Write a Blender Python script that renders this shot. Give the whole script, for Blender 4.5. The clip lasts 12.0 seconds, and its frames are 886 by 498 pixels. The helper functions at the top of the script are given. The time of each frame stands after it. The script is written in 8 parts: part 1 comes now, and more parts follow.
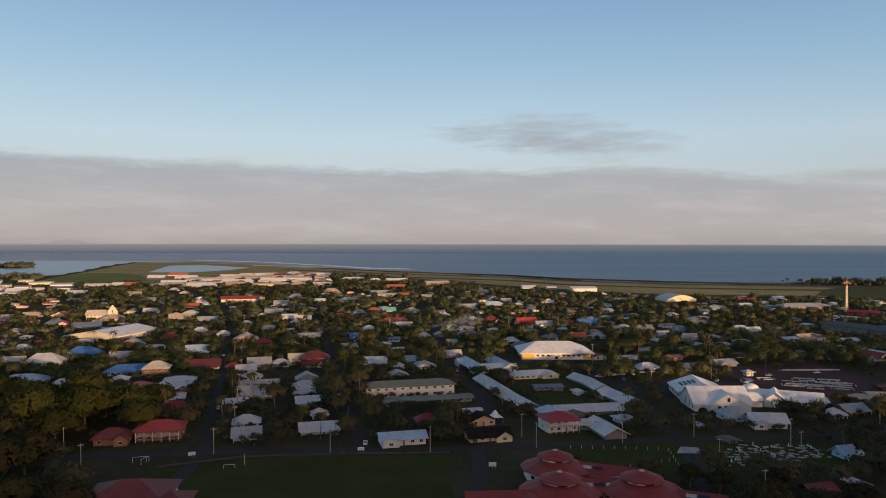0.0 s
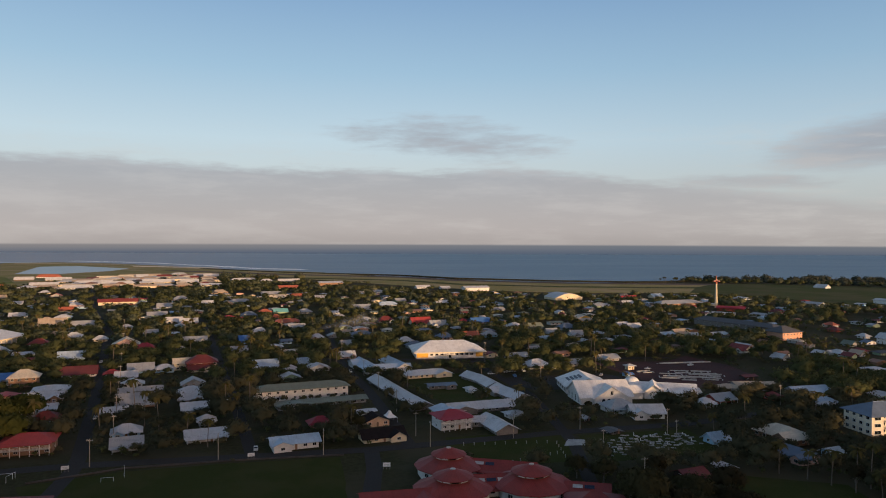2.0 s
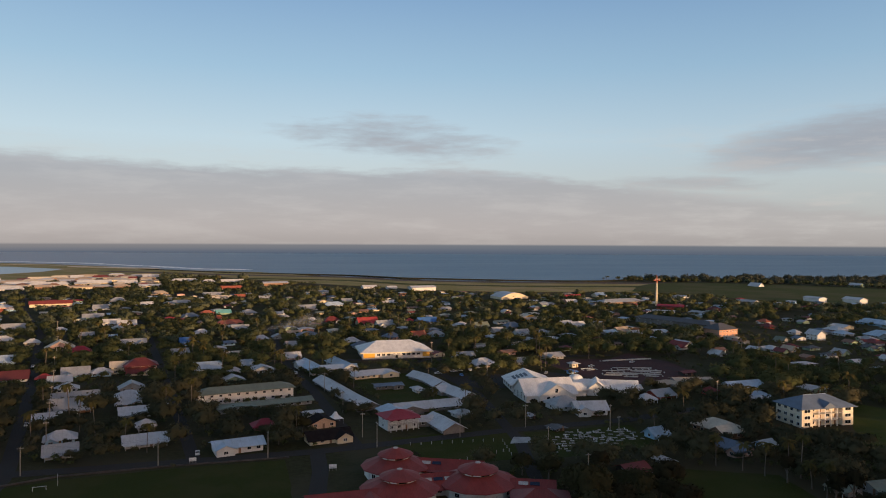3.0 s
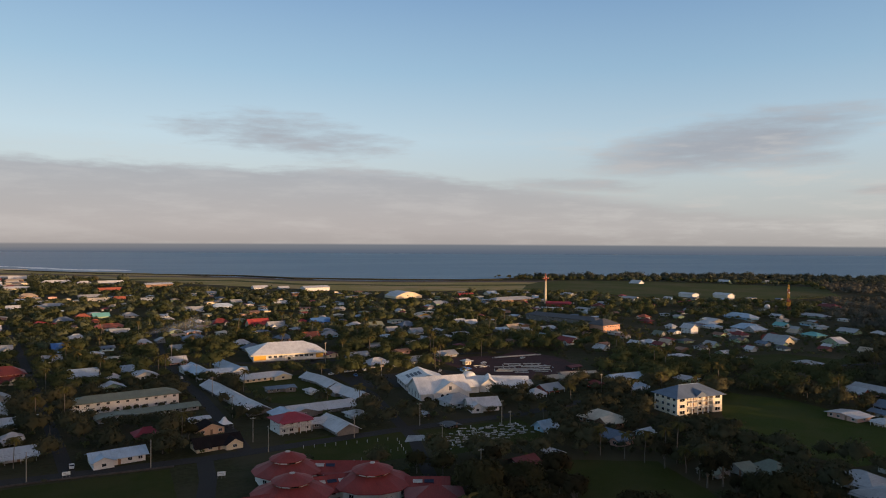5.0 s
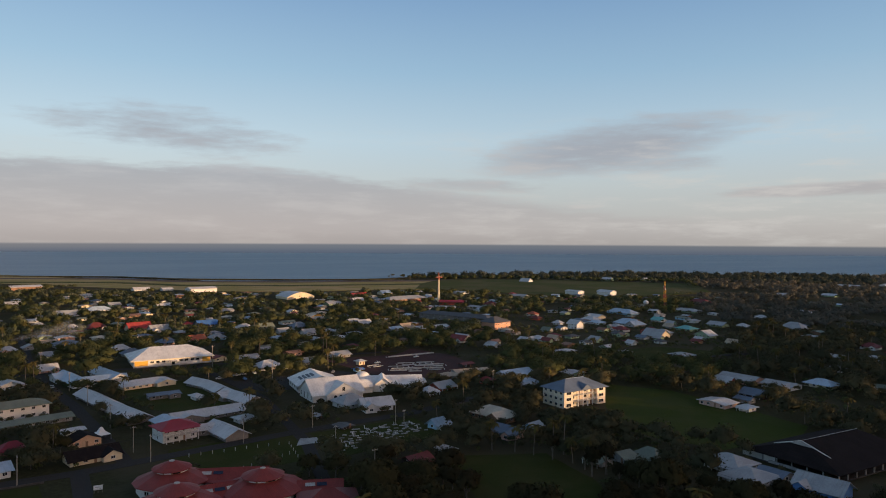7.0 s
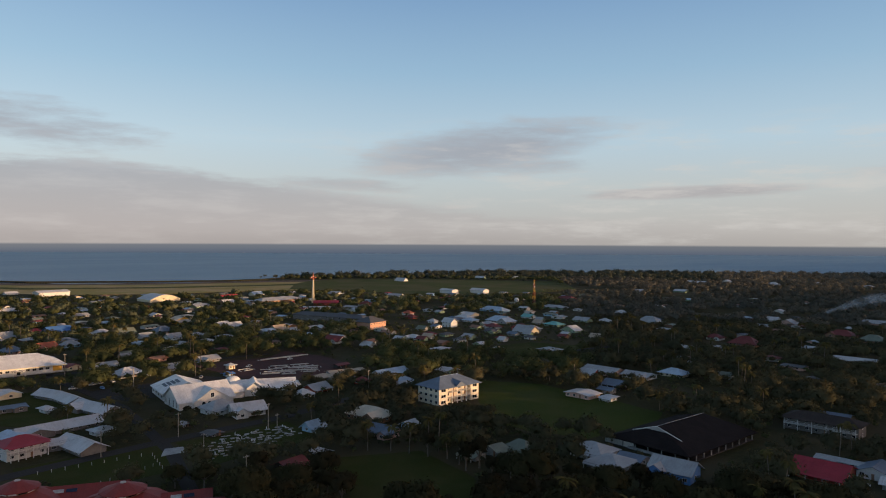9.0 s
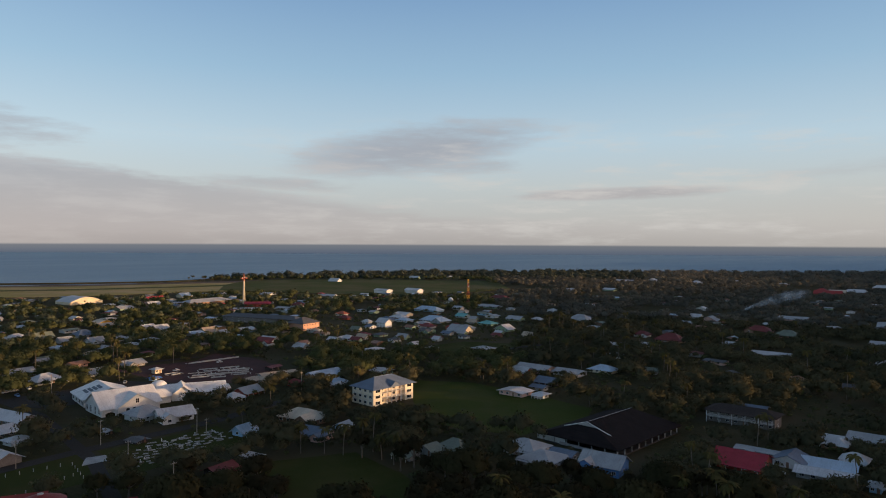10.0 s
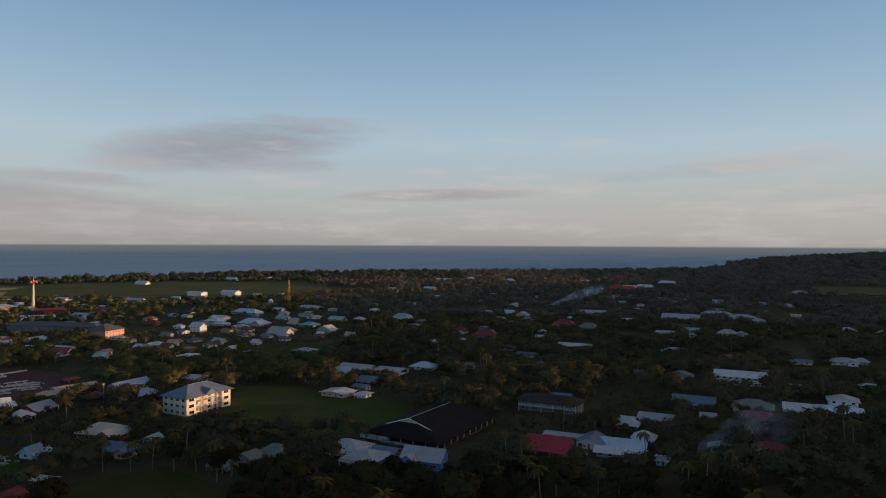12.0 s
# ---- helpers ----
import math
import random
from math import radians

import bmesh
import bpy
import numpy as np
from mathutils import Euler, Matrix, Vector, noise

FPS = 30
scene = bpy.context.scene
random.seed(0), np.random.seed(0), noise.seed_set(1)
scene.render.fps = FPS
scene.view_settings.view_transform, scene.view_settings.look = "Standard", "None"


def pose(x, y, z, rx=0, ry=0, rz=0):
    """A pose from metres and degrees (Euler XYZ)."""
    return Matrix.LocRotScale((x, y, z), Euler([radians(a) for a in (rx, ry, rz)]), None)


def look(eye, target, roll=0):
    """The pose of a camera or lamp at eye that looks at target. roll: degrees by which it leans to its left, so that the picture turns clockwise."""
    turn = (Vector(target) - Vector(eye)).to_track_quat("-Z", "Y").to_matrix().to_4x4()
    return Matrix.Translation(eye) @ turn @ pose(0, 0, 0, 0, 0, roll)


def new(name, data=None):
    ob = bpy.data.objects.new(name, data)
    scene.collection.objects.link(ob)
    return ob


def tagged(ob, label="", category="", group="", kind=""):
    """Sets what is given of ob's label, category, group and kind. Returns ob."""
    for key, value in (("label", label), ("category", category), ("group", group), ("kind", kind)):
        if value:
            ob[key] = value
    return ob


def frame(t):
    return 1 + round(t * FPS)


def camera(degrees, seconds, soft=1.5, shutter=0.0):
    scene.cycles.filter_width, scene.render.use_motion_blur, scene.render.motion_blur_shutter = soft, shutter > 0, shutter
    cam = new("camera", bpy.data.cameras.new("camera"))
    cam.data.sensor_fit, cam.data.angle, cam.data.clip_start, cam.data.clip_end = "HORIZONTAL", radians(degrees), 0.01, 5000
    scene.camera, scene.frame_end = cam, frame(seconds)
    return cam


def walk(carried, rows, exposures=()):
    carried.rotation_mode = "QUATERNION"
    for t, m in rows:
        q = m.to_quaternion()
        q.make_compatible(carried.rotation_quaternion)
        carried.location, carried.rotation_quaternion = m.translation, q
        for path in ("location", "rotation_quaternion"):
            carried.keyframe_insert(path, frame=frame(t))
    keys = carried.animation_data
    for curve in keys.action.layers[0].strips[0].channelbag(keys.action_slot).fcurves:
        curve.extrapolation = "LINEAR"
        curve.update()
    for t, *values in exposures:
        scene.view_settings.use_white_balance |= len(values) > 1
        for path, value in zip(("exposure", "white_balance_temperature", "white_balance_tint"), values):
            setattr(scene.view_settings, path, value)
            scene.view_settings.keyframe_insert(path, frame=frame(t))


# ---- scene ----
# ---- camera: a drone that hovers and pans to the right ----
H = 84.0
cam = camera(64.69, 12.0, 1.0)
TURN = [
    (0.0, 0.00, -0.601, -0.079), (0.5, -2.16, -0.589, -0.117), (1.0, -4.32, -0.580, -0.150), (1.5, -6.49, -0.575, -0.179),
    (2.0, -8.64, -0.573, -0.204), (2.5, -10.81, -0.573, -0.225), (3.0, -12.99, -0.574, -0.242), (5.0, -21.63, -0.588, -0.282),
    (5.5, -23.80, -0.591, -0.285), (6.0, -25.99, -0.593, -0.287), (6.5, -28.13, -0.594, -0.287), (7.0, -30.33, -0.594, -0.286),
    (9.0, -40.51, -0.577, -0.273), (9.5, -43.18, -0.568, -0.269), (10.0, -45.88, -0.557, -0.266), (10.5, -48.80, -0.543, -0.262),
    (11.0, -52.30, -0.528, -0.260), (11.5, -56.37, -0.511, -0.259), (12.0, -60.36, -0.492, -0.259)]
EXPOSURE = [(0.0, -0.03), (4.0, 0.0), (9.5, 0.02), (11.0, 0.04), (11.5, 0.0), (12.0, -0.2)]
walk(cam, [(t, pose(0, 0, H, 90 + pitch, roll, yaw)) for t, yaw, pitch, roll in TURN], EXPOSURE)

# ---- light: a sun close to setting behind an added, unseen ridge, and the evening sky ----
SUN_AZ, SUN_EL = 140.0, 5.0          # degrees clockwise from +y, degrees above the horizon
SUN_DIR = Vector((math.sin(radians(SUN_AZ)) * math.cos(radians(SUN_EL)), math.cos(radians(SUN_AZ)) * math.cos(radians(SUN_EL)), math.sin(radians(SUN_EL))))
sun = new("sun", bpy.data.lights.new("sun", "SUN"))
sun.data.energy, sun.data.angle, sun.data.color = 5.4, radians(0.6), (1.0, 0.62, 0.34)
sun.matrix_world = look((0, 0, 300), Vector((0, 0, 300)) - SUN_DIR)


class Nodes:
    """Short forms for a node tree."""

    def __init__(self, tree):
        self.t = tree
        tree.nodes.clear()

    def add(self, kind, **values):
        n = self.t.nodes.new(kind)
        for k, val in values.items():
            if k in ("operation", "blend_type", "data_type", "noise_dimensions", "sky_type", "wave_type", "bands_direction", "feature", "interpolation_type"):
                setattr(n, k, val)
        return n

    def put(self, socket, val):
        if isinstance(val, bpy.types.NodeSocket):
            self.t.links.new(val, socket)
        else:
            socket.default_value = val

    def math(self, op, a, b=0.0, c=0.0):
        n = self.add("ShaderNodeMath", operation=op)
        for s, val in zip(n.inputs, (a, b, c)):
            self.put(s, val)
        return n.outputs[0]

    def ramp01(self, x, lo, hi, a=0.0, b=1.0):
        n = self.add("ShaderNodeMapRange", interpolation_type="SMOOTHSTEP")
        for s, val in zip(n.inputs, (x, lo, hi, a, b)):
            self.put(s, val)
        return n.outputs[0]

    def mix(self, fac, a, b, blend="MIX"):
        n = self.add("ShaderNodeMix", data_type="RGBA", blend_type=blend)
        self.put(n.inputs[0], fac), self.put(n.inputs[6], a), self.put(n.inputs[7], b)
        return n.outputs[2]

    def noise(self, vec, scale, detail=3.0, rough=0.55):
        n = self.add("ShaderNodeTexNoise")
        if vec is not None:
            self.put(n.inputs["Vector"], vec)
        self.put(n.inputs["Scale"], scale), self.put(n.inputs["Detail"], detail), self.put(n.inputs["Roughness"], rough)
        return n.outputs[0]

    def scaled(self, vec, s):
        n = self.add("ShaderNodeVectorMath", operation="MULTIPLY")
        self.put(n.inputs[0], vec), self.put(n.inputs[1], s)
        return n.outputs[0]


def rgb(r, g, b):
    return (r, g, b, 1.0)


world = bpy.data.worlds.new("evening_sky")
scene.world = world
world.use_nodes = True
N = Nodes(world.node_tree)
way = N.add("ShaderNodeTexCoord").outputs["Generated"]
xyz = N.add("ShaderNodeSeparateXYZ")
N.put(xyz.inputs[0], way)
DX, DY, DZ = xyz.outputs
sky = N.add("ShaderNodeTexSky", sky_type="NISHITA")
sky.sun_disc = False
sky.sun_elevation, sky.sun_rotation = radians(SUN_EL), radians(SUN_AZ)
sky.altitude, sky.air_density, sky.dust_density, sky.ozone_density = 60.0, 1.0, 0.8, 1.5
elev = N.math("MULTIPLY", N.math("ARCSINE", DZ), 57.2958)
azim = N.math("MULTIPLY", N.math("ARCTAN2", DX, DY), 57.2958)
pos = N.add("ShaderNodeCombineXYZ")
N.put(pos.inputs[0], N.math("MULTIPLY", azim, 0.10)), N.put(pos.inputs[1], N.math("MULTIPLY", elev, 0.55))
streak = N.noise(pos.outputs[0], 1.0, 6.0, 0.62)          # wispy, drawn out sideways
fine = N.noise(pos.outputs[0], 3.1, 5.0, 0.6)
rough = N.math("SUBTRACT", N.math("MULTIPLY_ADD", fine, 0.5, streak), 0.75)


def cloud(az0, el0, ra, re, lean, ragged, soft):
    """Cover of one cloud: an ellipse of sky, leaning, with a ragged rim."""
    u = N.math("DIVIDE", N.math("SUBTRACT", azim, az0), ra)
    v_ = N.math("DIVIDE", N.math("SUBTRACT", N.math("SUBTRACT", elev, el0), N.math("MULTIPLY", N.math("SUBTRACT", azim, az0), lean)), re)
    q = N.math("SUBTRACT", 1.0, N.math("ADD", N.math("MULTIPLY", u, u), N.math("MULTIPLY", v_, v_)))
    return N.ramp01(N.math("MULTIPLY_ADD", rough, ragged, q), 0.0, soft)


# a low bank of grey cloud that thins out towards the west, and single clouds above it
top = N.math("ADD", N.ramp01(azim, -45.0, 5.0, 6.5, 5.9), N.ramp01(azim, 12.0, 55.0, 0.0, -4.0))
bank = N.ramp01(N.math("SUBTRACT", N.math("MULTIPLY_ADD", rough, 2.2, top), elev), -0.25, 0.7)
bank = N.math("MULTIPLY", bank, N.ramp01(azim, 15.0, 75.0, 0.92, 0.25))
cover = bank
for row in ((8.8, 8.3, 10.8, 2.0, -0.06, 2.8, 1.5), (43.6, 7.5, 12.0, 2.4, 0.12, 1.5, 1.0), (47.0, 6.2, 8.0, 0.9, 0.02, 3.0, 1.6), (60.0, 3.9, 9.5, 0.6, 0.02, 2.2, 0.9),
            (33.0, 4.6, 9.0, 0.7, -0.03, 2.5, 1.6), (80.0, 5.6, 12.0, 0.9, 0.06, 3.0, 2.6)):
    cover = N.math("MAXIMUM", cover, cloud(*row))
ramp = N.add("ShaderNodeValToRGB")
N.put(ramp.inputs[0], N.math("DIVIDE", N.math("MAXIMUM", elev, 0.0), 90.0))
stops = ((0.0, (0.50, 0.47, 0.45)), (0.05, (0.56, 0.61, 0.62)), (0.09, (0.52, 0.65, 0.735)), (0.15, (0.345, 0.52, 0.68)), (0.22, (0.220, 0.372, 0.585)), (0.5, (0.102, 0.147, 0.228)), (1.0, (0.076, 0.105, 0.160)))
while len(ramp.color_ramp.elements) < len(stops):
    ramp.color_ramp.elements.new(0.5)
for el_, (at, c) in zip(ramp.color_ramp.elements, stops):
    el_.position, el_.color = at, (*c, 1.0)
evening = N.mix(1.0, ramp.outputs[0], N.mix(N.ramp01(azim, 0.0, 45.0), rgb(11.6, 11.6, 11.6), rgb(10.0, 10.3, 10.6)), "MULTIPLY")
clear = N.mix(0.15, evening, sky.outputs[0])
west = N.ramp01(azim, 10.0, 105.0)
low = N.ramp01(elev, 8.0, 0.0)
clear = N.mix(N.math("MULTIPLY", N.math("MULTIPLY", west, low), 0.75), clear, rgb(5.5, 5.15, 4.75))
cloud_colour = N.mix(low, rgb(3.5, 3.7, 4.15), rgb(4.65, 4.18, 4.05))
cloud_colour = N.mix(N.math("MULTIPLY", west, low), cloud_colour, rgb(4.5, 4.32, 4.2))
cloud_colour = N.mix(N.ramp01(streak, 0.42, 0.66), cloud_colour, N.mix(1.0, cloud_colour, rgb(1.09, 1.09, 1.085), "MULTIPLY"))
heaven = N.mix(N.math("MULTIPLY", cover, 0.88), clear, cloud_colour)
# afterglow round the setting sun, out of view, raised as warm fill for shade
off_sun = N.math("ABSOLUTE", N.math("SUBTRACT", N.math("MODULO", N.math("ADD", azim, 540.0 - SUN_AZ), 360.0), 180.0))
glow = N.math("MULTIPLY", N.ramp01(off_sun, 47.0, 8.0), N.ramp01(elev, 48.0, 4.0))
heaven = N.mix(glow, heaven, rgb(23.0, 12.6, 6.6))
wisps = N.math("MULTIPLY", N.ramp01(N.math("ADD", streak, N.math("MULTIPLY", fine, 0.4)), 0.66, 0.90), N.math("MULTIPLY", N.ramp01(elev, 11.0, 6.0), N.ramp01(azim, 18.0, 60.0, 0.15, 0.6)))
heaven = N.mix(wisps, heaven, rgb(6.2, 6.0, 5.7))
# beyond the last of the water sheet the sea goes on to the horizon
# distant haze put into the sea colour: paler left and at the horizon
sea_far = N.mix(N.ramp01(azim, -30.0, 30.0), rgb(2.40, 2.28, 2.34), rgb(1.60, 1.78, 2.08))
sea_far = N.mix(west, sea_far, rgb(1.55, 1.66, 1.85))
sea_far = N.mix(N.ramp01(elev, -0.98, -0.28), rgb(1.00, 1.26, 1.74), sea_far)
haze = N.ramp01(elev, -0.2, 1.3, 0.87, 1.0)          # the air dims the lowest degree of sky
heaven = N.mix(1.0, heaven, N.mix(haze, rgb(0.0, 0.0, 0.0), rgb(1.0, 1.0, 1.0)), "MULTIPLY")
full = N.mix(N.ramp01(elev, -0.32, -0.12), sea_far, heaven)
# a faint island on the horizon
isle = N.math("SUBTRACT", N.math("MULTIPLY", N.ramp01(N.math("ABSOLUTE", N.math("SUBTRACT", azim, -28.2)), 2.3, 0.0), N.math("MULTIPLY_ADD", streak, 0.5, 0.15)), N.math("ADD", elev, 0.25))
full = N.mix(N.math("MULTIPLY", N.ramp01(isle, 0.0, 0.06), N.ramp01(elev, -0.3, -0.2, 0.0, 0.4)), full, rgb(3.0, 2.85, 2.95))
bg = N.add("ShaderNodeBackground")
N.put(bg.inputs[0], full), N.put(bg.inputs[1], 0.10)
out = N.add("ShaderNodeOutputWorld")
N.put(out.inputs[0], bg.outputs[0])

# ---- materials ----
def material(name):
    m = bpy.data.materials.new(name)
    m.use_nodes = True
    return m, Nodes(m.node_tree)


def finish(n, colour, rough=0.7, metal=0.0, bump=None, strength=0.3, depth=0.05, spec=0.4, translucent=0.0):
    b = n.add("ShaderNodeBsdfPrincipled")
    n.put(b.inputs["Base Color"], colour), n.put(b.inputs["Roughness"], rough), n.put(b.inputs["Metallic"], metal)
    n.put(b.inputs["Specular IOR Level"], spec)
    if bump is not None:
        bp = n.add("ShaderNodeBump")
        n.put(bp.inputs["Height"], bump), n.put(bp.inputs["Strength"], strength), n.put(bp.inputs["Distance"], depth)
        n.put(b.inputs["Normal"], bp.outputs[0])
    shader = b.outputs[0]
    if translucent:
        tr = n.add("ShaderNodeBsdfTranslucent")
        n.put(tr.inputs[0], colour)
        mx = n.add("ShaderNodeMixShader")
        n.put(mx.inputs[0], translucent), n.put(mx.inputs[1], shader), n.put(mx.inputs[2], tr.outputs[0])
        shader = mx.outputs[0]
    o = n.add("ShaderNodeOutputMaterial")
    n.put(o.inputs[0], shader)


def coords(n):
    return n.add("ShaderNodeTexCoord").outputs["Object"]


def vary(n, vec, base, scale_fine, scale_big, amount):
    """The base colour with grain and broad stains."""
    dark = tuple(c * (1 - amount) for c in base[:3]) + (1.0,)
    lite = tuple(min(c * (1 + amount), 0.95) for c in base[:3]) + (1.0,)
    f = n.math("MULTIPLY_ADD", n.noise(vec, scale_fine, 4.0), 0.5, n.math("MULTIPLY", n.noise(vec, scale_big, 3.0), 0.5))
    return n.mix(n.ramp01(f, 0.36, 0.64), dark, lite)


def roof_metal(name, base, rough=0.6, rust=0.25, fade=0.2):
    """Painted corrugated sheet: ribs down the slope, sheets laid in rows, rust and fading."""
    m, n = material(name)
    vec = coords(n)
    s = n.add("ShaderNodeSeparateXYZ")
    n.put(s.inputs[0], vec)
    info = n.add("ShaderNodeObjectInfo").outputs["Random"]
    ribs = n.math("SINE", n.math("MULTIPLY", s.outputs[0], 12.0))
    col = vary(n, vec, base, 2.5, 0.22, 0.16)
    sheets = n.ramp01(n.math("SINE", n.math("MULTIPLY", s.outputs[0], 1.9)), 0.93, 1.0)
    col = n.mix(n.math("MULTIPLY", sheets, 0.22), col, tuple(c * 0.55 for c in base[:3]) + (1.0,))
    stain = n.ramp01(n.noise(n.scaled(vec, (1.6, 0.25, 0.25)), 0.8, 5.0, 0.65), 0.50, 0.72)
    col = n.mix(n.math("MULTIPLY", stain, rust), col, rgb(0.20, 0.11, 0.065))
    col = n.mix(n.math("MULTIPLY", info, fade), col, tuple(c * 0.6 + 0.06 for c in base[:3]) + (1.0,))
    finish(n, col, rough, 0.0, ribs, 0.35, 0.03, 0.25 if max(base) > 0.05 else 0.03)
    return m


def painted(name, base, amount=0.10, rough=0.8):
    m, n = material(name)
    vec = coords(n)
    col = vary(n, vec, base, 3.0, 0.3, amount)
    drip = n.ramp01(n.noise(n.scaled(vec, (2.0, 2.0, 0.25)), 1.0, 4.0), 0.55, 0.75)
    col = n.mix(n.math("MULTIPLY", drip, 0.22), col, tuple(c * 0.55 for c in base[:3]) + (1.0,))
    finish(n, col, rough, 0.0, n.noise(vec, 14.0), 0.15, 0.02, 0.3)
    return m


def ground_like(name, a, b, c, fine=0.8, big=0.03, rough=0.95):
    m, n = material(name)
    vec = coords(n)
    col = n.mix(n.ramp01(n.noise(vec, fine, 5.0, 0.7), 0.35, 0.65), a, b)
    col = n.mix(n.ramp01(n.noise(vec, big, 4.0, 0.6), 0.42, 0.62), col, c)
    finish(n, col, rough, 0.0, n.noise(vec, fine * 2.0, 4.0), 0.6, 0.25, 0.04)
    return m


def foliage(name, a, b, c):
    m, n = material(name)
    geo = n.add("ShaderNodeNewGeometry")
    isl, geo_pos = geo.outputs["Random Per Island"], geo.outputs["Position"]
    info = n.add("ShaderNodeObjectInfo").outputs["Random"]
    vec = coords(n)
    col = n.mix(isl, a, b)
    col = n.mix(n.math("MULTIPLY", n.ramp01(n.noise(vec, 0.05, 3.0), 0.4, 0.65), 0.6), col, c)
    grove = n.ramp01(n.noise(geo_pos, 0.013, 4.0, 0.6), 0.38, 0.62)
    col = n.mix(1.0, col, n.mix(grove, rgb(0.74, 0.78, 0.80), rgb(1.34, 1.24, 1.16)), "MULTIPLY")
    col = n.mix(n.math("MULTIPLY", info, 0.35), col, c)
    finish(n, col, 0.85, 0.0, None, spec=0.03, translucent=0.34)
    return m


ROOF = {
    "bright": roof_metal("clean_white_roof_sheet", (0.74, 0.735, 0.72), rust=0.08),
    "white": roof_metal("white_roof_sheet", (0.54, 0.545, 0.555)),
    "grey": roof_metal("grey_roof_sheet", (0.36, 0.37, 0.38)),
    "dark": roof_metal("dark_roof_sheet", (0.022, 0.018, 0.018), rough=0.85, rust=0.05, fade=0.0),
    "slate": roof_metal("slate_blue_roof_sheet", (0.13, 0.17, 0.23), rust=0.1),
    "blue": roof_metal("blue_roof_sheet", (0.06, 0.17, 0.42), rust=0.1),
    "paleblue": roof_metal("pale_blue_roof_sheet", (0.42, 0.52, 0.62), rust=0.1),
    "red": roof_metal("red_roof_sheet", (0.38, 0.05, 0.045), rust=0.15),
    "crimson": roof_metal("crimson_roof_sheet", (0.33, 0.03, 0.045), rust=0.12),
    "orange": roof_metal("orange_red_roof_sheet", (0.43, 0.12, 0.065), rust=0.2),
    "maroon": roof_metal("maroon_roof_sheet", (0.17, 0.035, 0.032), rust=0.2),
    "brick": roof_metal("brick_red_roof_sheet", (0.25, 0.042, 0.035), rust=0.16),
    "tan": roof_metal("tan_roof_sheet", (0.46, 0.36, 0.26), rust=0.35),
    "cream": roof_metal("cream_roof_sheet", (0.60, 0.52, 0.40), rust=0.2),
    "green": roof_metal("grey_green_roof_sheet", (0.17, 0.195, 0.15), rust=0.2),
    "teal": roof_metal("teal_roof_sheet", (0.16, 0.42, 0.40), rust=0.1),
    "charcoal": roof_metal("charcoal_roof_sheet", (0.085, 0.085, 0.09), rust=0.15, fade=0.1),
    "umber": roof_metal("umber_roof_sheet", (0.049, 0.041, 0.038), rough=0.85, rust=0.1, fade=0.05),
    "rust": roof_metal("rusty_roof_sheet", (0.26, 0.14, 0.09), rust=0.7),
}
WALL = {
    "white": painted("white_wall_paint", (0.68, 0.67, 0.645)),
    "ivory": painted("ivory_wall_paint", (0.82, 0.72, 0.56)),
    "bare": painted("bare_plaster_and_shade_wall", (0.21, 0.19, 0.175), 0.2),
    "cream": painted("cream_wall_paint", (0.70, 0.60, 0.42)),
    "yellow": painted("yellow_wall_paint", (0.75, 0.42, 0.07)),
    "pink": painted("pink_wall_paint", (0.62, 0.40, 0.33)),
    "terracotta": painted("terracotta_wall_paint", (0.60, 0.33, 0.22)),
    "peach": painted("peach_wall_paint", (0.72, 0.50, 0.34)),
    "blue": painted("blue_wall_paint", (0.14, 0.30, 0.62)),
    "skyblue": painted("sky_blue_wall_paint", (0.36, 0.55, 0.70)),
    "grey": painted("grey_concrete_wall", (0.34, 0.34, 0.33), 0.2),
    "brown": painted("brown_wall_paint", (0.28, 0.17, 0.11), 0.15),
    "green": painted("green_wall_paint", (0.32, 0.42, 0.28)),
    "dark": painted("dark_weathered_boards", (0.07, 0.06, 0.055), 0.3),
    "brick": painted("red_painted_wall", (0.42, 0.10, 0.07)),
}
TRIM = painted("white_trim_paint", (0.80, 0.79, 0.77), 0.05, 0.5)
CONCRETE = painted("pale_concrete", (0.48, 0.46, 0.43), 0.2, 0.9)
WOOD = painted("grey_pole_wood", (0.36, 0.31, 0.25), 0.25, 0.85)
STEEL = painted("galvanised_steel", (0.42, 0.43, 0.45), 0.1, 0.45)
RED_PAINT = painted("aviation_red_paint", (0.45, 0.13, 0.075), 0.1, 0.5)
BLACK = painted("black_cable_sheath", (0.03, 0.03, 0.03), 0.05, 0.6)
RUBBER = painted("tyre_rubber", (0.02, 0.02, 0.02), 0.05, 0.9)
gm, gn = material("dark_window_glass")
finish(gn, rgb(0.015, 0.02, 0.025), 0.08, 0.0, None, spec=0.6)
GLASS = gm
gm, gn = material("solar_panel_glass")
finish(gn, vary(gn, coords(gn), (0.02, 0.03, 0.06), 4.0, 0.5, 0.3), 0.4, 0.0, None, spec=0.2)
SOLAR = gm
ASPHALT = ground_like("worn_asphalt", rgb(0.042, 0.039, 0.037), rgb(0.064, 0.060, 0.056), rgb(0.054, 0.049, 0.045), 3.0, 0.08)
GRASS = ground_like("mown_grass", rgb(0.035, 0.042, 0.010), rgb(0.047, 0.055, 0.013), rgb(0.053, 0.053, 0.016), 1.5, 0.05)
DRYGRASS = ground_like("airfield_grass", rgb(0.21, 0.195, 0.070), rgb(0.29, 0.245, 0.10), rgb(0.33, 0.265, 0.14), 0.3, 0.012)
EARTH = ground_like("undergrowth_and_soil", rgb(0.038, 0.036, 0.017), rgb(0.056, 0.053, 0.024), rgb(0.066, 0.056, 0.032), 0.5, 0.02)
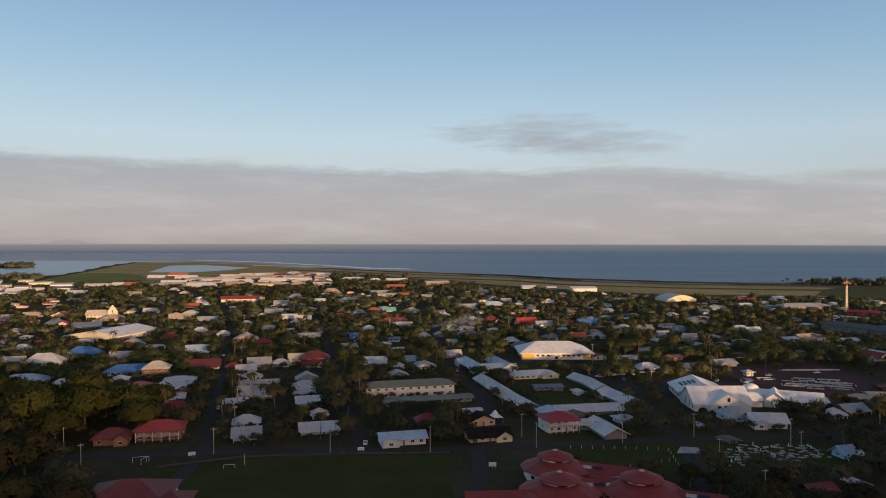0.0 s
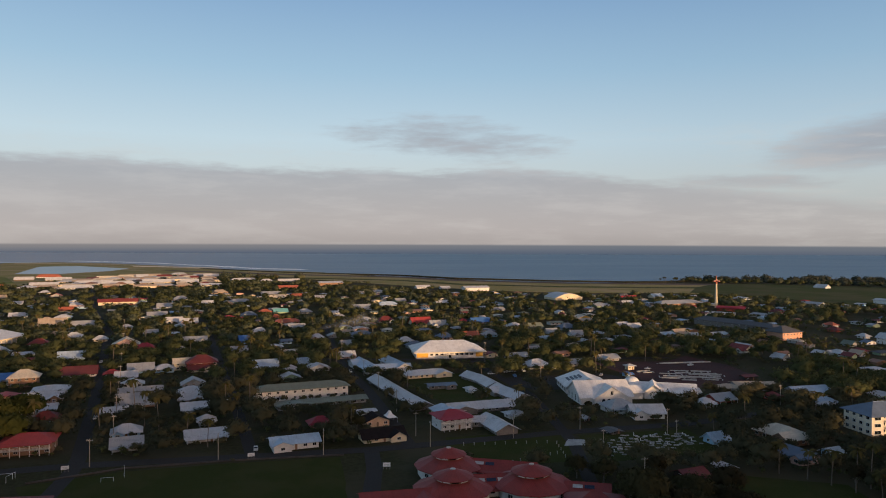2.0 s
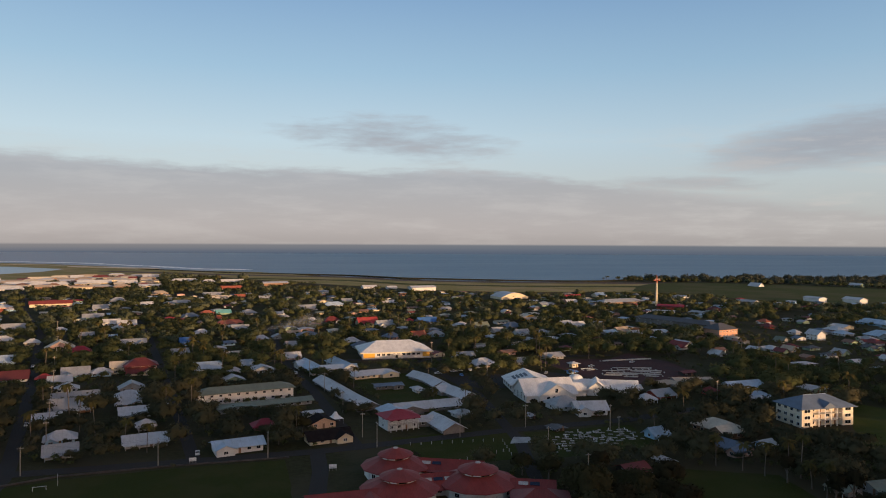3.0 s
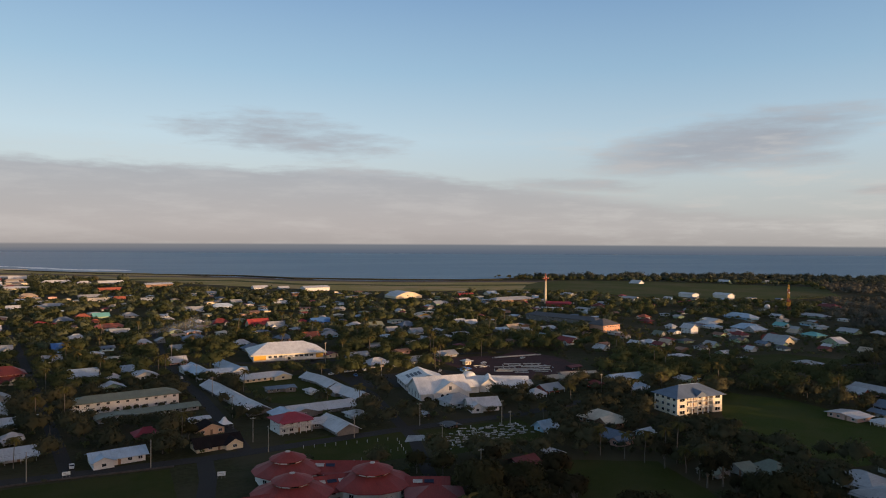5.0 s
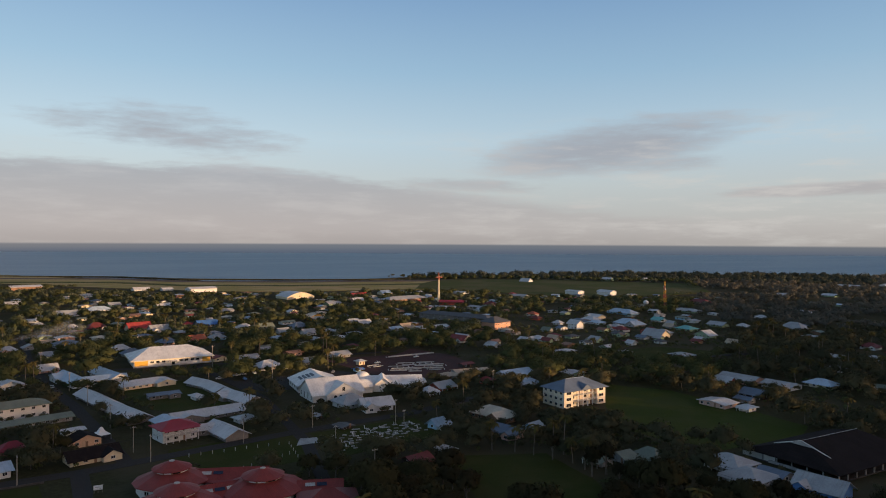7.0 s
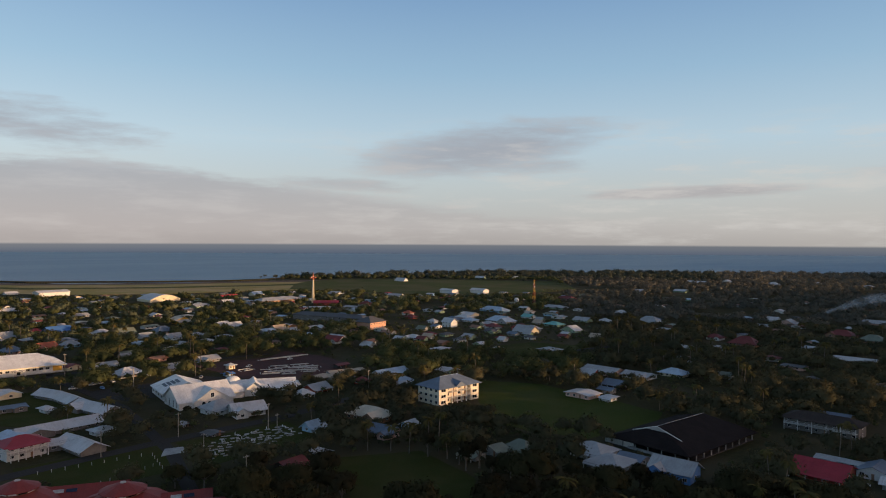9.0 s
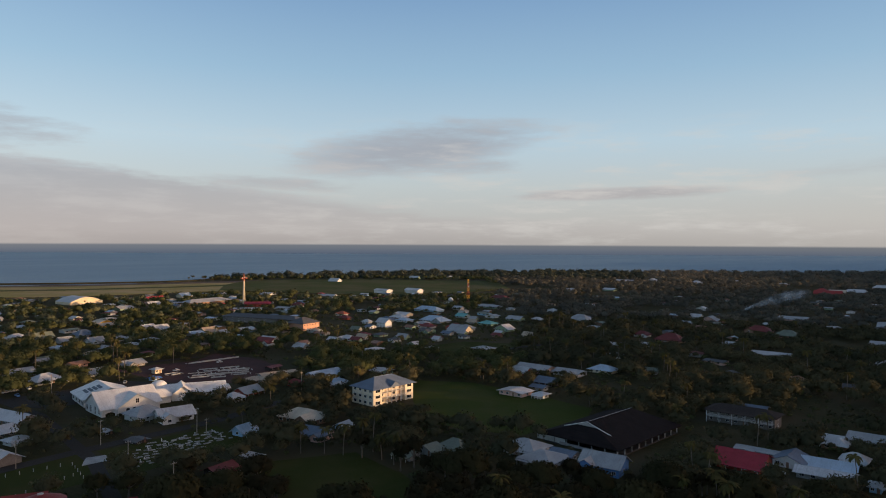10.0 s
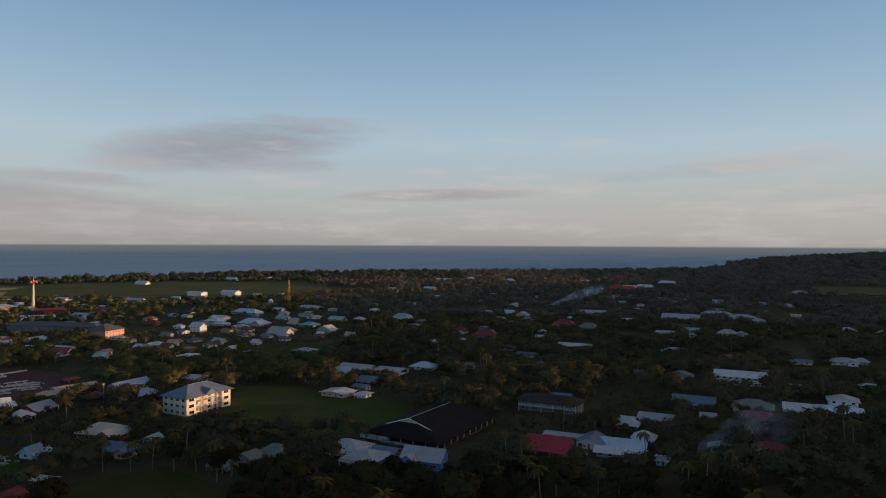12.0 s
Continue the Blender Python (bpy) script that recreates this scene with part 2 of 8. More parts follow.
REDEARTH = ground_like("reddish_bare_earth", rgb(0.074, 0.042, 0.040), rgb(0.104, 0.057, 0.054), rgb(0.072, 0.046, 0.044), 0.7, 0.06)
MEADOW = ground_like("green_meadow", rgb(0.054, 0.070, 0.022), rgb(0.076, 0.089, 0.029), rgb(0.090, 0.088, 0.040), 0.3, 0.012)
# brighter copy of the meadow: sunlight put into the grass colour
MEADOW_SUNLIT = ground_like("sunlit_meadow", rgb(0.12, 0.15, 0.040), rgb(0.16, 0.185, 0.050), rgb(0.17, 0.17, 0.060), 0.3, 0.012)
LAWN_GRASS = ground_like("lawn_grass", rgb(0.040, 0.055, 0.011), rgb(0.055, 0.071, 0.015), rgb(0.060, 0.068, 0.019), 1.2, 0.04)
SAND = ground_like("coral_rubble", rgb(0.45, 0.39, 0.30), rgb(0.55, 0.49, 0.40), rgb(0.35, 0.30, 0.22), 1.0, 0.05)
TARMAC = ground_like("runway_tarmac", rgb(0.105, 0.085, 0.075), rgb(0.135, 0.11, 0.095), rgb(0.12, 0.095, 0.085), 0.6, 0.02)
# two tones of one leaf: for sunlit trees and for shaded ones
LEAF = foliage("broad_leaves", rgb(0.066, 0.084, 0.036), rgb(0.094, 0.114, 0.047), rgb(0.116, 0.118, 0.053))
LEAF_SHADE_BROWN = foliage("brown_shade_leaves", rgb(0.076, 0.077, 0.045), rgb(0.100, 0.099, 0.054), rgb(0.117, 0.106, 0.060))
# near trees' leaves: shade and edge dimming put into the colour
LEAF_SHADE = foliage("shade_leaves", rgb(0.045, 0.045, 0.022), rgb(0.065, 0.063, 0.030), rgb(0.080, 0.069, 0.035))
LEAF_SHADE_DARK = foliage("dark_shade_leaves", rgb(0.038, 0.035, 0.019), rgb(0.054, 0.049, 0.025), rgb(0.066, 0.052, 0.029))
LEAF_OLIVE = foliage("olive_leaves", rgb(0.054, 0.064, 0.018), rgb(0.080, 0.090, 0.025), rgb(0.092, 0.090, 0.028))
FROND = foliage("palm_fronds", rgb(0.066, 0.078, 0.026), rgb(0.125, 0.112, 0.042), rgb(0.145, 0.108, 0.047))
# far leaves: haze put into the colour, paler on hills, bluer at the point
LEAF_FAR = foliage("hazed_far_leaves", rgb(0.104, 0.126, 0.074), rgb(0.132, 0.154, 0.088), rgb(0.146, 0.152, 0.094))
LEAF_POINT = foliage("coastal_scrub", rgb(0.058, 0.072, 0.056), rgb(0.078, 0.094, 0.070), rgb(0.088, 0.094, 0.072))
LEAF_HILL = foliage("hazed_hill_leaves", rgb(0.120, 0.122, 0.102), rgb(0.146, 0.146, 0.116), rgb(0.160, 0.149, 0.121))
BARK = painted("grey_bark", (0.17, 0.14, 0.11), 0.3, 0.95)

wm, wn = material("sea_water")
vec = wn.add("ShaderNodeTexCoord").outputs["Object"]
waves = wn.math("ADD", wn.noise(vec, 0.05, 5.0, 0.65), wn.math("MULTIPLY", wn.noise(vec, 0.4, 4.0, 0.6), 0.35))
patch = wn.ramp01(wn.noise(wn.scaled(vec, (0.0012, 0.004, 1.0)), 1.0, 3.0), 0.4, 0.65)
place = wn.add("ShaderNodeSeparateXYZ")
wn.put(place.inputs[0], vec)
hazed = wn.ramp01(place.outputs[0], 700.0, -1500.0)          # haze put into the colour: paler towards the reef flats in the east
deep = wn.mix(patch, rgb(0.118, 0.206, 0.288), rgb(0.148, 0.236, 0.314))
finish(wn, wn.mix(hazed, deep, rgb(0.300, 0.310, 0.340)), 0.5, 0.0, waves, 0.9, 1.4, 0.20)
WATER = wm
wm, wn = material("lagoon_water")
vec = wn.add("ShaderNodeTexCoord").outputs["Object"]
finish(wn, rgb(0.20, 0.225, 0.25), 0.3, 0.0, wn.noise(vec, 0.3, 4.0), 0.5, 0.8, 0.40)
LAGOON = wm

# ---- building blocks ----
def obj(name, verts, faces, mat, parent=None, smooth=False):
    me = bpy.data.meshes.new(name)
    me.from_pydata([tuple(v) for v in verts], [], faces)
    me.update()
    if smooth:
        me.shade_smooth()
    me.materials.append(mat)
    ob = new(name, me)
    if parent is not None:
        ob.parent = parent
    return ob


class Shape:
    """Gathers boxes, prisms and tubes into one mesh."""

    def __init__(self):
        self.v, self.f = [], []

    def face_set(self, verts, faces):
        k = len(self.v)
        self.v += [tuple(p) for p in verts]
        self.f += [tuple(i + k for i in f) for f in faces]
        return self

    def box(self, x0, x1, y0, y1, z0, z1, m=None):
        p = [(x, y, z) for z in (z0, z1) for y in (y0, y1) for x in (x0, x1)]
        if m is not None:
            p = [m @ Vector(q) for q in p]
        return self.face_set(p, [(0, 2, 3, 1), (4, 5, 7, 6), (0, 1, 5, 4), (2, 6, 7, 3), (0, 4, 6, 2), (1, 3, 7, 5)])

    def tube(self, path, radii, n=8, caps=True):
        k = len(self.v)
        rings = []
        for i, (p, r) in enumerate(zip(path, radii)):
            p = Vector(p)
            a = Vector(path[min(i + 1, len(path) - 1)]) - Vector(path[max(i - 1, 0)])
            a.normalize()
            side = a.cross(Vector((0, 1, 0)) if abs(a.y) < 0.9 else Vector((1, 0, 0))).normalized()
            up = side.cross(a)
            rings.append([p + (side * math.cos(t) + up * math.sin(t)) * r for t in (2 * math.pi * j / n for j in range(n))])
        self.v += [tuple(q) for ring in rings for q in ring]
        for i in range(len(path) - 1):
            for j in range(n):
                a, b = k + i * n + j, k + i * n + (j + 1) % n
                self.f.append((a, b, b + n, a + n))
        if caps:
            self.f.append(tuple(k + j for j in reversed(range(n))))
            self.f.append(tuple(k + (len(path) - 1) * n + j for j in range(n)))
        return self

    def done(self, name, mat, parent=None, label="", smooth=False):
        ob = obj(name, self.v, self.f, mat, parent, smooth)
        return tagged(ob, label) if label else ob


def thing(name, x, y, rot, label, category, group="", z=0.0):
    ob = new(name)
    ob.empty_display_size = 0.5
    ob.matrix_world = pose(x, y, z, 0, 0, rot)
    return tagged(ob, label, category, group)


# ---- land and sea ----
def lerp(x, xs, ys):
    return float(np.interp(x, xs, ys))


COAST_AZ = (-180, -60, -40, -32, -28.5, -24.5, -23.5, -15, -8.5, -4, 4.5, 14, 24, 30, 45, 60, 75, 81, 84.5, 93, 110, 180)
COAST_R = (7000, 3400, 1990, 1960, 1990, 3010, 3120, 2560, 2150, 2050, 1715, 1500, 1510, 1740, 1990, 2060, 2240, 2480, 3500, 4900, 7000, 7000)


def land_height(x, y):
    az, r = math.degrees(math.atan2(x, y)), math.hypot(x, y)
    inland = lerp(az, COAST_AZ, COAST_R) - r + 18 * noise.noise((x * 0.012, y * 0.012, 3.0))
    if inland < 0:
        islet = 1 - ((az + 34.2) / 4.0) ** 2 - ((r - 2650) / 120) ** 2
        return max(-6.0, inland * 0.05) if islet < 0 else min(1.5, -2 + islet * 20)
    z = min(1.0, inland * 0.05) if r > 1300 else 1.0
    z -= 1.0
    # the lagoon behind the causeway
    lag = 1 - ((az + 17.5) / 6.5) ** 2 - ((r - 2330) / 190) ** 2
    if lag > 0:
        z -= min(3.0, lag * 12)
    # ground rises towards the west; behind, an unseen ridge is added to shade the town
    if az > 60:
        z += lerp(az, (60, 79, 84, 93, 105), (0, 0.1, 0.55, 1, 1)) * lerp(r, (1250, 2100, 3200, 4200), (0, 8, 26, 30)) * (1 + 0.25 * noise.noise((x * 0.002, y * 0.002, 7.0)))
    along = x * SUN_DIR.x + y * SUN_DIR.y
    if along > 0 and az > 94:
        # steps in the ridge's height let sun through to chosen buildings only
        z += lerp(az, (94, 101), (0, 1)) * SHADE_RIDGE * math.exp(-((along - 3780) / 780) ** 2) * (1 + 0.012 * noise.noise((x * 0.004, y * 0.004, 1.0)) + 0.17 * lerp(y * SUN_DIR.x - x * SUN_DIR.y, (326, 346, 425, 450, 622, 638, 690, 714, 800, 1100, 1350), (1, 0, 0, 0.64, 0.62, 0.08, 0.08, 0.56, 0.38, 0, -1.0)))
    return z


SHADE_RIDGE = 297.0
radii = [0.0] + [25 * 1.042 ** i for i in range(140)]
angles = [radians(a) for a in range(0, 128)] + [radians(128 + 0.25 * k) for k in range(72)] + [radians(a) for a in range(146, 360)]          # finer along the ridge
steps = len(angles)
gv, gf = [(0.0, 0.0, 0.0)], []
for r in radii[1:]:
    for a in angles:
        gx, gy = r * math.sin(a), r * math.cos(a)
        gv.append((gx, gy, land_height(gx, gy)))
for j in range(steps):
    gf.append((0, 1 + (j + 1) % steps, 1 + j))
for i in range(len(radii) - 2):
    for j in range(steps):
        a, b = 1 + i * steps + j, 1 + i * steps + (j + 1) % steps
        gf.append((a, b, b + steps, a + steps))
ground = tagged(obj("ground", gv, gf, EARTH, None, True), "dark green undergrowth and soil of a coastal plain", "ground", kind="structure")
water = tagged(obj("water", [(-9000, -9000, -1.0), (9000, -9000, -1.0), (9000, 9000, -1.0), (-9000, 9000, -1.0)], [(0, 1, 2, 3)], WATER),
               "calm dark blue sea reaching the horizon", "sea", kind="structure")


lagoon = tagged(obj("lagoon_water", [(-400, 1500, -0.95), (-420, 2250, -0.95), (-760, 2700, -0.95), (-1120, 2960, -0.95), (-1700, 3050, -0.95), (-2600, 2900, -0.95), (-2600, 1200, -0.95), (-1000, 1150, -0.95)], [tuple(range(8))[::-1]], LAGOON),
                "calm pale lagoon inside the reef", "lagoon", kind="structure")


def polar(az, r):
    return r * math.sin(radians(az)), r * math.cos(radians(az))


def sheet(name, corners, z, mat, label, category, lift=0.0):
    """A patch of ground cover with a soft, uneven rim, a slab that stands a little proud of the soil."""
    pts = []
    for (x0, y0), (x1, y1) in zip(corners, corners[1:] + corners[:1]):
        n = max(2, int(math.hypot(x1 - x0, y1 - y0) / 6))
        n = min(n, 40)
        for i in range(n):
            x, y = x0 + (x1 - x0) * i / n, y0 + (y1 - y0) * i / n
            w = lift
            pts.append((x + w * noise.noise((x * 0.15, y * 0.15, 0)), y + w * noise.noise((x * 0.15, y * 0.15, 9))))
    k = len(pts)
    vs = [(x, y, -0.5) for x, y in pts] + [(x, y, z) for x, y in pts]
    fs = [tuple(range(k, 2 * k))] + [(i, (i + 1) % k, k + (i + 1) % k, k + i) for i in range(k)]
    ob = obj(name, vs, fs, mat)
    return tagged(ob, label, category, kind="structure")


def road(name, path, width, z, mat, label):
    """A strip along a path, with a slab's thickness."""
    vs, fs = [], []
    for i, p in enumerate(path):
        a = Vector(path[min(i + 1, len(path) - 1)]) - Vector(path[max(i - 1, 0)])
        a.normalize()
        s = Vector((-a.y, a.x)) * width / 2
        for q, h in ((Vector(p) + s, z), (Vector(p) - s, z), (Vector(p) - s, -0.3), (Vector(p) + s, -0.3)):
            vs.append((q.x, q.y, h))
    for i in range(len(path) - 1):
        for j in range(4):
            a, b = i * 4 + j, i * 4 + (j + 1) % 4
            fs.append((a, a + 4, b + 4, b))
    return tagged(obj(name, vs, fs, mat), label, "road", kind="structure")


AVOID = []          # (x, y, radius): no tree grows here
AVOID_LINES = []    # (path, half width)
AVOID_AREAS = []    # polygons
SIGHT_LINES = []          # (x, y, half width, plant height, front): low plants only, to clear the camera's view

# ---- airfield, lawns and roads ----
AIRFIELD = [(-219, 1884), (-31, 1599), (130, 1389), (274, 1228), (391, 1162), (568, 1140), (709, 1060), (745, 915), (860, 850), (1023, 854), (1150, 985), (985, 1200), (830, 1305), (740, 1280), (590, 1330), (430, 1410), (300, 1450), (120, 1660), (-60, 1960), (-220, 2080), (-420, 2170), (-520, 2300), (-560, 2230), (-400, 2040)]
AIRFIELD = [(ax * 0.965, ay * 0.965) if k < 10 else (ax, ay) for k, (ax, ay) in enumerate(AIRFIELD)]
sheet("grass_airfield", AIRFIELD, 0.25, DRYGRASS, "pale dry grass of an airfield by the sea", "grass", 2.0)
AVOID_AREAS.append(AIRFIELD)
sheet("meadow", [(588, 1100), (660, 985), (694, 856), (806, 786), (988, 790), (1165, 972), (1000, 1220), (836, 1330), (740, 1300), (670, 1230)], 0.5, MEADOW, "green meadow beside an airfield", "grass", 3.0)
AVOID_AREAS.append([(-219, 1884), (-31, 1599), (130, 1389), (274, 1228), (391, 1162), (568, 1140), (709, 1060), (760, 1290), (720, 1440), (600, 1500), (400, 1560), (150, 1800), (-30, 2120), (-150, 2060), (-400, 2800), (-900, 3200), (-560, 2230)])
road("runway", [(-477, 2077), (-123, 1814), (155, 1649), (261, 1497), (465, 1383), (664, 1334), (813, 1296)], 46, 0.36, TARMAC, "long grey runway along the coast")
road("verge", [(-197, 1693), (142, 1516), (239, 1368), (428, 1272), (609, 1224), (761, 1212)], 34, 0.33, MEADOW, "green mown verge beside a runway")
road("shore_bank", [(-401, 2214), (-131, 1932), (164, 1746), (277, 1589), (491, 1461), (613, 1414), (690, 1412), (814, 1462)], 26, 1.2, EARTH, "dark scrubby bank along the shore")
COAST_FLAT = [(-830, 1400), (-911, 1673), (-967, 1888), (-1091, 2313), (-1224, 2837), (-1061, 2893), (-802, 2727), (-568, 2474), (-409, 2262), (-273, 2063), (-131, 1932), (-117, 1723), (-264, 1779), (-385, 1806), (-476, 1713), (-550, 1604), (-579, 1368), (-641, 1314)]
sheet("coastal_flat", COAST_FLAT, 0.2, DRYGRASS, "dry grass flat between the town and the reef", "grass", 3.0)
sheet("green_flat", [(-804, 1381), (-911, 1673), (-933, 1822), (-839, 1825), (-736, 1706), (-627, 1486), (-650, 1331)], 0.34, MEADOW_SUNLIT, "green harbour grass flat, brightened to look sunlit", "grass", 3.0)
sheet("pool", [(-797, 1894), (-939, 2401), (-843, 2462), (-620, 2230), (-620, 2051), (-689, 1880)], 0.5, LAGOON, "still pale pool behind the shore", "lagoon", 2.0)
AVOID_AREAS.append(COAST_FLAT)
AVOID_AREAS.append([polar(-30, 1720), polar(-30, 3300), polar(-8, 3300), polar(-4, 1850), polar(-9, 1860), polar(-16, 1900), polar(-22, 1800)])
HARBOUR = [(-800, 1440), (-905, 1560), (-960, 1720), (-1010, 1940), (-1262, 2860), (-1215, 2885), (-1110, 2690), (-850, 2160), (-790, 1900), (-640, 1480)]
AVOID_AREAS.append(HARBOUR + [(-500, 1500)])
road("sea_wall", [(-655, 2425), (-500, 2342), (-365, 2258)], 15, 1.6, CONCRETE, "long pale concrete sea wall by the reef")
road("shore_road", [(-1180, 2800), (-800, 2640), (-420, 2230), (-200, 2040)], 14, 0.7, SAND, "pale coral track along the shore")
FIELD = [(-108, 256), (-77, 268), (-41, 272.5), (1.5, 274.5), (3, 251), (4, 200), (-2, 150), (-70, 170), (-82, 214)]
sheet("playing_field", FIELD, 0.06, GRASS, "dark green mown playing field", "grass", 0.6)
AVOID_AREAS.append([(-100, 262), (-77, 272), (5, 276), (12, 200), (0, 120), (-60, 140), (-76, 228)])
LAWN_A = [(293, 308), (313, 277), (311, 227), (307, 192), (284, 179), (242, 187), (231, 211), (230, 234), (257, 272)]
LAWN_B = [(138, 236), (176, 219), (170, 181), (152, 160), (124, 188)]
LAWN_C = [(38, 440), (88, 440), (92, 368), (66, 352), (50, 372)]
LAWN_D = [(400, 402), (438, 399), (462, 350), (400, 338), (350, 336)]
LAWN_E = [(484, 26), (512, 44), (600, -30), (560, -70), (520, -40)]
LAWN_F = [(1288, 28), (1380, 40), (1520, 60), (1600, -80), (1560, -150), (1350, -80)]
LAWN_G = [(46, 296), (100, 300), (96, 256), (60, 256), (44, 268)]
sheet("lawn", LAWN_A, 0.05, LAWN_GRASS, "wide green lawn beside an apartment block", "grass", 1.5)
AVOID_AREAS.append(LAWN_A)
for lawn in (LAWN_B, LAWN_C, LAWN_D, LAWN_E, LAWN_G):
    sheet("lawn", lawn, 0.05, GRASS, "open green lawn between houses", "grass", 1.5)
    AVOID_AREAS.append(lawn)
sheet("pasture", LAWN_F, land_height(1430, -10) + 1.2, MEADOW, "green pasture on rising ground", "grass", 4.0)
AVOID_AREAS.append(LAWN_F)
AVOID_AREAS.append([(2, 285), (30, 289), (31, 262), (24, 226), (2, 230)])
sheet("paved_patch", [(93.0, 277.0), (97.6, 286.2), (104.3, 284.6), (103.2, 276.7)], 0.14, WALL["grey"], "worn grey concrete patch on a street", "pavement", 0.3)
AVOID_AREAS.append([(-151, 273), (-155, 295), (-135, 299), (-104, 286), (-86, 237), (-125, 236)])
AVOID_AREAS.append([(23, 269), (29, 336), (52, 327), (86, 326), (74, 278), (41, 259)])
SITE = [(176, 470), (232, 465), (256, 486), (266, 446), (262, 404), (236, 384), (200, 376), (186, 398)]
sheet("building_site", SITE, 0.07, REDEARTH, "reddish bare earth of a building site", "ground", 1.5)
AVOID_AREAS.append(SITE)
YARD = [(102, 422), (168, 428), (186, 400), (200, 374), (176, 384), (112, 384), (100, 410)]
sheet("church_yard", YARD, 0.05, ASPHALT, "dark sealed yard round a church", "yard", 0.5)
AVOID_AREAS.append(YARD)
CEMETERY = [(104, 292), (156, 294), (154, 262), (104, 254)]
sheet("cemetery_lawn", CEMETERY, 0.05, GRASS, "grass of a small cemetery", "grass", 1.0)
AVOID_AREAS.append(CEMETERY)
AVOID_AREAS.append([(292, 112), (328, 106), (328, 146), (298, 140)])
AVOID_AREAS.append([(252, 70), (276, 68), (282, 100), (262, 112), (248, 100)])
AVOID_AREAS.append([(186, 360), (252, 360), (264, 402), (190, 402)])
AVOID_AREAS.append([(-112, 222), (-76, 222), (-76, 256), (-104, 256)])
for path, wid in (([(-93, 240), (-95, 271), (-98, 286), (-123, 381), (-167, 539), (-207, 681), (-298, 923), (-434, 1340)], 5.8),
                  ([(-32, 279), (-43, 332), (-57, 396), (-77, 489), (-110, 640), (-150, 800)], 5.2),
                  ([(-190, 262), (-98, 277.5), (-63, 279), (-19, 281), (15, 283), (39, 287), (98, 297), (160, 303), (220, 320)], 7.0),
                  ([(9, 150), (11, 228), (14, 258), (14, 283)], 6.0),
                  ([(30, 287), (24, 344), (18, 396), (6, 468), (-2, 541), (-10, 700)], 5.8),
                  ([(80, 190), (87, 228), (98, 279), (100, 300), (106, 372), (96, 470), (90, 640)], 5.2),
                  ([(-200, 505), (-80, 505), (2, 505), (100, 488), (240, 480)], 6.0),
                  ([(320, 330), (353, 343), (400, 345), (442, 346), (500, 335)], 5.0)):
    if wid == 7.0:
        pz = 0.10
    else:
        pz = 0.08
    road("road", path, wid, pz, ASPHALT, "narrow worn asphalt street through the town")
    AVOID_LINES.append((path, wid / 2 + 0.6))
sheet("gravel_shoulder", [(2.5, 150), (3.5, 229), (5.5, 256), (10.6, 262), (8.0, 229), (6.0, 150)], 0.05, EARTH, "bare shoulder beside a side road", "ground", 0.5)
for ax, ay in AIRFIELD[1:10]:
    SIGHT_LINES.append((ax * 1.03, ay * 1.03, 100.0, 0.5, 40.0))
for ax, ay in ((190, 1300), (330, 1195), (480, 1150), (640, 1105), (727, 990), (800, 880), (940, 852), (-130, 1750), (50, 1490)):
    SIGHT_LINES.append((ax * 1.03, ay * 1.03, 100.0, 0.5, 40.0))
TOWN_CENTRE = [polar(-23.5, 1420), polar(-24, 1700), polar(-16, 1900), polar(-9, 1830), polar(-9, 1420), polar(-16, 1330)]
PORT = [polar(-34, 1250), polar(-34, 1750), polar(-29, 1750), polar(-27, 1350)]
for ax, ay in (polar(-14, 1930), polar(-18, 1950), polar(-22, 1800)):
    SIGHT_LINES.append((ax, ay, 200.0, 0.5, 60.0))
# surf on the reef
rr = np.random.default_rng(3)
surf = Shape()
path = [(-1110, 3095), (-770, 2853), (-445, 2458), (-251, 2200), (-150, 2140)]
for i in range(250):
    t_ = rr.uniform(0, 3.999)
    k = int(t_)
    (x0, y0), (x1, y1) = path[k], path[k + 1]
    px_, py_ = x0 + (x1 - x0) * (t_ - k) + rr.normal(0, 10) + 25, y0 + (y1 - y0) * (t_ - k) + rr.normal(0, 14) + 30
    a = math.atan2(y1 - y0, x1 - x0) + rr.normal(0, 0.06)
    ln, wd = rr.uniform(15, 70), rr.uniform(2.0, 7.0)
    m = Matrix.Translation((px_, py_, 0)) @ Matrix.Rotation(a, 4, "Z")
    surf.face_set([m @ Vector(q) for q in ((-ln, 0, -0.98), (-ln * 0.5, -wd, -0.98), (ln * 0.4, -wd * 0.8, -0.98), (ln, 0, -0.98), (ln * 0.3, wd, -0.7), (-ln * 0.4, wd * 0.8, -0.75))], [(0, 1, 2, 3, 4, 5)])
tagged(surf.done("surf", TRIM), "white lines of surf along the reef", "surf", kind="stuff")

# ---- houses ----
WIN_MESH = {}


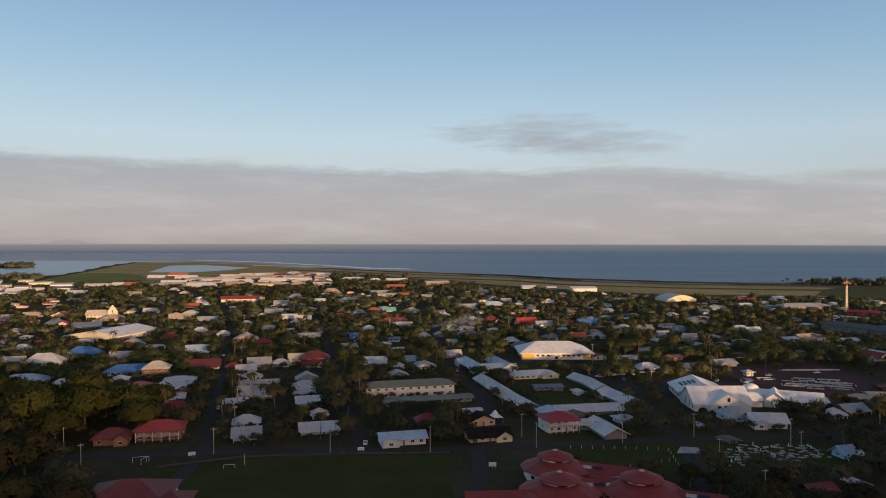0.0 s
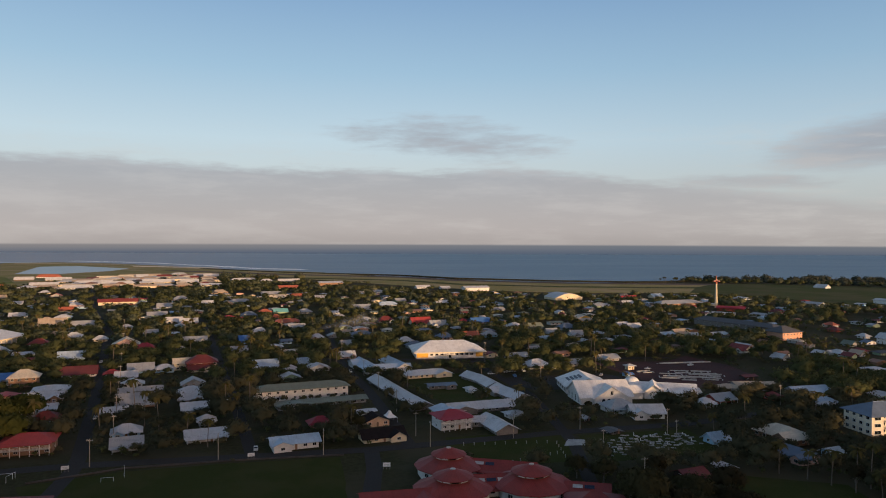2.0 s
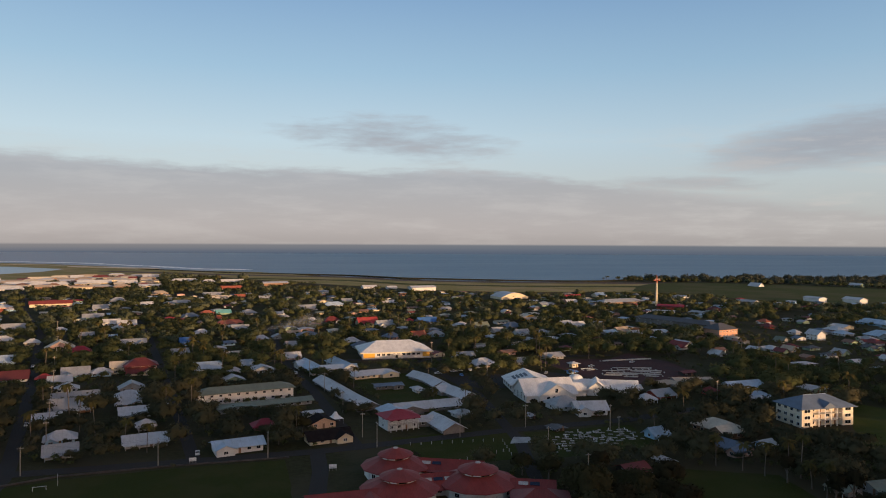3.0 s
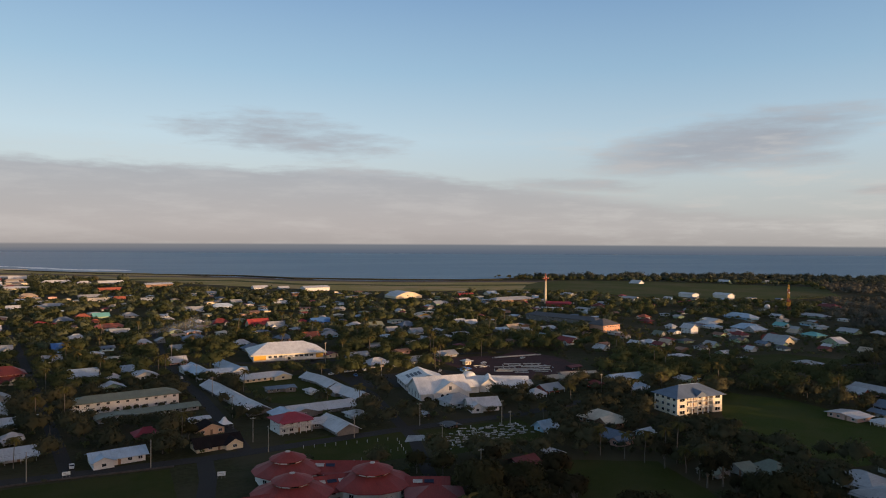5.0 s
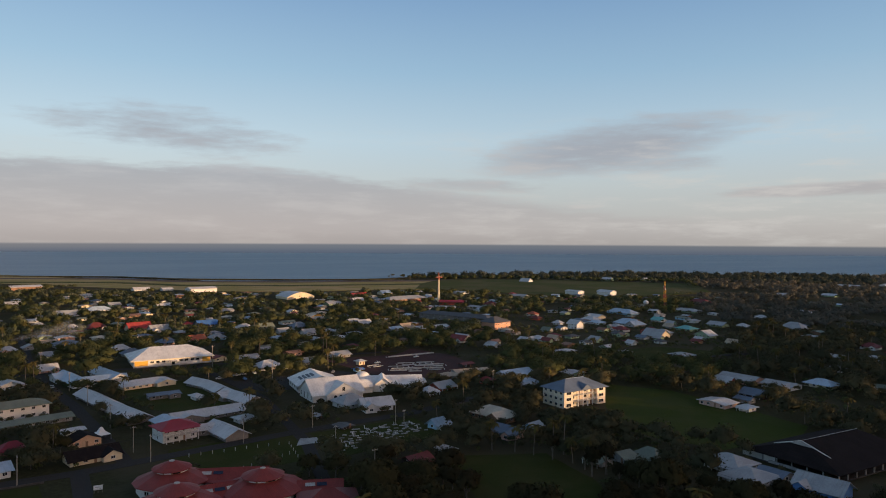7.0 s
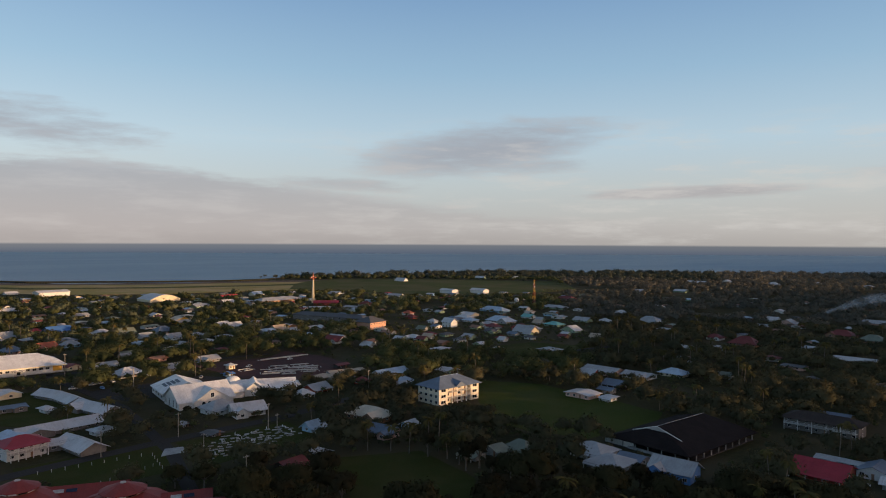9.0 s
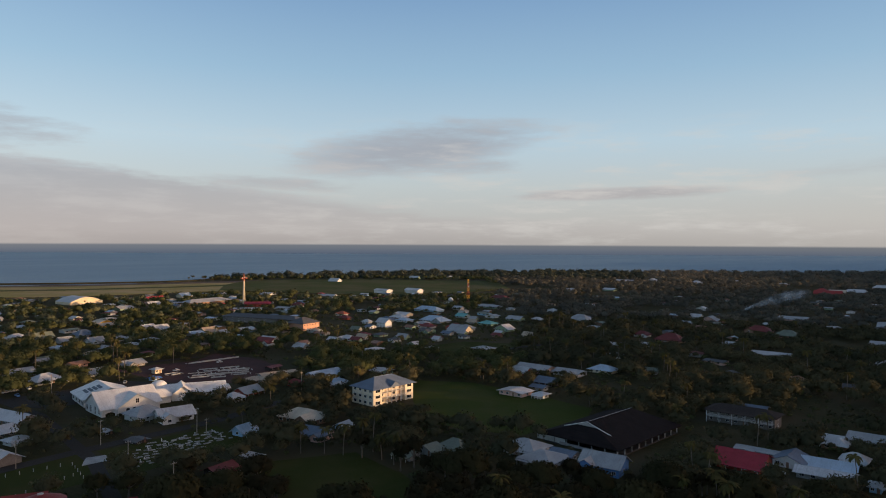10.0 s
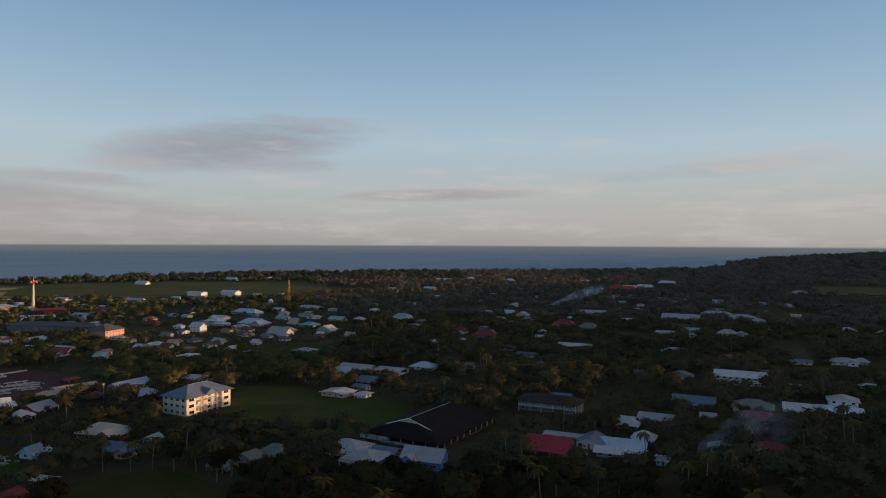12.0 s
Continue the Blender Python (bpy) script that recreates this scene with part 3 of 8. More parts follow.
def window_meshes(w, h):
    """A window's frame and pane, made once for each size."""
    key = (round(w, 1), round(h, 1))
    if key not in WIN_MESH:
        s, g = Shape(), Shape()
        t = 0.09
        s.box(-w / 2 - t, w / 2 + t, -0.07, 0.02, -h / 2 - t, -h / 2).box(-w / 2 - t, w / 2 + t, -0.07, 0.02, h / 2, h / 2 + t)
        s.box(-w / 2 - t, -w / 2, -0.07, 0.02, -h / 2, h / 2).box(w / 2, w / 2 + t, -0.07, 0.02, -h / 2, h / 2).box(-0.03, 0.03, -0.06, 0.02, -h / 2, h / 2)
        g.box(-w / 2, w / 2, -0.025, 0.02, -h / 2, h / 2)
        me = []
        for sh, mt in ((s, TRIM), (g, GLASS)):
            m_ = bpy.data.meshes.new("window")
            m_.from_pydata(sh.v, [], sh.f)
            m_.materials.append(mt)
            me.append(m_)
        WIN_MESH[key] = me
    return WIN_MESH[key]


def window(parent, m, w, h):
    fr, gl = window_meshes(w, h)
    ob = new("window", fr)
    ob.parent, ob.matrix_local = parent, m
    pane = new("pane", gl)
    pane.parent = ob
    return ob


def door(parent, m, w=0.95, h=2.05, mat=None):
    s = Shape().box(-w / 2, w / 2, -0.06, 0.02, 0, h).box(-w / 2 - 0.08, w / 2 + 0.08, -0.04, 0.02, h, h + 0.08)
    ob = s.done("door", mat or WALL["brown"], parent)
    ob.matrix_local = m
    return ob


def gable_roof(w, d, h, rise, over=1.15, thick=0.16):
    """Sheet roof with its ridge along x, thickness and verge."""
    a, b = w / 2 + over, d / 2 + over
    drop = rise * over / (d / 2)
    p = [(-a, -b, h - drop), (a, -b, h - drop), (a, 0, h + rise), (-a, 0, h + rise), (a, b, h - drop), (-a, b, h - drop)]
    k = len(p)
    vs = p + [(x, y, z - thick) for x, y, z in p]
    fs = [(0, 1, 2, 3), (3, 2, 4, 5), (k + 3, k + 2, k + 1, k), (k + 5, k + 4, k + 2, k + 3),
          (0, k, k + 1, 1), (4, k + 4, k + 5, 5), (0, 3, k + 3, k), (3, 5, k + 5, k + 3), (1, k + 1, k + 2, 2), (2, k + 2, k + 4, 4)]
    return vs, fs


def hip_roof(w, d, h, rise, over=1.25, thick=0.16, half_ridge=None):
    a, b = w / 2 + over, d / 2 + over
    r = max(w / 2 - d / 2 * 0.95, 0.15) if half_ridge is None else half_ridge
    drop = 0.3
    p = [(-a, -b, h - drop), (a, -b, h - drop), (a, b, h - drop), (-a, b, h - drop), (-r, 0, h + rise), (r, 0, h + rise)]
    k = len(p)
    vs = p + [(x, y, z - thick) for x, y, z in p]
    fs = [(0, 1, 5, 4), (1, 2, 5), (2, 3, 4, 5), (3, 0, 4), (0, k, k + 1, 1), (1, k + 1, k + 2, 2), (2, k + 2, k + 3, 3), (3, k + 3, k, 0), (k, k + 3, k + 2, k + 1)]
    return vs, fs


def ridge_cap(w, h, rise, mat, parent, r=None):
    a = w / 2 + 1.1 if r is None else r
    s = Shape()
    s.face_set([(-a, -0.28, h + rise - 0.06), (a, -0.28, h + rise - 0.06), (a, 0, h + rise + 0.07), (-a, 0, h + rise + 0.07), (a, 0.28, h + rise - 0.06), (-a, 0.28, h + rise - 0.06)],
               [(0, 1, 2, 3), (3, 2, 4, 5), (0, 3, 5), (1, 4, 2)])
    return s.done("ridge_cap", mat, parent)


TINT = {"white": "white", "grey": "weathered grey", "dark": "dark", "slate": "slate-blue", "blue": "bright blue", "paleblue": "pale blue", "red": "bright red",
        "crimson": "crimson", "orange": "orange-red", "maroon": "dull maroon", "umber": "umber", "brick": "brick-red", "tan": "tan", "cream": "cream", "green": "grey-green", "teal": "teal",
        "rust": "rusty brown", "charcoal": "charcoal"}


FAR_TOWN = {}        # material: shape


def far_house(x, y, rot, w, d, h, rise, roof, wall, kind):
    """A house beyond the near streets, part of the far town's one mesh."""
    if math.hypot(x, y) < 1300:
        h, rise = min(h, 2.5) if h < 3.2 else h, rise * 0.78
    m = pose(x, y, land_height(x, y), 0, 0, rot)
    s = FAR_TOWN.setdefault(WALL[wall], Shape())
    s.box(-w / 2, w / 2, -d / 2, d / 2, -0.5, h, m)
    if kind == "end":
        w, d, m = d, w, m @ pose(0, 0, 0, 0, 0, 90)
    if kind != "hip":
        for sx in (-1, 1):
            s.face_set([m @ Vector(q) for q in ((sx * w / 2, -d / 2, h), (sx * w / 2, d / 2, h), (sx * w / 2, 0, h + rise - 0.15))], [(0, 1, 2) if sx > 0 else (2, 1, 0)])
    vs, fs = (hip_roof if kind == "hip" else gable_roof)(w, d, h, rise)
    FAR_TOWN.setdefault(ROOF[roof], Shape()).face_set([m @ Vector(q) for q in vs], fs)
    g_ = FAR_TOWN.setdefault(GLASS, Shape())
    n = max(2, int(w / 4.5))
    if kind != "end":
        for i in range(n):
            xc = -w / 2 + (i + 0.5) * w / n
            g_.box(xc - 0.65, xc + 0.65, -d / 2 - 0.05, -d / 2, 1.0, 2.1, m)


def balcony_front(e, w, d, h, proud=2.6):
    """An upper veranda along a house's front, with posts and a white rail."""
    y0, y1, z = -d / 2 - proud, -d / 2 + 0.02, h * 0.5
    Shape().box(-w / 2 + 0.3, w / 2 - 0.3, y0, y1, z - 0.18, z).done("balcony", CONCRETE, e)
    rail = Shape().box(-w / 2 + 0.3, w / 2 - 0.3, y0, y0 + 0.08, z + 0.92, z + 1.02)
    for i in range(int(w * 2.2)):
        bx = -w / 2 + 0.4 + i / 2.2
        rail.box(bx - 0.03, bx + 0.03, y0 + 0.02, y0 + 0.06, z, z + 0.92)
    rail.done("railing", TRIM, e, "white balcony railing")
    Shape().face_set([(-w / 2 - 0.2, y0 - 0.4, h - 0.55), (w / 2 + 0.2, y0 - 0.4, h - 0.55), (w / 2 + 0.2, y1 - 0.2, h - 0.02), (-w / 2 - 0.2, y1 - 0.2, h - 0.02), (-w / 2 - 0.2, y0 - 0.4, h - 0.67), (w / 2 + 0.2, y0 - 0.4, h - 0.67), (w / 2 + 0.2, y1 - 0.2, h - 0.16), (-w / 2 - 0.2, y1 - 0.2, h - 0.16)],
                     [(0, 1, 2, 3), (4, 7, 6, 5), (0, 4, 5, 1), (0, 3, 7, 4), (1, 5, 6, 2)]).done("veranda_roof", [c for c in e.children if c.name.startswith("roof")][0].data.materials[0], e)
    for i in range(6):
        px_ = -w / 2 + 0.5 + i * (w - 1.0) / 5
        Shape().box(px_ - 0.11, px_ + 0.11, y0 + 0.1, y0 + 0.32, -0.3, h - 0.55).done("post", TRIM, e)


FAR_THINGS = []


def plain_house(x, y, rot, w, d, h, rise, roof, wall, kind):
    """A small house some streets away: walls with gables and a sheet roof."""
    h, rise = min(h, 2.5) if h < 3.2 else h, rise * 0.78
    text = "%s house, %s walls, %s %s metal roof" % ("two-storey" if h > 4.6 else "small", WALL_TINT[wall], {"gable": "gabled", "hip": "hipped", "end": "gabled"}[kind], TINT[roof])
    e = thing("house", x, y, rot, text, "house", "houses of the town", land_height(x, y))
    s = Shape().box(-w / 2, w / 2, -d / 2, d / 2, -0.5, h)
    m = Matrix.Identity(4)
    if kind == "end":
        w, d, m = d, w, pose(0, 0, 0, 0, 0, 90)
    if kind != "hip":
        for sx in (-1, 1):
            x0, x1 = sorted((sx * w / 2, sx * (w / 2 - 0.2)))
            s.face_set([m @ Vector(q) for q in ((x0, -d / 2, h), (x0, d / 2, h), (x0, 0, h + rise - 0.15), (x1, -d / 2, h), (x1, d / 2, h), (x1, 0, h + rise - 0.15))], [(0, 2, 1), (3, 4, 5), (0, 3, 5, 2), (1, 2, 5, 4)])
    s.done("wall", WALL[wall], e)
    vs, fs = (hip_roof if kind == "hip" else gable_roof)(w, d, h, rise)
    obj("roof", [m @ Vector(q) for q in vs], fs, ROOF[roof], e)
    return e


WALL_TINT = {"white": "white", "ivory": "ivory", "bare": "bare plastered", "cream": "cream", "yellow": "yellow", "pink": "pink", "peach": "peach", "terracotta": "terracotta", "blue": "blue", "skyblue": "sky-blue", "grey": "grey",
             "brown": "brown", "green": "pale green", "dark": "dark boarded", "brick": "red-painted"}


def house(x, y, rot, w, d, h, rise, roof="white", wall="white", kind="gable", detail=1, z=0.0, label="", category="house"):
    """A house with a metal roof. Its front looks along its own -y; kind: gable (ridge along the front), hip, end (gable to the front)."""
    if not detail and not label:
        if len(FAR_THINGS) < 24 and math.hypot(x, y) < 1250:
            FAR_THINGS.append(plain_house(x, y, rot, w, d, h, rise, roof, wall, kind))
        else:
            far_house(x, y, rot, w, d, h, rise, roof, wall, kind)
        AVOID.append((x, y, radians(rot), w / 2 + 1.2, d / 2 + 1.2))
        SIGHT_LINES.append((x, y, w / 2, 1.4 + ((x * 3.7 + y) % 1.6) + (0.9 if x > 220 else 0.0) + (0.5 if y > 500 else 0.0), d / 2 + 1.0))
        return None
    storeys = 2 if h > 4.6 else 1
    shape = {"gable": "gabled", "hip": "hipped", "end": "gabled"}[kind]
    text = label or "%s house with %s walls and a %s %s metal roof" % ("two-storey" if storeys == 2 else "one-storey", wall, shape, TINT[roof])
    e = thing(category.replace(" ", "_"), x, y, rot, text, category, "houses of the town", z)
    turn = None
    rw, rd = w, d
    if kind == "end":
        rw, rd, turn = d, w, pose(0, 0, 0, 0, 0, 90)
    # walls, with gable tops under the ridge
    s = Shape()
    t = 0.2
    s.box(-w / 2, w / 2, -d / 2, -d / 2 + t, -0.3, h).box(-w / 2, w / 2, d / 2 - t, d / 2, -0.3, h)
    s.box(-w / 2, -w / 2 + t, -d / 2 + t, d / 2 - t, -0.3, h).box(w / 2 - t, w / 2, -d / 2 + t, d / 2 - t, -0.3, h)
    if kind != "hip":
        for sx in (-1, 1):
            x0, x1 = sorted((sx * rw / 2, sx * (rw / 2 - t)))
            p = [(x0, -rd / 2, h), (x0, rd / 2, h), (x0, 0, h + rise - 0.17), (x1, -rd / 2, h), (x1, rd / 2, h), (x1, 0, h + rise - 0.17)]
            if turn is not None:
                p = [turn @ Vector(q) for q in p]
            s.face_set(p, [(0, 2, 1), (3, 4, 5), (0, 3, 5, 2), (1, 2, 5, 4)])
    s.done("wall", WALL[wall], e)
    vs, fs = (hip_roof if kind == "hip" else gable_roof)(rw, rd, h, rise)
    if turn is not None:
        vs = [turn @ Vector(q) for q in vs]
    obj("roof", vs, fs, ROOF[roof], e)
    style = int(abs(x * 13.7 + y * 7.1 + w * 31)) % 4
    if detail and w > 9 and kind != "end" and style in (1, 3) and h < 4.6:
        # a cross wing with its gable to the front
        cw, cp, cr = w * 0.38, 2.6, min(rise * 0.85, w * 0.38 * 0.3)
        cx = -w / 2 + cw / 2 if style == 1 else w / 2 - cw / 2
        vs, fs = gable_roof(cp + d * 0.45, cw, h, cr, 0.7)
        m = Matrix.Translation((cx, -d / 2 - cp + (cp + d * 0.45) / 2, 0.02)) @ Matrix.Rotation(math.pi / 2, 4, "Z")
        obj("wing_roof", [m @ Vector(q) for q in vs], fs, ROOF[roof], e)
        yf = -d / 2 - cp
        Shape().face_set([(cx - cw / 2, yf, -0.3), (cx + cw / 2, yf, -0.3), (cx + cw / 2, yf, h), (cx, yf, h + cr - 0.2), (cx - cw / 2, yf, h), (cx - cw / 2, -d / 2, -0.3), (cx + cw / 2, -d / 2, -0.3), (cx + cw / 2, -d / 2, h), (cx - cw / 2, -d / 2, h)],
                         [(0, 1, 2, 3, 4), (5, 0, 4, 8), (1, 6, 7, 2)]).done("wing_wall", WALL[wall], e)
        window(e, pose(cx, yf - 0.02, 1.5), 1.5, 1.05)
    if detail > 1 and kind != "end" and style in (0, 2) and h < 4.6:
        # a veranda along the front
        vd = 2.4
        Shape().face_set([(-w / 2 - 0.6, -d / 2 - 0.3, h - 0.2), (w / 2 + 0.6, -d / 2 - 0.3, h - 0.2), (w / 2 + 0.6, -d / 2 - vd, h - 0.75), (-w / 2 - 0.6, -d / 2 - vd, h - 0.75),
                          (-w / 2 - 0.6, -d / 2 - 0.3, h - 0.3), (w / 2 + 0.6, -d / 2 - 0.3, h - 0.3), (w / 2 + 0.6, -d / 2 - vd, h - 0.85), (-w / 2 - 0.6, -d / 2 - vd, h - 0.85)],
                         [(0, 3, 2, 1), (4, 5, 6, 7), (3, 7, 6, 2), (0, 4, 7, 3), (1, 2, 6, 5)]).done("veranda_roof", ROOF[roof], e)
        for i in range(4):
            px_ = -w / 2 + 0.2 + i * (w - 0.4) / 3
            Shape().box(px_ - 0.07, px_ + 0.07, -d / 2 - vd + 0.1, -d / 2 - vd + 0.24, -0.2, h - 0.8).done("veranda_post", TRIM, e)
    if detail:
        if kind != "end":
            ridge_cap(rw, h, rise, ROOF[roof], e, None if kind == "gable" else max(w / 2 - d / 2 * 0.95, 0.15))
        n = max(2, min(11, int(w / 3.4)))
        per = h / storeys
        for fl in range(storeys):
            zc = per * fl + min(1.55, per * 0.55)
            for i in range(n):
                xc = -w / 2 + (i + 0.5) * w / n
                if fl == 0 and i == n // 2:
                    door(e, pose(xc, -d / 2 - 0.02, 0))
                    continue
                window(e, pose(xc, -d / 2 - 0.02, zc), min(1.4, w / n * 0.5), 1.05)
            if detail > 1:
                for sx in (-1, 1):
                    window(e, pose(sx * (w / 2 + 0.02), 0, zc, 0, 0, 90 * sx), 1.3, 1.05)
    AVOID.append((x, y, radians(rot), w / 2 + 1.2, d / 2 + 1.2))
    SIGHT_LINES.append((x, y, w / 2, 1.4 + ((x * 3.7 + y) % 1.6) + (0.9 if x > 220 else 0.0) + (0.5 if y > 500 else 0.0), d / 2 + 1.0))
    return e

# ---- the houses of the town: x, y, turn, width, depth, eave, rise, roof, walls ----
house(-684.9, 1146.8, 14, 54.4, 14, 2.4, 5, "white", "white", "gable", 0)
house(-603, 1048.6, 14, 18, 12.9, 2.4, 4.5, "tan", "green", "hip", 0)
house(-634.8, 1014.7, 14, 13.8, 9.9, 2.4, 3.6, "white", "white", "hip", 0)
house(-579.7, 1107.8, 14, 28.5, 14, 2.4, 5, "white", "grey", "gable", 0)
house(-630.7, 1292.2, 14, 54.5, 14, 2.4, 3.5, "white", "white", "gable", 0)
house(-581.5, 1307.2, 14, 21.5, 15, 2.4, 5.4, "orange", "cream", "gable", 0)
house(-452.7, 771.9, 14, 17.4, 12.5, 2.4, 4.5, "tan", "cream", "gable", 0)
house(-422.1, 773.5, 14, 20.3, 14.6, 2.4, 5.3, "orange", "cream", "end", 0)
house(-348.4, 741.1, 14, 23.6, 15, 2.4, 5.4, "tan", "cream", "hip", 0)
house(-384.5, 694.4, 14, 18.2, 13.1, 2.4, 4.7, "slate", "grey", "hip", 1)
house(-372.9, 687.4, 14, 12.4, 8.9, 2.4, 3.2, "red", "pink", "end", 1)
house(-342.4, 673.4, 14, 23.5, 15, 2.4, 3.8, "slate", "grey", "gable", 1)
house(-234.7, 599.9, 14, 13.3, 9.5, 2.4, 3.4, "maroon", "grey", "hip", 1)
house(-653.1, 1594.3, 14, 34.8, 14, 2.4, 5, "white", "brown", "gable", 0)
house(-645.2, 1702.7, 14, 50.3, 14, 2.4, 5, "orange", "white", "hip", 0)
house(-576.5, 1571.7, 14, 46.7, 14, 2.4, 5, "white", "cream", "gable", 0)
house(-463.2, 1440.6, 14, 74.7, 14, 2.4, 5, "white", "cream", "hip", 0)
house(-531.4, 1380.2, 14, 45.7, 14, 2.4, 5, "white", "white", "gable", 0)
house(-445.9, 1293.8, 14, 53.5, 14, 2.4, 5, "white", "white", "hip", 0)
house(-497, 1623.1, 14, 37.5, 14, 2.4, 5, "cream", "white", "gable", 0)
house(-221.6, 637.4, 14, 13.4, 9.7, 2.4, 3.5, "white", "skyblue", "hip", 1)
house(-194.9, 620.7, 14, 10, 7.2, 2.4, 2.6, "white", "cream", "hip", 1)
house(-184, 524.4, 14, 15.7, 11.3, 2.4, 4.1, "paleblue", "green", "gable", 1)
house(-247.9, 556.4, 14, 18.3, 13.2, 2.4, 4.3, "grey", "brown", "end", 1)
house(-227.9, 495.8, 14, 13.8, 9.9, 2.4, 3.6, "grey", "grey", "gable", 1)
house(-263, 511, 14, 23.1, 15, 2.4, 4.8, "blue", "white", "hip", 1)
house(-271.6, 476.1, 14, 23.7, 15, 2.4, 5.4, "white", "cream", "hip", 1)
house(-291.3, 472.9, 14, 14.4, 10.4, 2.4, 3.7, "grey", "white", "gable", 1)
house(-318.1, 528.7, 14, 14.4, 10.4, 2.4, 3.7, "grey", "green", "hip", 1)
house(-287.7, 537.9, 14, 9.4, 6.8, 2.4, 2.4, "maroon", "white", "hip", 1)
house(-197.1, 443.9, 14, 31.6, 14, 2.4, 3.7, "blue", "white", "hip", 1)
house(-158.3, 464.5, 14, 19.2, 13.8, 2.4, 3.6, "maroon", "white", "gable", 1)
house(-137.5, 458.3, 14, 7.8, 6, 2.4, 2.2, "red", "white", "hip", 1)
house(-330, 952.9, 14, 15.1, 10.9, 2.4, 3.9, "white", "pink", "hip", 0)
house(-318.3, 886.9, 14, 15.9, 11.5, 2.4, 4.1, "orange", "cream", "gable", 0)
house(-277.5, 741.5, 14, 23.1, 15, 2.4, 5.1, "tan", "cream", "gable", 1)
house(-342.7, 822.4, 14, 16.2, 11.6, 2.4, 4.2, "white", "white", "gable", 0)
house(-289.8, 803, 14, 15, 10.8, 2.4, 3.3, "white", "green", "hip", 0)
house(-298.8, 782.4, 14, 9.9, 7.1, 2.4, 2.6, "tan", "cream", "hip", 0)
house(-413.1, 987.8, 14, 12.2, 8.8, 2.4, 3.2, "white", "white", "gable", 0)
house(-413.9, 1119.6, 14, 14.2, 10.2, 2.4, 3.7, "orange", "grey", "end", 0)
house(-479.1, 1084.8, 14, 19.5, 14, 2.4, 4.7, "tan", "white", "gable", 0)
house(-605.6, 1305.7, 14, 18.6, 13.4, 2.4, 4.8, "white", "white", "gable", 0)
house(-454.9, 1185, 14, 15.8, 11.3, 2.4, 4.1, "white", "cream", "hip", 0)
house(-417.7, 1420.5, 14, 66.1, 14, 2.4, 5, "white", "cream", "hip", 0)
house(-186.3, 1164.9, 14, 24.7, 14, 2.4, 5, "tan", "peach", "hip", 0)
house(-218.1, 1034.2, 14, 21, 15, 2.4, 5.4, "grey", "cream", "hip", 0)
house(-212.6, 921.5, 14, 19.6, 14.1, 2.4, 5.1, "grey", "white", "gable", 0)
house(-170.9, 957, 14, 19, 13.7, 2.4, 4.9, "white", "cream", "gable", 0)
house(-142.9, 956.5, 14, 15.8, 11.4, 2.4, 4.1, "cream", "peach", "end", 0)
house(-100.5, 1116.8, 14, 28.5, 14, 2.4, 5, "grey", "white", "gable", 0)
house(-83.8, 1048.4, 14, 25.8, 14, 2.4, 5, "cream", "peach", "gable", 0)
house(-58.3, 1069.7, 14, 17.6, 12.7, 2.4, 4.6, "orange", "skyblue", "gable", 0)
house(-60.9, 955.7, 14, 9.7, 7, 2.4, 2.5, "cream", "yellow", "gable", 0)
house(-65.4, 840, 14, 15.2, 11, 2.4, 3.9, "teal", "green", "gable", 0)
house(-83, 839.1, 14, 14.1, 10.2, 2.4, 3.5, "orange", "brown", "hip", 0)
house(-65, 774.5, 14, 11.3, 8.1, 2.4, 2.9, "orange", "green", "hip", 1)
house(-50, 729.6, 14, 28.3, 14, 2.4, 3.1, "orange", "peach", "hip", 1)
house(-37.3, 834.1, 14, 16.1, 11.6, 2.4, 4, "grey", "grey", "hip", 0)
house(-3.2, 819.9, 14, 12.7, 9.1, 2.4, 2.1, "white", "white", "gable", 0)
house(-164.8, 750.9, 14, 14.7, 10.6, 2.4, 3.8, "white", "white", "gable", 1)
house(-148.5, 740.9, 14, 16.1, 11.6, 2.4, 3.5, "white", "pink", "gable", 1)
house(-197.1, 701.9, 14, 9.4, 6.8, 2.4, 2.4, "white", "white", "hip", 1)
house(-165.8, 588.4, 14, 18.8, 13.6, 2.4, 4.8, "cream", "pink", "end", 1)
house(-145.2, 564, 14, 13.9, 10, 2.4, 3.6, "crimson", "pink", "hip", 1)
house(-117.6, 553.3, 14, 7.8, 6, 2.4, 2.2, "white", "cream", "hip", 1)
house(-115.6, 602.4, 14, 17.1, 12.3, 2.4, 3, "grey", "white", "gable", 1)
house(-72.5, 598.7, 14, 14.2, 10.2, 2.4, 3.7, "blue", "blue", "gable", 1)
house(-69.4, 655.6, 14, 12.5, 9, 2.4, 3.2, "white", "cream", "hip", 1)
house(-72.6, 543.3, 14, 10.9, 7.9, 2.4, 2.8, "grey", "white", "gable", 1)
house(-46.6, 475.4, 14, 15.6, 11.2, 2.4, 3.5, "paleblue", "white", "gable", 1)
house(-28.9, 459.7, 14, 6.6, 6, 2.4, 2.2, "white", "white", "hip", 1)
house(-20.7, 484.8, 14, 10.4, 7.5, 2.4, 2.7, "paleblue", "grey", "gable", 1)
house(-12.2, 462.5, 14, 13.7, 9.9, 2.4, 2.6, "white", "white", "end", 1)
house(7.1, 509.5, 14, 10.6, 7.7, 2.4, 2.8, "white", "pink", "gable", 1)
house(-16.6, 608.8, 14, 10.4, 7.5, 2.4, 2.7, "white", "pink", "hip", 1)
house(-2.4, 619.7, 14, 9.6, 6.9, 2.4, 1.9, "grey", "grey", "end", 1)
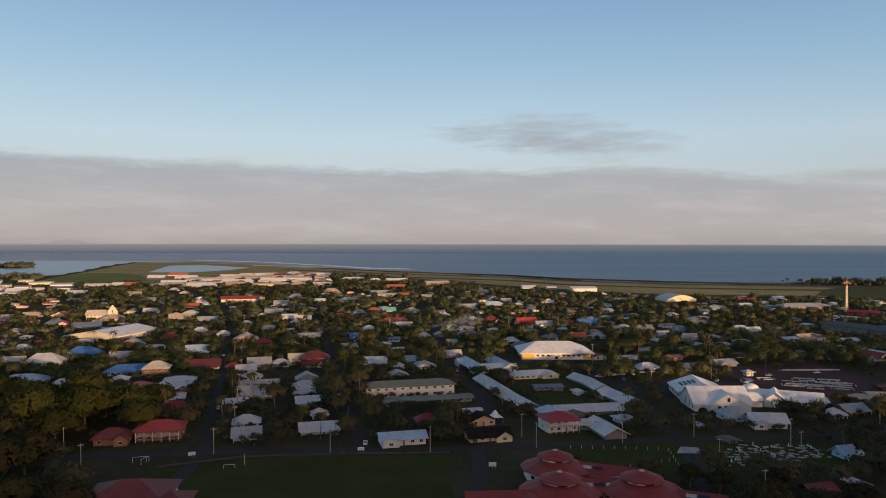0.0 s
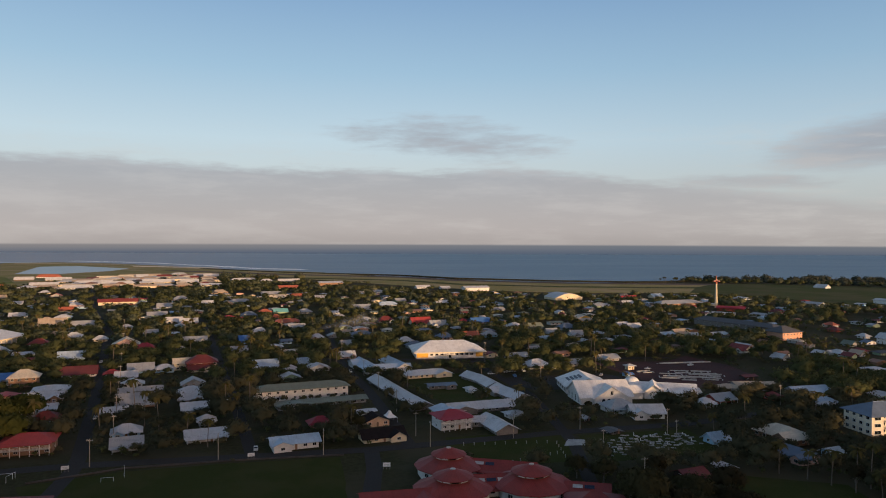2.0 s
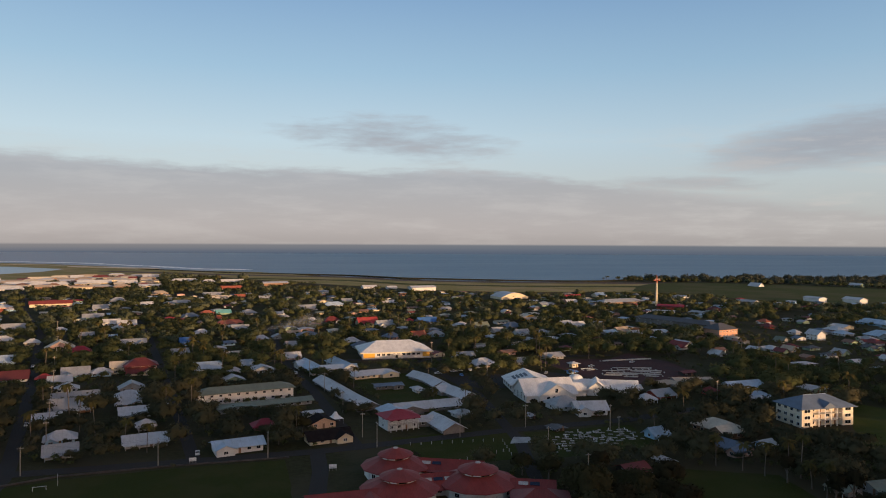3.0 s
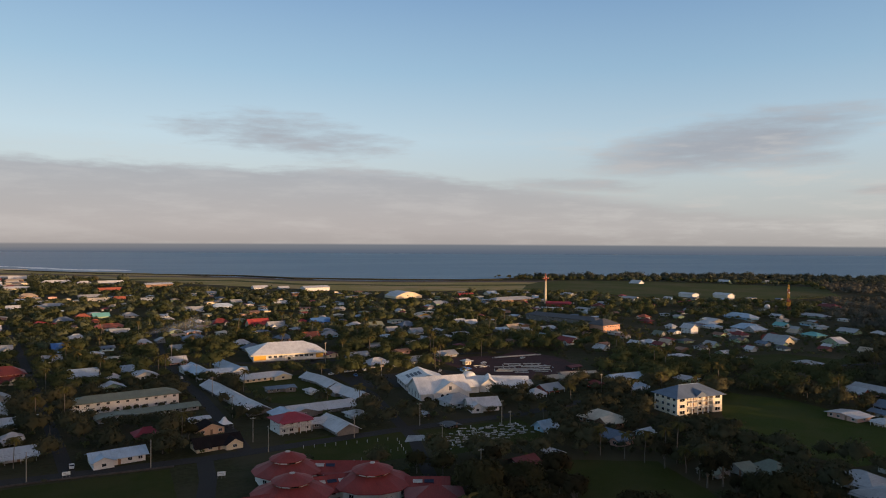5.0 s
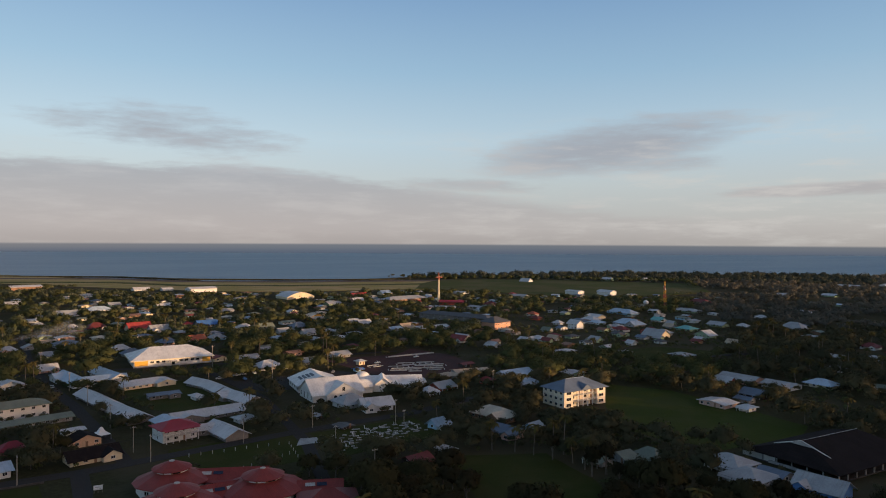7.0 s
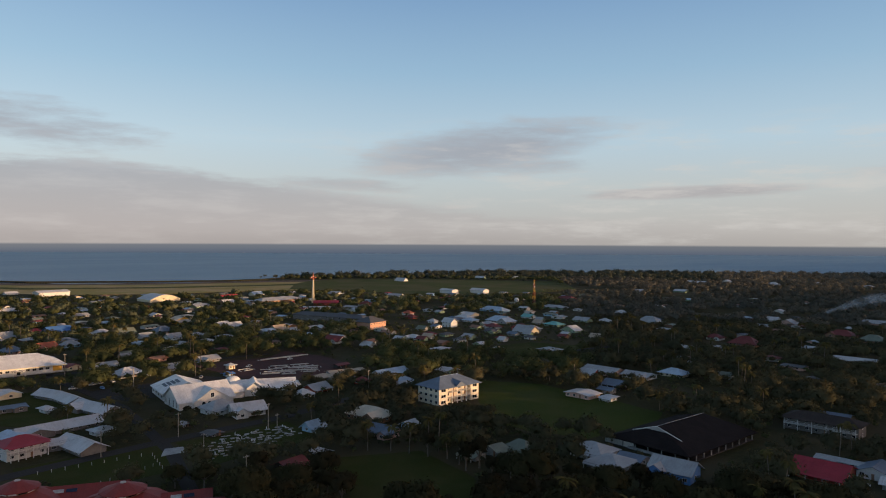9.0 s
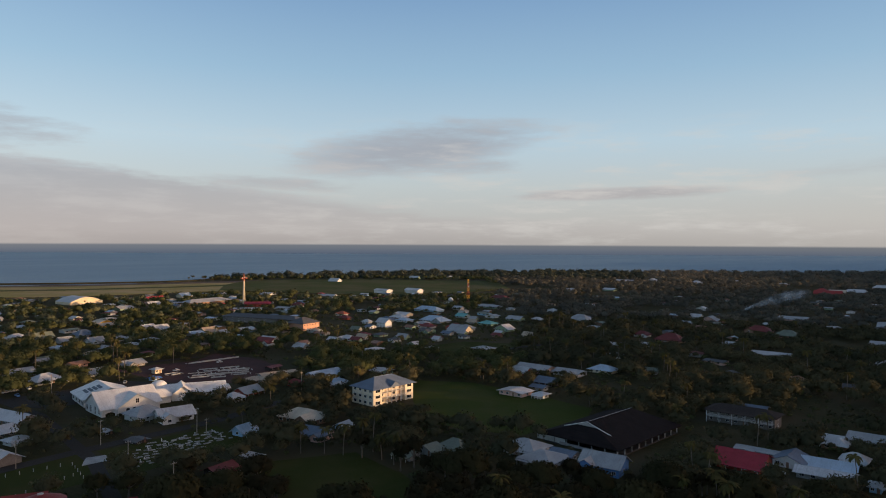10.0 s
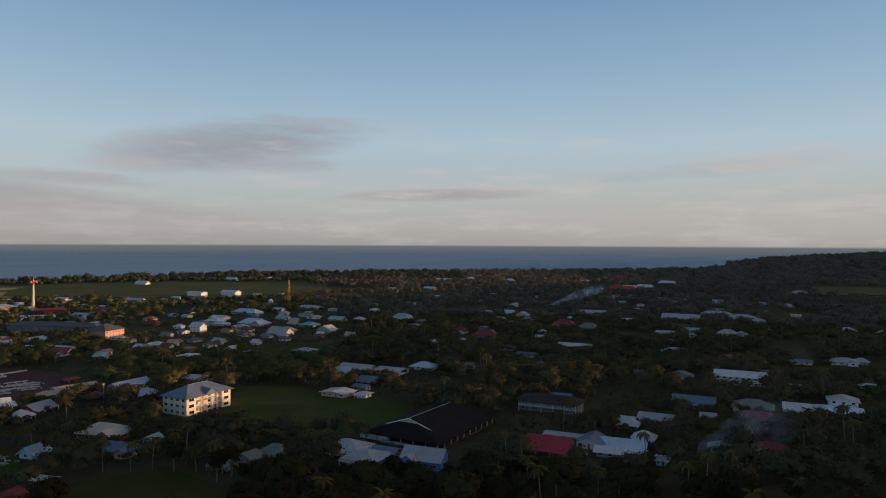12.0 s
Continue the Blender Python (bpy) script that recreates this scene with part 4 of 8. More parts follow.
house(-126.4, 449.3, 14, 11.3, 8.1, 2.4, 2.5, "white", "white", "gable", 1)
house(-123.7, 471, 14, 14.2, 10.2, 2.4, 3.7, "grey", "skyblue", "gable", 1)
house(-109.6, 472.3, 14, 11.2, 8.1, 2.4, 2.4, "white", "skyblue", "hip", 1)
house(-97.4, 1471.9, 14, 42.4, 14, 2.4, 5, "white", "cream", "gable", 0)
house(-86.2, 1270.5, 14, 36.6, 14, 2.4, 5, "orange", "peach", "gable", 0)
house(-438, 1678.4, 14, 23.9, 15, 2.4, 5.4, "white", "cream", "gable", 0)
house(-355.9, 1483.4, 14, 58.9, 14, 2.4, 5, "white", "cream", "gable", 0)
house(-292.2, 1464.1, 14, 34, 14, 2.4, 5, "white", "cream", "gable", 0)
house(-292.4, 1711.6, 14, 32.6, 14, 2.4, 5, "white", "green", "gable", 0)
house(-193, 1512.5, 14, 53.9, 14, 2.4, 5, "white", "cream", "hip", 0)
house(-142.4, 1469, 14, 25.8, 14, 2.4, 5, "white", "white", "hip", 0)
house(-472.9, 1677.3, 14, 39.3, 14, 2.4, 5, "cream", "green", "hip", 0)
house(3.8, 769.8, 14, 10.8, 7.8, 2.4, 2.8, "grey", "white", "hip", 1)
house(30.5, 873.6, 14, 22.9, 15, 2.4, 5.4, "grey", "white", "gable", 0)
house(65.4, 913.3, 14, 28, 14, 2.4, 5, "paleblue", "white", "hip", 0)
house(30.8, 736.9, 14, 10.7, 7.7, 2.4, 2.8, "white", "cream", "hip", 1)
house(50.3, 729.9, 14, 16.9, 12.2, 2.4, 4.4, "maroon", "grey", "hip", 1)
house(22.3, 624.6, 14, 18.9, 13.6, 2.4, 2.8, "slate", "grey", "hip", 1)
house(84.2, 707.1, 14, 19.9, 14.3, 2.4, 5.2, "red", "cream", "gable", 1)
house(99.2, 686.7, 14, 16.1, 11.6, 2.4, 4.2, "grey", "white", "gable", 1)
house(129.9, 716.5, 14, 7.6, 6, 2.4, 2.2, "red", "pink", "hip", 1)
house(146.1, 708.1, 14, 19.6, 14.1, 2.4, 3.9, "blue", "grey", "gable", 1)
house(116.6, 605, 14, 12.8, 9.2, 2.4, 3.3, "orange", "peach", "gable", 1)
house(134.4, 608.3, 14, 12, 8.7, 2.4, 3.1, "grey", "skyblue", "hip", 1)
house(171.7, 665.1, 14, 14.8, 10.7, 2.4, 3.3, "white", "brown", "hip", 1)
house(190.7, 660.1, 14, 13, 9.3, 2.4, 3.4, "green", "grey", "gable", 1)
house(92.5, 598, 14, 13.6, 9.8, 2.4, 3.5, "slate", "pink", "hip", 1)
house(141.2, 938.1, 14, 18.8, 13.5, 2.4, 3.7, "white", "green", "gable", 0)
house(192.2, 1244.1, 14, 16.7, 12, 2.4, 3.5, "white", "white", "gable", 0)
house(154, 1260.9, 14, 25.5, 14, 2.4, 4.4, "white", "white", "gable", 0)
house(56.1, 576.8, 14, 12.5, 9, 2.4, 3.2, "white", "white", "hip", 1)
house(61.5, 552.1, 14, 12.3, 8.8, 2.4, 3.2, "slate", "grey", "hip", 1)
house(259.9, 791.5, 14, 10.4, 7.5, 2.4, 2.7, "white", "cream", "end", 0)
house(265.6, 733.7, 14, 17.7, 12.7, 2.4, 2.5, "cream", "yellow", "end", 1)
house(280.2, 660.4, 14, 11.6, 8.4, 2.4, 3, "white", "grey", "gable", 1)
house(285.4, 644.9, 14, 13.5, 9.7, 2.4, 3.5, "white", "grey", "gable", 1)
house(203.9, 556.1, 14, 10.9, 7.8, 2.4, 1.8, "grey", "brown", "end", 1)
house(162.6, 459.6, 14, 11.4, 8.2, 2.4, 2.1, "grey", "grey", "gable", 1)
house(132.8, 455.5, 14, 15.4, 11.1, 2.4, 3.3, "white", "grey", "hip", 1)
house(191.1, 475.8, 14, 13.6, 9.8, 2.4, 2.1, "grey", "grey", "gable", 1)
house(128.1, 489, 14, 14.4, 10.3, 2.4, 2.4, "grey", "grey", "gable", 1)
house(150.4, 520.3, 14, 7.5, 6, 2.4, 2.2, "grey", "white", "gable", 1)
house(87.9, 978.9, 14, 13.3, 9.6, 2.4, 3.5, "grey", "green", "gable", 0)
house(425.9, 980.9, 14, 26.9, 14, 2.4, 4.5, "red", "grey", "gable", 0)
house(388.7, 900.2, 14, 16.5, 11.9, 2.4, 4.3, "white", "pink", "gable", 0)
house(340.6, 871.1, 14, 19.9, 14.3, 2.4, 3.2, "grey", "green", "gable", 0)
house(482.4, 1007.7, 14, 18.5, 13.3, 2.4, 4.8, "paleblue", "cream", "gable", 0)
house(308.4, 596.9, 14, 13.7, 9.9, 2.4, 3.5, "tan", "green", "gable", 1)
house(313.1, 578, 14, 9.5, 6.9, 2.4, 2.5, "white", "grey", "gable", 1)
house(338.9, 584.2, 14, 14.6, 10.5, 2.4, 1.8, "white", "pink", "gable", 1)
house(293.5, 592.7, 14, 12.4, 8.9, 2.4, 1.5, "paleblue", "grey", "gable", 1)
house(310.2, 501, -76, 15.5, 10, 2.4, 3.3, "brick", "white", "gable", 1)
house(153, 738.4, 14, 9.8, 7.1, 2.4, 2.5, "grey", "white", "gable", 1)
house(195.8, 622.8, 14, 10.2, 7.3, 2.4, 2.6, "grey", "white", "gable", 1)
house(232, 602.2, 14, 11.8, 8.5, 2.4, 2, "grey", "white", "hip", 1)
house(-130.7, 986.6, 14, 29.4, 14, 2.4, 4.1, "grey", "green", "hip", 0)
house(-22.1, 1038.3, 14, 18.3, 13.2, 2.4, 4.4, "grey", "green", "gable", 0)
house(-96.4, 800.9, 14, 17.8, 12.8, 2.4, 3.8, "slate", "white", "hip", 1)
house(-164.1, 657.1, 14, 10.5, 7.6, 2.4, 2.7, "grey", "green", "gable", 1)
house(-37.8, 678.9, 14, 14.6, 10.5, 2.4, 3.6, "grey", "white", "gable", 1)
house(66.6, 1159.4, 14, 23.9, 15, 2.4, 3, "grey", "white", "hip", 0)
house(195.4, 837.5, 14, 13.8, 9.9, 2.4, 2.7, "grey", "white", "gable", 0)
house(212.4, 602, 14, 11.8, 8.5, 2.4, 3, "grey", "white", "gable", 1)
house(-244.1, 725.2, 14, 19.2, 13.8, 2.4, 3.9, "grey", "green", "gable", 1)
house(-287.6, 656.9, 14, 11.9, 8.5, 2.4, 3.1, "paleblue", "white", "gable", 1)
house(-465.1, 748.2, 14, 15.2, 11, 2.4, 3.9, "tan", "cream", "gable", 0)
house(-383.5, 631.1, 14, 10.8, 7.8, 2.4, 2.8, "grey", "green", "gable", 1)
house(-290.1, 568.2, 14, 10, 7.2, 2.4, 2.2, "grey", "green", "gable", 1)
house(-197.7, 818.2, 14, 19.5, 14.1, 2.4, 3.9, "grey", "green", "gable", 0)
house(8.6, 568.4, 14, 9.9, 7.1, 2.4, 2.5, "grey", "green", "gable", 1)
house(-247.2, 412.4, 14, 24, 15, 2.4, 3.2, "paleblue", "skyblue", "hip", 1)
house(-220, 403.8, 14, 8.7, 6.3, 2.4, 2.3, "white", "cream", "hip", 1)
house(-156.2, 415.2, 14, 16.6, 11.9, 2.4, 1.7, "white", "white", "hip", 1)
house(-151.1, 393.3, 14, 16.8, 12.1, 2.4, 2.4, "white", "brown", "gable", 2)
house(-142.5, 366.7, 14, 12.7, 9.1, 2.4, 1.9, "white", "white", "gable", 2)
house(-133.6, 348.4, 14, 10.3, 7.4, 2.4, 2.4, "maroon", "grey", "hip", 2)
house(-116.1, 424.9, 14, 10.7, 7.7, 2.4, 2, "white", "white", "end", 1)
house(-111.4, 399.2, 14, 8.2, 6, 2.4, 2.2, "grey", "green", "gable", 2)
house(-101, 376.3, 14, 17.7, 12.8, 2.4, 4.1, "grey", "brown", "gable", 2)
house(-100, 400.1, 14, 10.9, 7.8, 2.4, 2.8, "grey", "pink", "gable", 2)
house(-104.8, 353.2, 14, 10.4, 7.5, 2.4, 2.5, "white", "pink", "gable", 2)
house(-89.5, 318.3, 14, 10.7, 7.7, 2.4, 2.8, "white", "skyblue", "hip", 2)
house(-83.7, 298, 14, 10.7, 7.7, 2.4, 2.6, "grey", "white", "gable", 2)
house(-81.8, 420.6, 14, 12, 8.6, 2.4, 2.9, "grey", "grey", "end", 1)
house(-78.8, 397.7, 14, 11.7, 8.4, 2.4, 2.6, "white", "skyblue", "hip", 2)
house(-75.8, 381.1, 14, 10.6, 7.6, 2.4, 1.9, "white", "pink", "gable", 2)
house(-68.7, 360.7, 14, 13, 9.4, 2.4, 2.1, "white", "white", "gable", 2)
house(-59, 333.3, 14, 6.6, 6, 2.4, 2.2, "white", "white", "hip", 2)
house(-7.3, 322.1, 14, 9.3, 6.7, 2.4, 2.4, "crimson", "brown", "hip", 2)
house(-27.9, 432, 14, 11.2, 8, 2.4, 2.2, "white", "green", "end", 1)
house(84.4, 326.7, 14, 7.5, 6, 2.4, 1, "white", "white", "hip", 2)
house(74.3, 384.4, 14, 3.8, 6, 2.4, 1.1, "white", "white", "hip", 2)
house(120.5, 293.8, 14, 5.4, 6, 1.4, 0.4, "charcoal", "dark", "end", 2)
house(158.3, 273.6, 14, 8.1, 6, 2.4, 2.2, "paleblue", "skyblue", "gable", 2)
house(187.6, 335.5, 14, 7.1, 6, 2.4, 2.2, "white", "white", "hip", 2)
house(201.3, 344.6, 14, 12.2, 8.8, 2.4, 2.1, "grey", "brick", "gable", 2)
house(219.2, 370.3, 14, 12.1, 8.7, 2.4, 1.3, "tan", "grey", "hip", 1)
house(59.5, 397.6, 8, 15, 7, 2.4, 0.7, "slate", "bare", "gable", 2)
house(55.5, 435.6, 14, 28.2, 14, 2.4, 1.7, "white", "cream", "hip", 1)
house(115.9, 317, 14, 4.1, 6, 1.4, 0.4, "grey", "dark", "end", 2)
house(455.7, 522.4, -86, 12.3, 8.8, 5.6, 3.2, "white", "white", "gable", 1)
house(462.4, 556.8, -76, 8, 6, 2.4, 2.2, "white", "white", "hip", 1)
house(516.6, 567.2, -86, 17.1, 12.3, 2.4, 2.6, "white", "pink", "hip", 1)
house(523, 517.8, -86, 29.5, 14, 2.4, 4.3, "paleblue", "grey", "hip", 1)
house(540.6, 585.6, -86, 17.2, 12.4, 2.4, 2.1, "white", "cream", "gable", 1)
house(479.7, 442.2, -86, 19.4, 14, 2.4, 4.9, "grey", "cream", "gable", 1)
house(541.9, 461.3, -86, 16.1, 11.6, 2.4, 2.3, "teal", "green", "hip", 1)
house(519, 420.7, -86, 15.1, 10.9, 2.4, 3.9, "white", "green", "end", 1)
house(596.6, 468.3, -86, 17.1, 12.3, 2.4, 2.6, "grey", "green", "gable", 1)
house(638.3, 414, -86, 22.8, 15, 2.4, 5.3, "grey", "white", "hip", 1)
house(599, 604.2, -86, 35.8, 14, 2.4, 5, "paleblue", "skyblue", "hip", 0)
house(800.6, 659, -86, 28.9, 14, 2.4, 5, "maroon", "pink", "hip", 0)
house(316.3, 461.7, -76, 9, 6.5, 2.4, 2.3, "white", "white", "gable", 1)
house(314.7, 504.5, -76, 13.7, 9.8, 2.4, 3.5, "white", "white", "gable", 1)
house(412.5, 354.4, -86, 15.1, 10.9, 2.4, 1.3, "grey", "brown", "hip", 1)
house(370.9, 274.5, -86, 22.2, 15, 2.4, 2.2, "grey", "pink", "gable", 1)
house(376, 251.2, -86, 17.2, 12.4, 2.4, 1.5, "grey", "white", "gable", 1)
house(399.3, 241.1, -86, 15.1, 10.8, 2.4, 2.5, "paleblue", "cream", "hip", 1)
house(305.8, 239.9, 274, 14.9, 10.7, 2.4, 0.9, "white", "pink", "end", 2)
house(324.4, 237.3, -86, 7.7, 6, 2.4, 0.9, "slate", "grey", "gable", 2)
house(309.3, 225.1, -86, 5.9, 6, 2.4, 1, "white", "white", "hip", 2)
house(178.2, 246.7, 284, 12.2, 8.8, 2.4, 2.2, "slate", "pink", "gable", 2)
house(193.4, 249.2, -76, 4.7, 6, 2.4, 1.3, "white", "skyblue", "end", 2)
house(125.8, 234, 14, 9.4, 6.8, 1.9, 1.4, "maroon", "dark", "gable", 2)
house(141.6, 238.6, 14, 3.9, 6, 2.4, 0.7, "white", "grey", "end", 2)
house(185.6, 198.6, 274, 7.8, 6, 2.4, 1.4, "green", "grey", "gable", 2)
house(195.7, 196.5, 274, 8.3, 6, 2.4, 1.7, "green", "grey", "end", 2)
house(205.9, 191.9, -86, 10.5, 7.6, 2.4, 2.7, "green", "grey", "hip", 2)
house(224.5, 170.5, 274, 14, 12, 3.0, 2.6, "grey", "white", "hip", 2)
house(218.5, 157.5, -86, 13, 14, 2.6, 2.0, "grey", "grey", "hip", 2)
house(228.5, 155, -86, 9, 8, 2.4, 1.2, "slate", "grey", "gable", 2)
house(269.5, 102.5, 274, 17, 16, 2.6, 3.0, "crimson", "brick", "gable", 2)
house(286, 101.5, 274, 17, 4.5, 2.6, 0.5, "grey", "grey", "gable", 1)
house(283, 89.3, -86, 10.5, 11, 2.8, 2.2, "slate", "white", "end", 2)
house(286.5, 77, -82, 17, 8, 2.6, 1.4, "paleblue", "white", "gable", 2)
house(274.5, 75, -82, 18, 8, 2.4, 1.2, "white", "grey", "gable", 2)
house(322.2, 86, -86, 7.4, 6, 2.4, 2.2, "white", "white", "gable", 2)
house(577.4, 309, -86, 12.5, 9, 2.4, 2.7, "maroon", "white", "hip", 1)
house(563.8, 275.4, -86, 21.7, 15, 2.4, 5.2, "maroon", "brown", "hip", 1)
house(569.9, 228.1, -86, 7.7, 6, 2.4, 2.2, "white", "white", "gable", 1)
house(683.6, 245.1, -86, 21.8, 15, 2.4, 4.1, "maroon", "brown", "hip", 1)
house(665.8, 214.3, -86, 19.2, 13.8, 2.4, 4.4, "green", "brown", "hip", 1)
house(761.9, 343.3, 274, 13.3, 9.6, 2.4, 3.4, "white", "white", "gable", 0)
house(738.1, 315.9, -86, 17.3, 12.4, 2.4, 3.9, "grey", "pink", "end", 1)
house(541.2, 185.2, 274, 25.9, 14, 2.4, 1.7, "white", "cream", "gable", 1)
house(857.9, 377.8, -86, 12, 8.6, 2.4, 3, "white", "white", "end", 0)
house(1271, 346.5, 274, 40.1, 14, 2.4, 5, "red", "brown", "gable", 0)
house(815.6, 257.2, -86, 30, 14, 2.4, 3.2, "grey", "pink", "gable", 0)
house(733.2, 256.6, -86, 7.8, 6, 2.4, 2.2, "white", "cream", "hip", 1)
house(373, 474.4, -76, 11.7, 8.4, 2.4, 2, "white", "white", "hip", 1)
house(385.8, 470.2, 284, 8.7, 6.2, 2.4, 2.2, "tan", "grey", "gable", 1)
house(358.4, 475.1, -76, 7.7, 6, 2.4, 1.7, "white", "green", "gable", 1)
house(258.2, 352.3, 5, 22.0, 9.0, 3.0, 2.2, "paleblue", "white", "gable", 2)
house(251.2, 330.4, 5, 10.5, 6.5, 2.4, 1.7, "paleblue", "white", "hip", 2)
house(232.4, 345, -76, 6.7, 6, 2.4, 1.8, "brick", "brick", "hip", 2)
house(794.9, 503.7, -86, 15.2, 10.9, 2.4, 3, "white", "white", "hip", 0)
house(693.4, 489.5, -86, 8.3, 6, 2.4, 2.2, "white", "white", "hip", 0)
house(607, 447.4, -86, 10.7, 7.7, 2.4, 2.3, "white", "grey", "hip", 1)
house(410.4, 445.1, -86, 9.9, 7.1, 2.4, 2.6, "grey", "green", "gable", 1)
house(387.8, 407.1, -86, 9.2, 6.6, 2.4, 1.9, "white", "green", "end", 1)
house(423.7, 417, -86, 5.8, 6, 2.4, 1.8, "white", "white", "gable", 1)
house(384.3, 384.3, -86, 5.3, 6, 2.4, 1.2, "white", "green", "hip", 1)
house(492.7, 637.4, -76, 10.4, 7.5, 2.4, 2.7, "orange", "white", "hip", 1)
house(1023.1, 683.5, -86, 17.6, 12.6, 2.4, 4.2, "white", "grey", "gable", 0)
house(1338.7, 757, 274, 39.9, 14, 2.4, 3.9, "white", "white", "gable", 0)
house(1091.6, 646.9, 274, 20.5, 14.8, 2.4, 3.2, "white", "green", "gable", 0)
house(1423.9, 738.2, -86, 20.9, 15, 2.4, 4.3, "white", "white", "end", 0)
house(1418.3, 636.7, -86, 20.1, 14.5, 2.4, 4.1, "white", "white", "hip", 0)
house(1485.9, 580.5, 274, 17.5, 12.6, 2.4, 4.2, "white", "white", "hip", 0)
house(1484.7, 487.1, -86, 20.1, 14.5, 2.4, 2.8, "white", "green", "hip", 0)
house(897.7, 1186, -76, 23.9, 15, 2.4, 5.4, "white", "white", "gable", 0)
house(1093.5, 1149, -86, 26.1, 14, 2.4, 5, "white", "green", "gable", 0)
house(1171.7, 1113, -86, 14.9, 10.7, 2.4, 3.9, "white", "cream", "end", 0)
house(467.3, 427.7, -86, 6.2, 6, 2.4, 1.5, "grey", "green", "gable", 1)
house(500.7, 378.8, -86, 8.1, 6, 2.4, 2.2, "tan", "white", "gable", 1)
house(492.4, 405.7, -86, 6.2, 6, 2.4, 1.5, "white", "green", "gable", 1)
house(562.2, 498.4, -86, 7.4, 6, 2.4, 2.2, "grey", "green", "gable", 1)
house(640, 593.1, -86, 11.4, 8.2, 2.4, 3, "white", "white", "gable", 0)
house(686.3, 584.3, -86, 32, 14, 2.4, 3, "grey", "green", "hip", 0)
house(478.7, 729.6, -76, 25, 14, 2.4, 2.9, "grey", "white", "gable", 0)
house(519, 761.3, -76, 17.7, 12.7, 2.4, 4.6, "maroon", "white", "hip", 0)
house(640.3, 860, -76, 24.1, 14, 2.4, 3.3, "grey", "white", "gable", 0)
house(600.5, 968, -76, 21.7, 15, 2.4, 1.8, "white", "white", "gable", 0)
house(489.7, 1023.4, 14, 15.2, 11, 2.4, 3.7, "paleblue", "grey", "gable", 0)
house(481.3, 487.4, -86, 13.4, 9.7, 2.4, 2.4, "maroon", "white", "hip", 1)
house(576.2, 527.5, -86, 12.7, 9.2, 2.4, 2.4, "teal", "white", "gable", 1)
house(455.3, 52.1, -86, 27.6, 14, 5.4, 2.4, "white", "white", "gable", 1)
house(452.9, 86.5, 274, 13.1, 9.4, 2.4, 2.6, "green", "green", "end", 1)
house(378.7, 65.5, -86, 19.5, 14, 2.4, 3.3, "slate", "grey", "gable", 2)
house(386.2, 38.2, -86, 17.9, 12.9, 2.4, 3.2, "green", "pink", "hip", 2)
house(362.6, 33.7, -86, 17.5, 12.6, 2.4, 2.5, "maroon", "brick", "hip", 2)
house(391, 17.4, -86, 13.3, 9.6, 2.4, 2.6, "white", "green", "gable", 2)
house(413.4, -1.5, 274, 13, 10, 4.8, 1.6, "grey", "white", "end", 2)
house(398.7, -0, -86, 19.6, 14.1, 2.4, 1.8, "paleblue", "brown", "hip", 2)
house(566.8, -2.5, -86, 16, 11.5, 2.4, 2.3, "grey", "white", "hip", 1)
house(572.8, -12.9, 274, 8.3, 6, 2.4, 2.2, "grey", "grey", "hip", 1)
house(311.7, 23.8, -86, 11.3, 8.2, 2.4, 1.9, "maroon", "pink", "hip", 2)
house(273.5, 58.9, -86, 3.5, 6, 2.4, 0.7, "white", "skyblue", "hip", 2)
house(300.8, 72.1, -86, 7.8, 6, 2.4, 2.2, "white", "pink", "hip", 2)
house(318.7, 83.9, -86, 8.7, 6.3, 2.4, 2.3, "white", "brown", "hip", 2)
house(338.4, 75.1, -86, 15, 10.8, 2.4, 1.4, "grey", "white", "gable", 2)
house(692.1, 90.6, -86, 15.2, 10.9, 2.4, 3, "grey", "green", "hip", 1)
house(688.4, 78.6, 274, 11.1, 8, 2.4, 2.1, "grey", "grey", "end", 1)
house(810, 154.6, -86, 38.8, 14, 2.4, 4.8, "grey", "pink", "gable", 0)
house(876.4, 127.4, -86, 32, 14, 2.4, 3.9, "grey", "green", "hip", 0)
house(851.2, 96.1, -86, 26.2, 14, 2.4, 3.7, "grey", "white", "hip", 0)
house(775.1, -5.5, -86, 14.7, 10.6, 2.4, 2.6, "grey", "cream", "hip", 1)
house(1046.9, 62, 274, 17, 12.2, 2.4, 2.6, "grey", "white", "hip", 0)
house(1516.2, 318.1, 274, 37, 14, 2.4, 4.3, "white", "pink", "hip", 0)
house(1335.9, 321.2, 274, 37.3, 14, 2.4, 5, "white", "brick", "hip", 0)
house(1302.8, 340.8, -86, 23.9, 15, 2.4, 4.7, "cream", "peach", "gable", 0)
house(1340, 375.1, -86, 19.7, 14.2, 2.4, 3.8, "red", "green", "hip", 0)
house(559.7, 111.1, 274, 18.2, 13.1, 2.4, 1.6, "grey", "white", "hip", 1)
house(691.6, 121.8, -86, 12.6, 9.1, 2.4, 2.6, "grey", "green", "gable", 1)
house(662, 140.3, -86, 14.4, 10.4, 2.4, 1.9, "grey", "green", "gable", 1)
house(451.4, 22.3, -86, 9.7, 7, 2.4, 1, "white", "white", "gable", 1)
house(478.3, -14.1, -86, 7.8, 6, 2.4, 0.7, "white", "green", "hip", 1)
house(349.7, 54, -86, 5.6, 6, 2.4, 1.9, "grey", "grey", "gable", 2)
house(302, 41.9, -86, 7.6, 6, 2.4, 1, "grey", "green", "end", 2)
house(766, -34.2, -86, 8.9, 6.4, 2.4, 2.3, "grey", "brown", "end", 1)
house(820.2, 76.3, -86, 12.1, 8.7, 2.4, 3.1, "grey", "grey", "hip", 0)
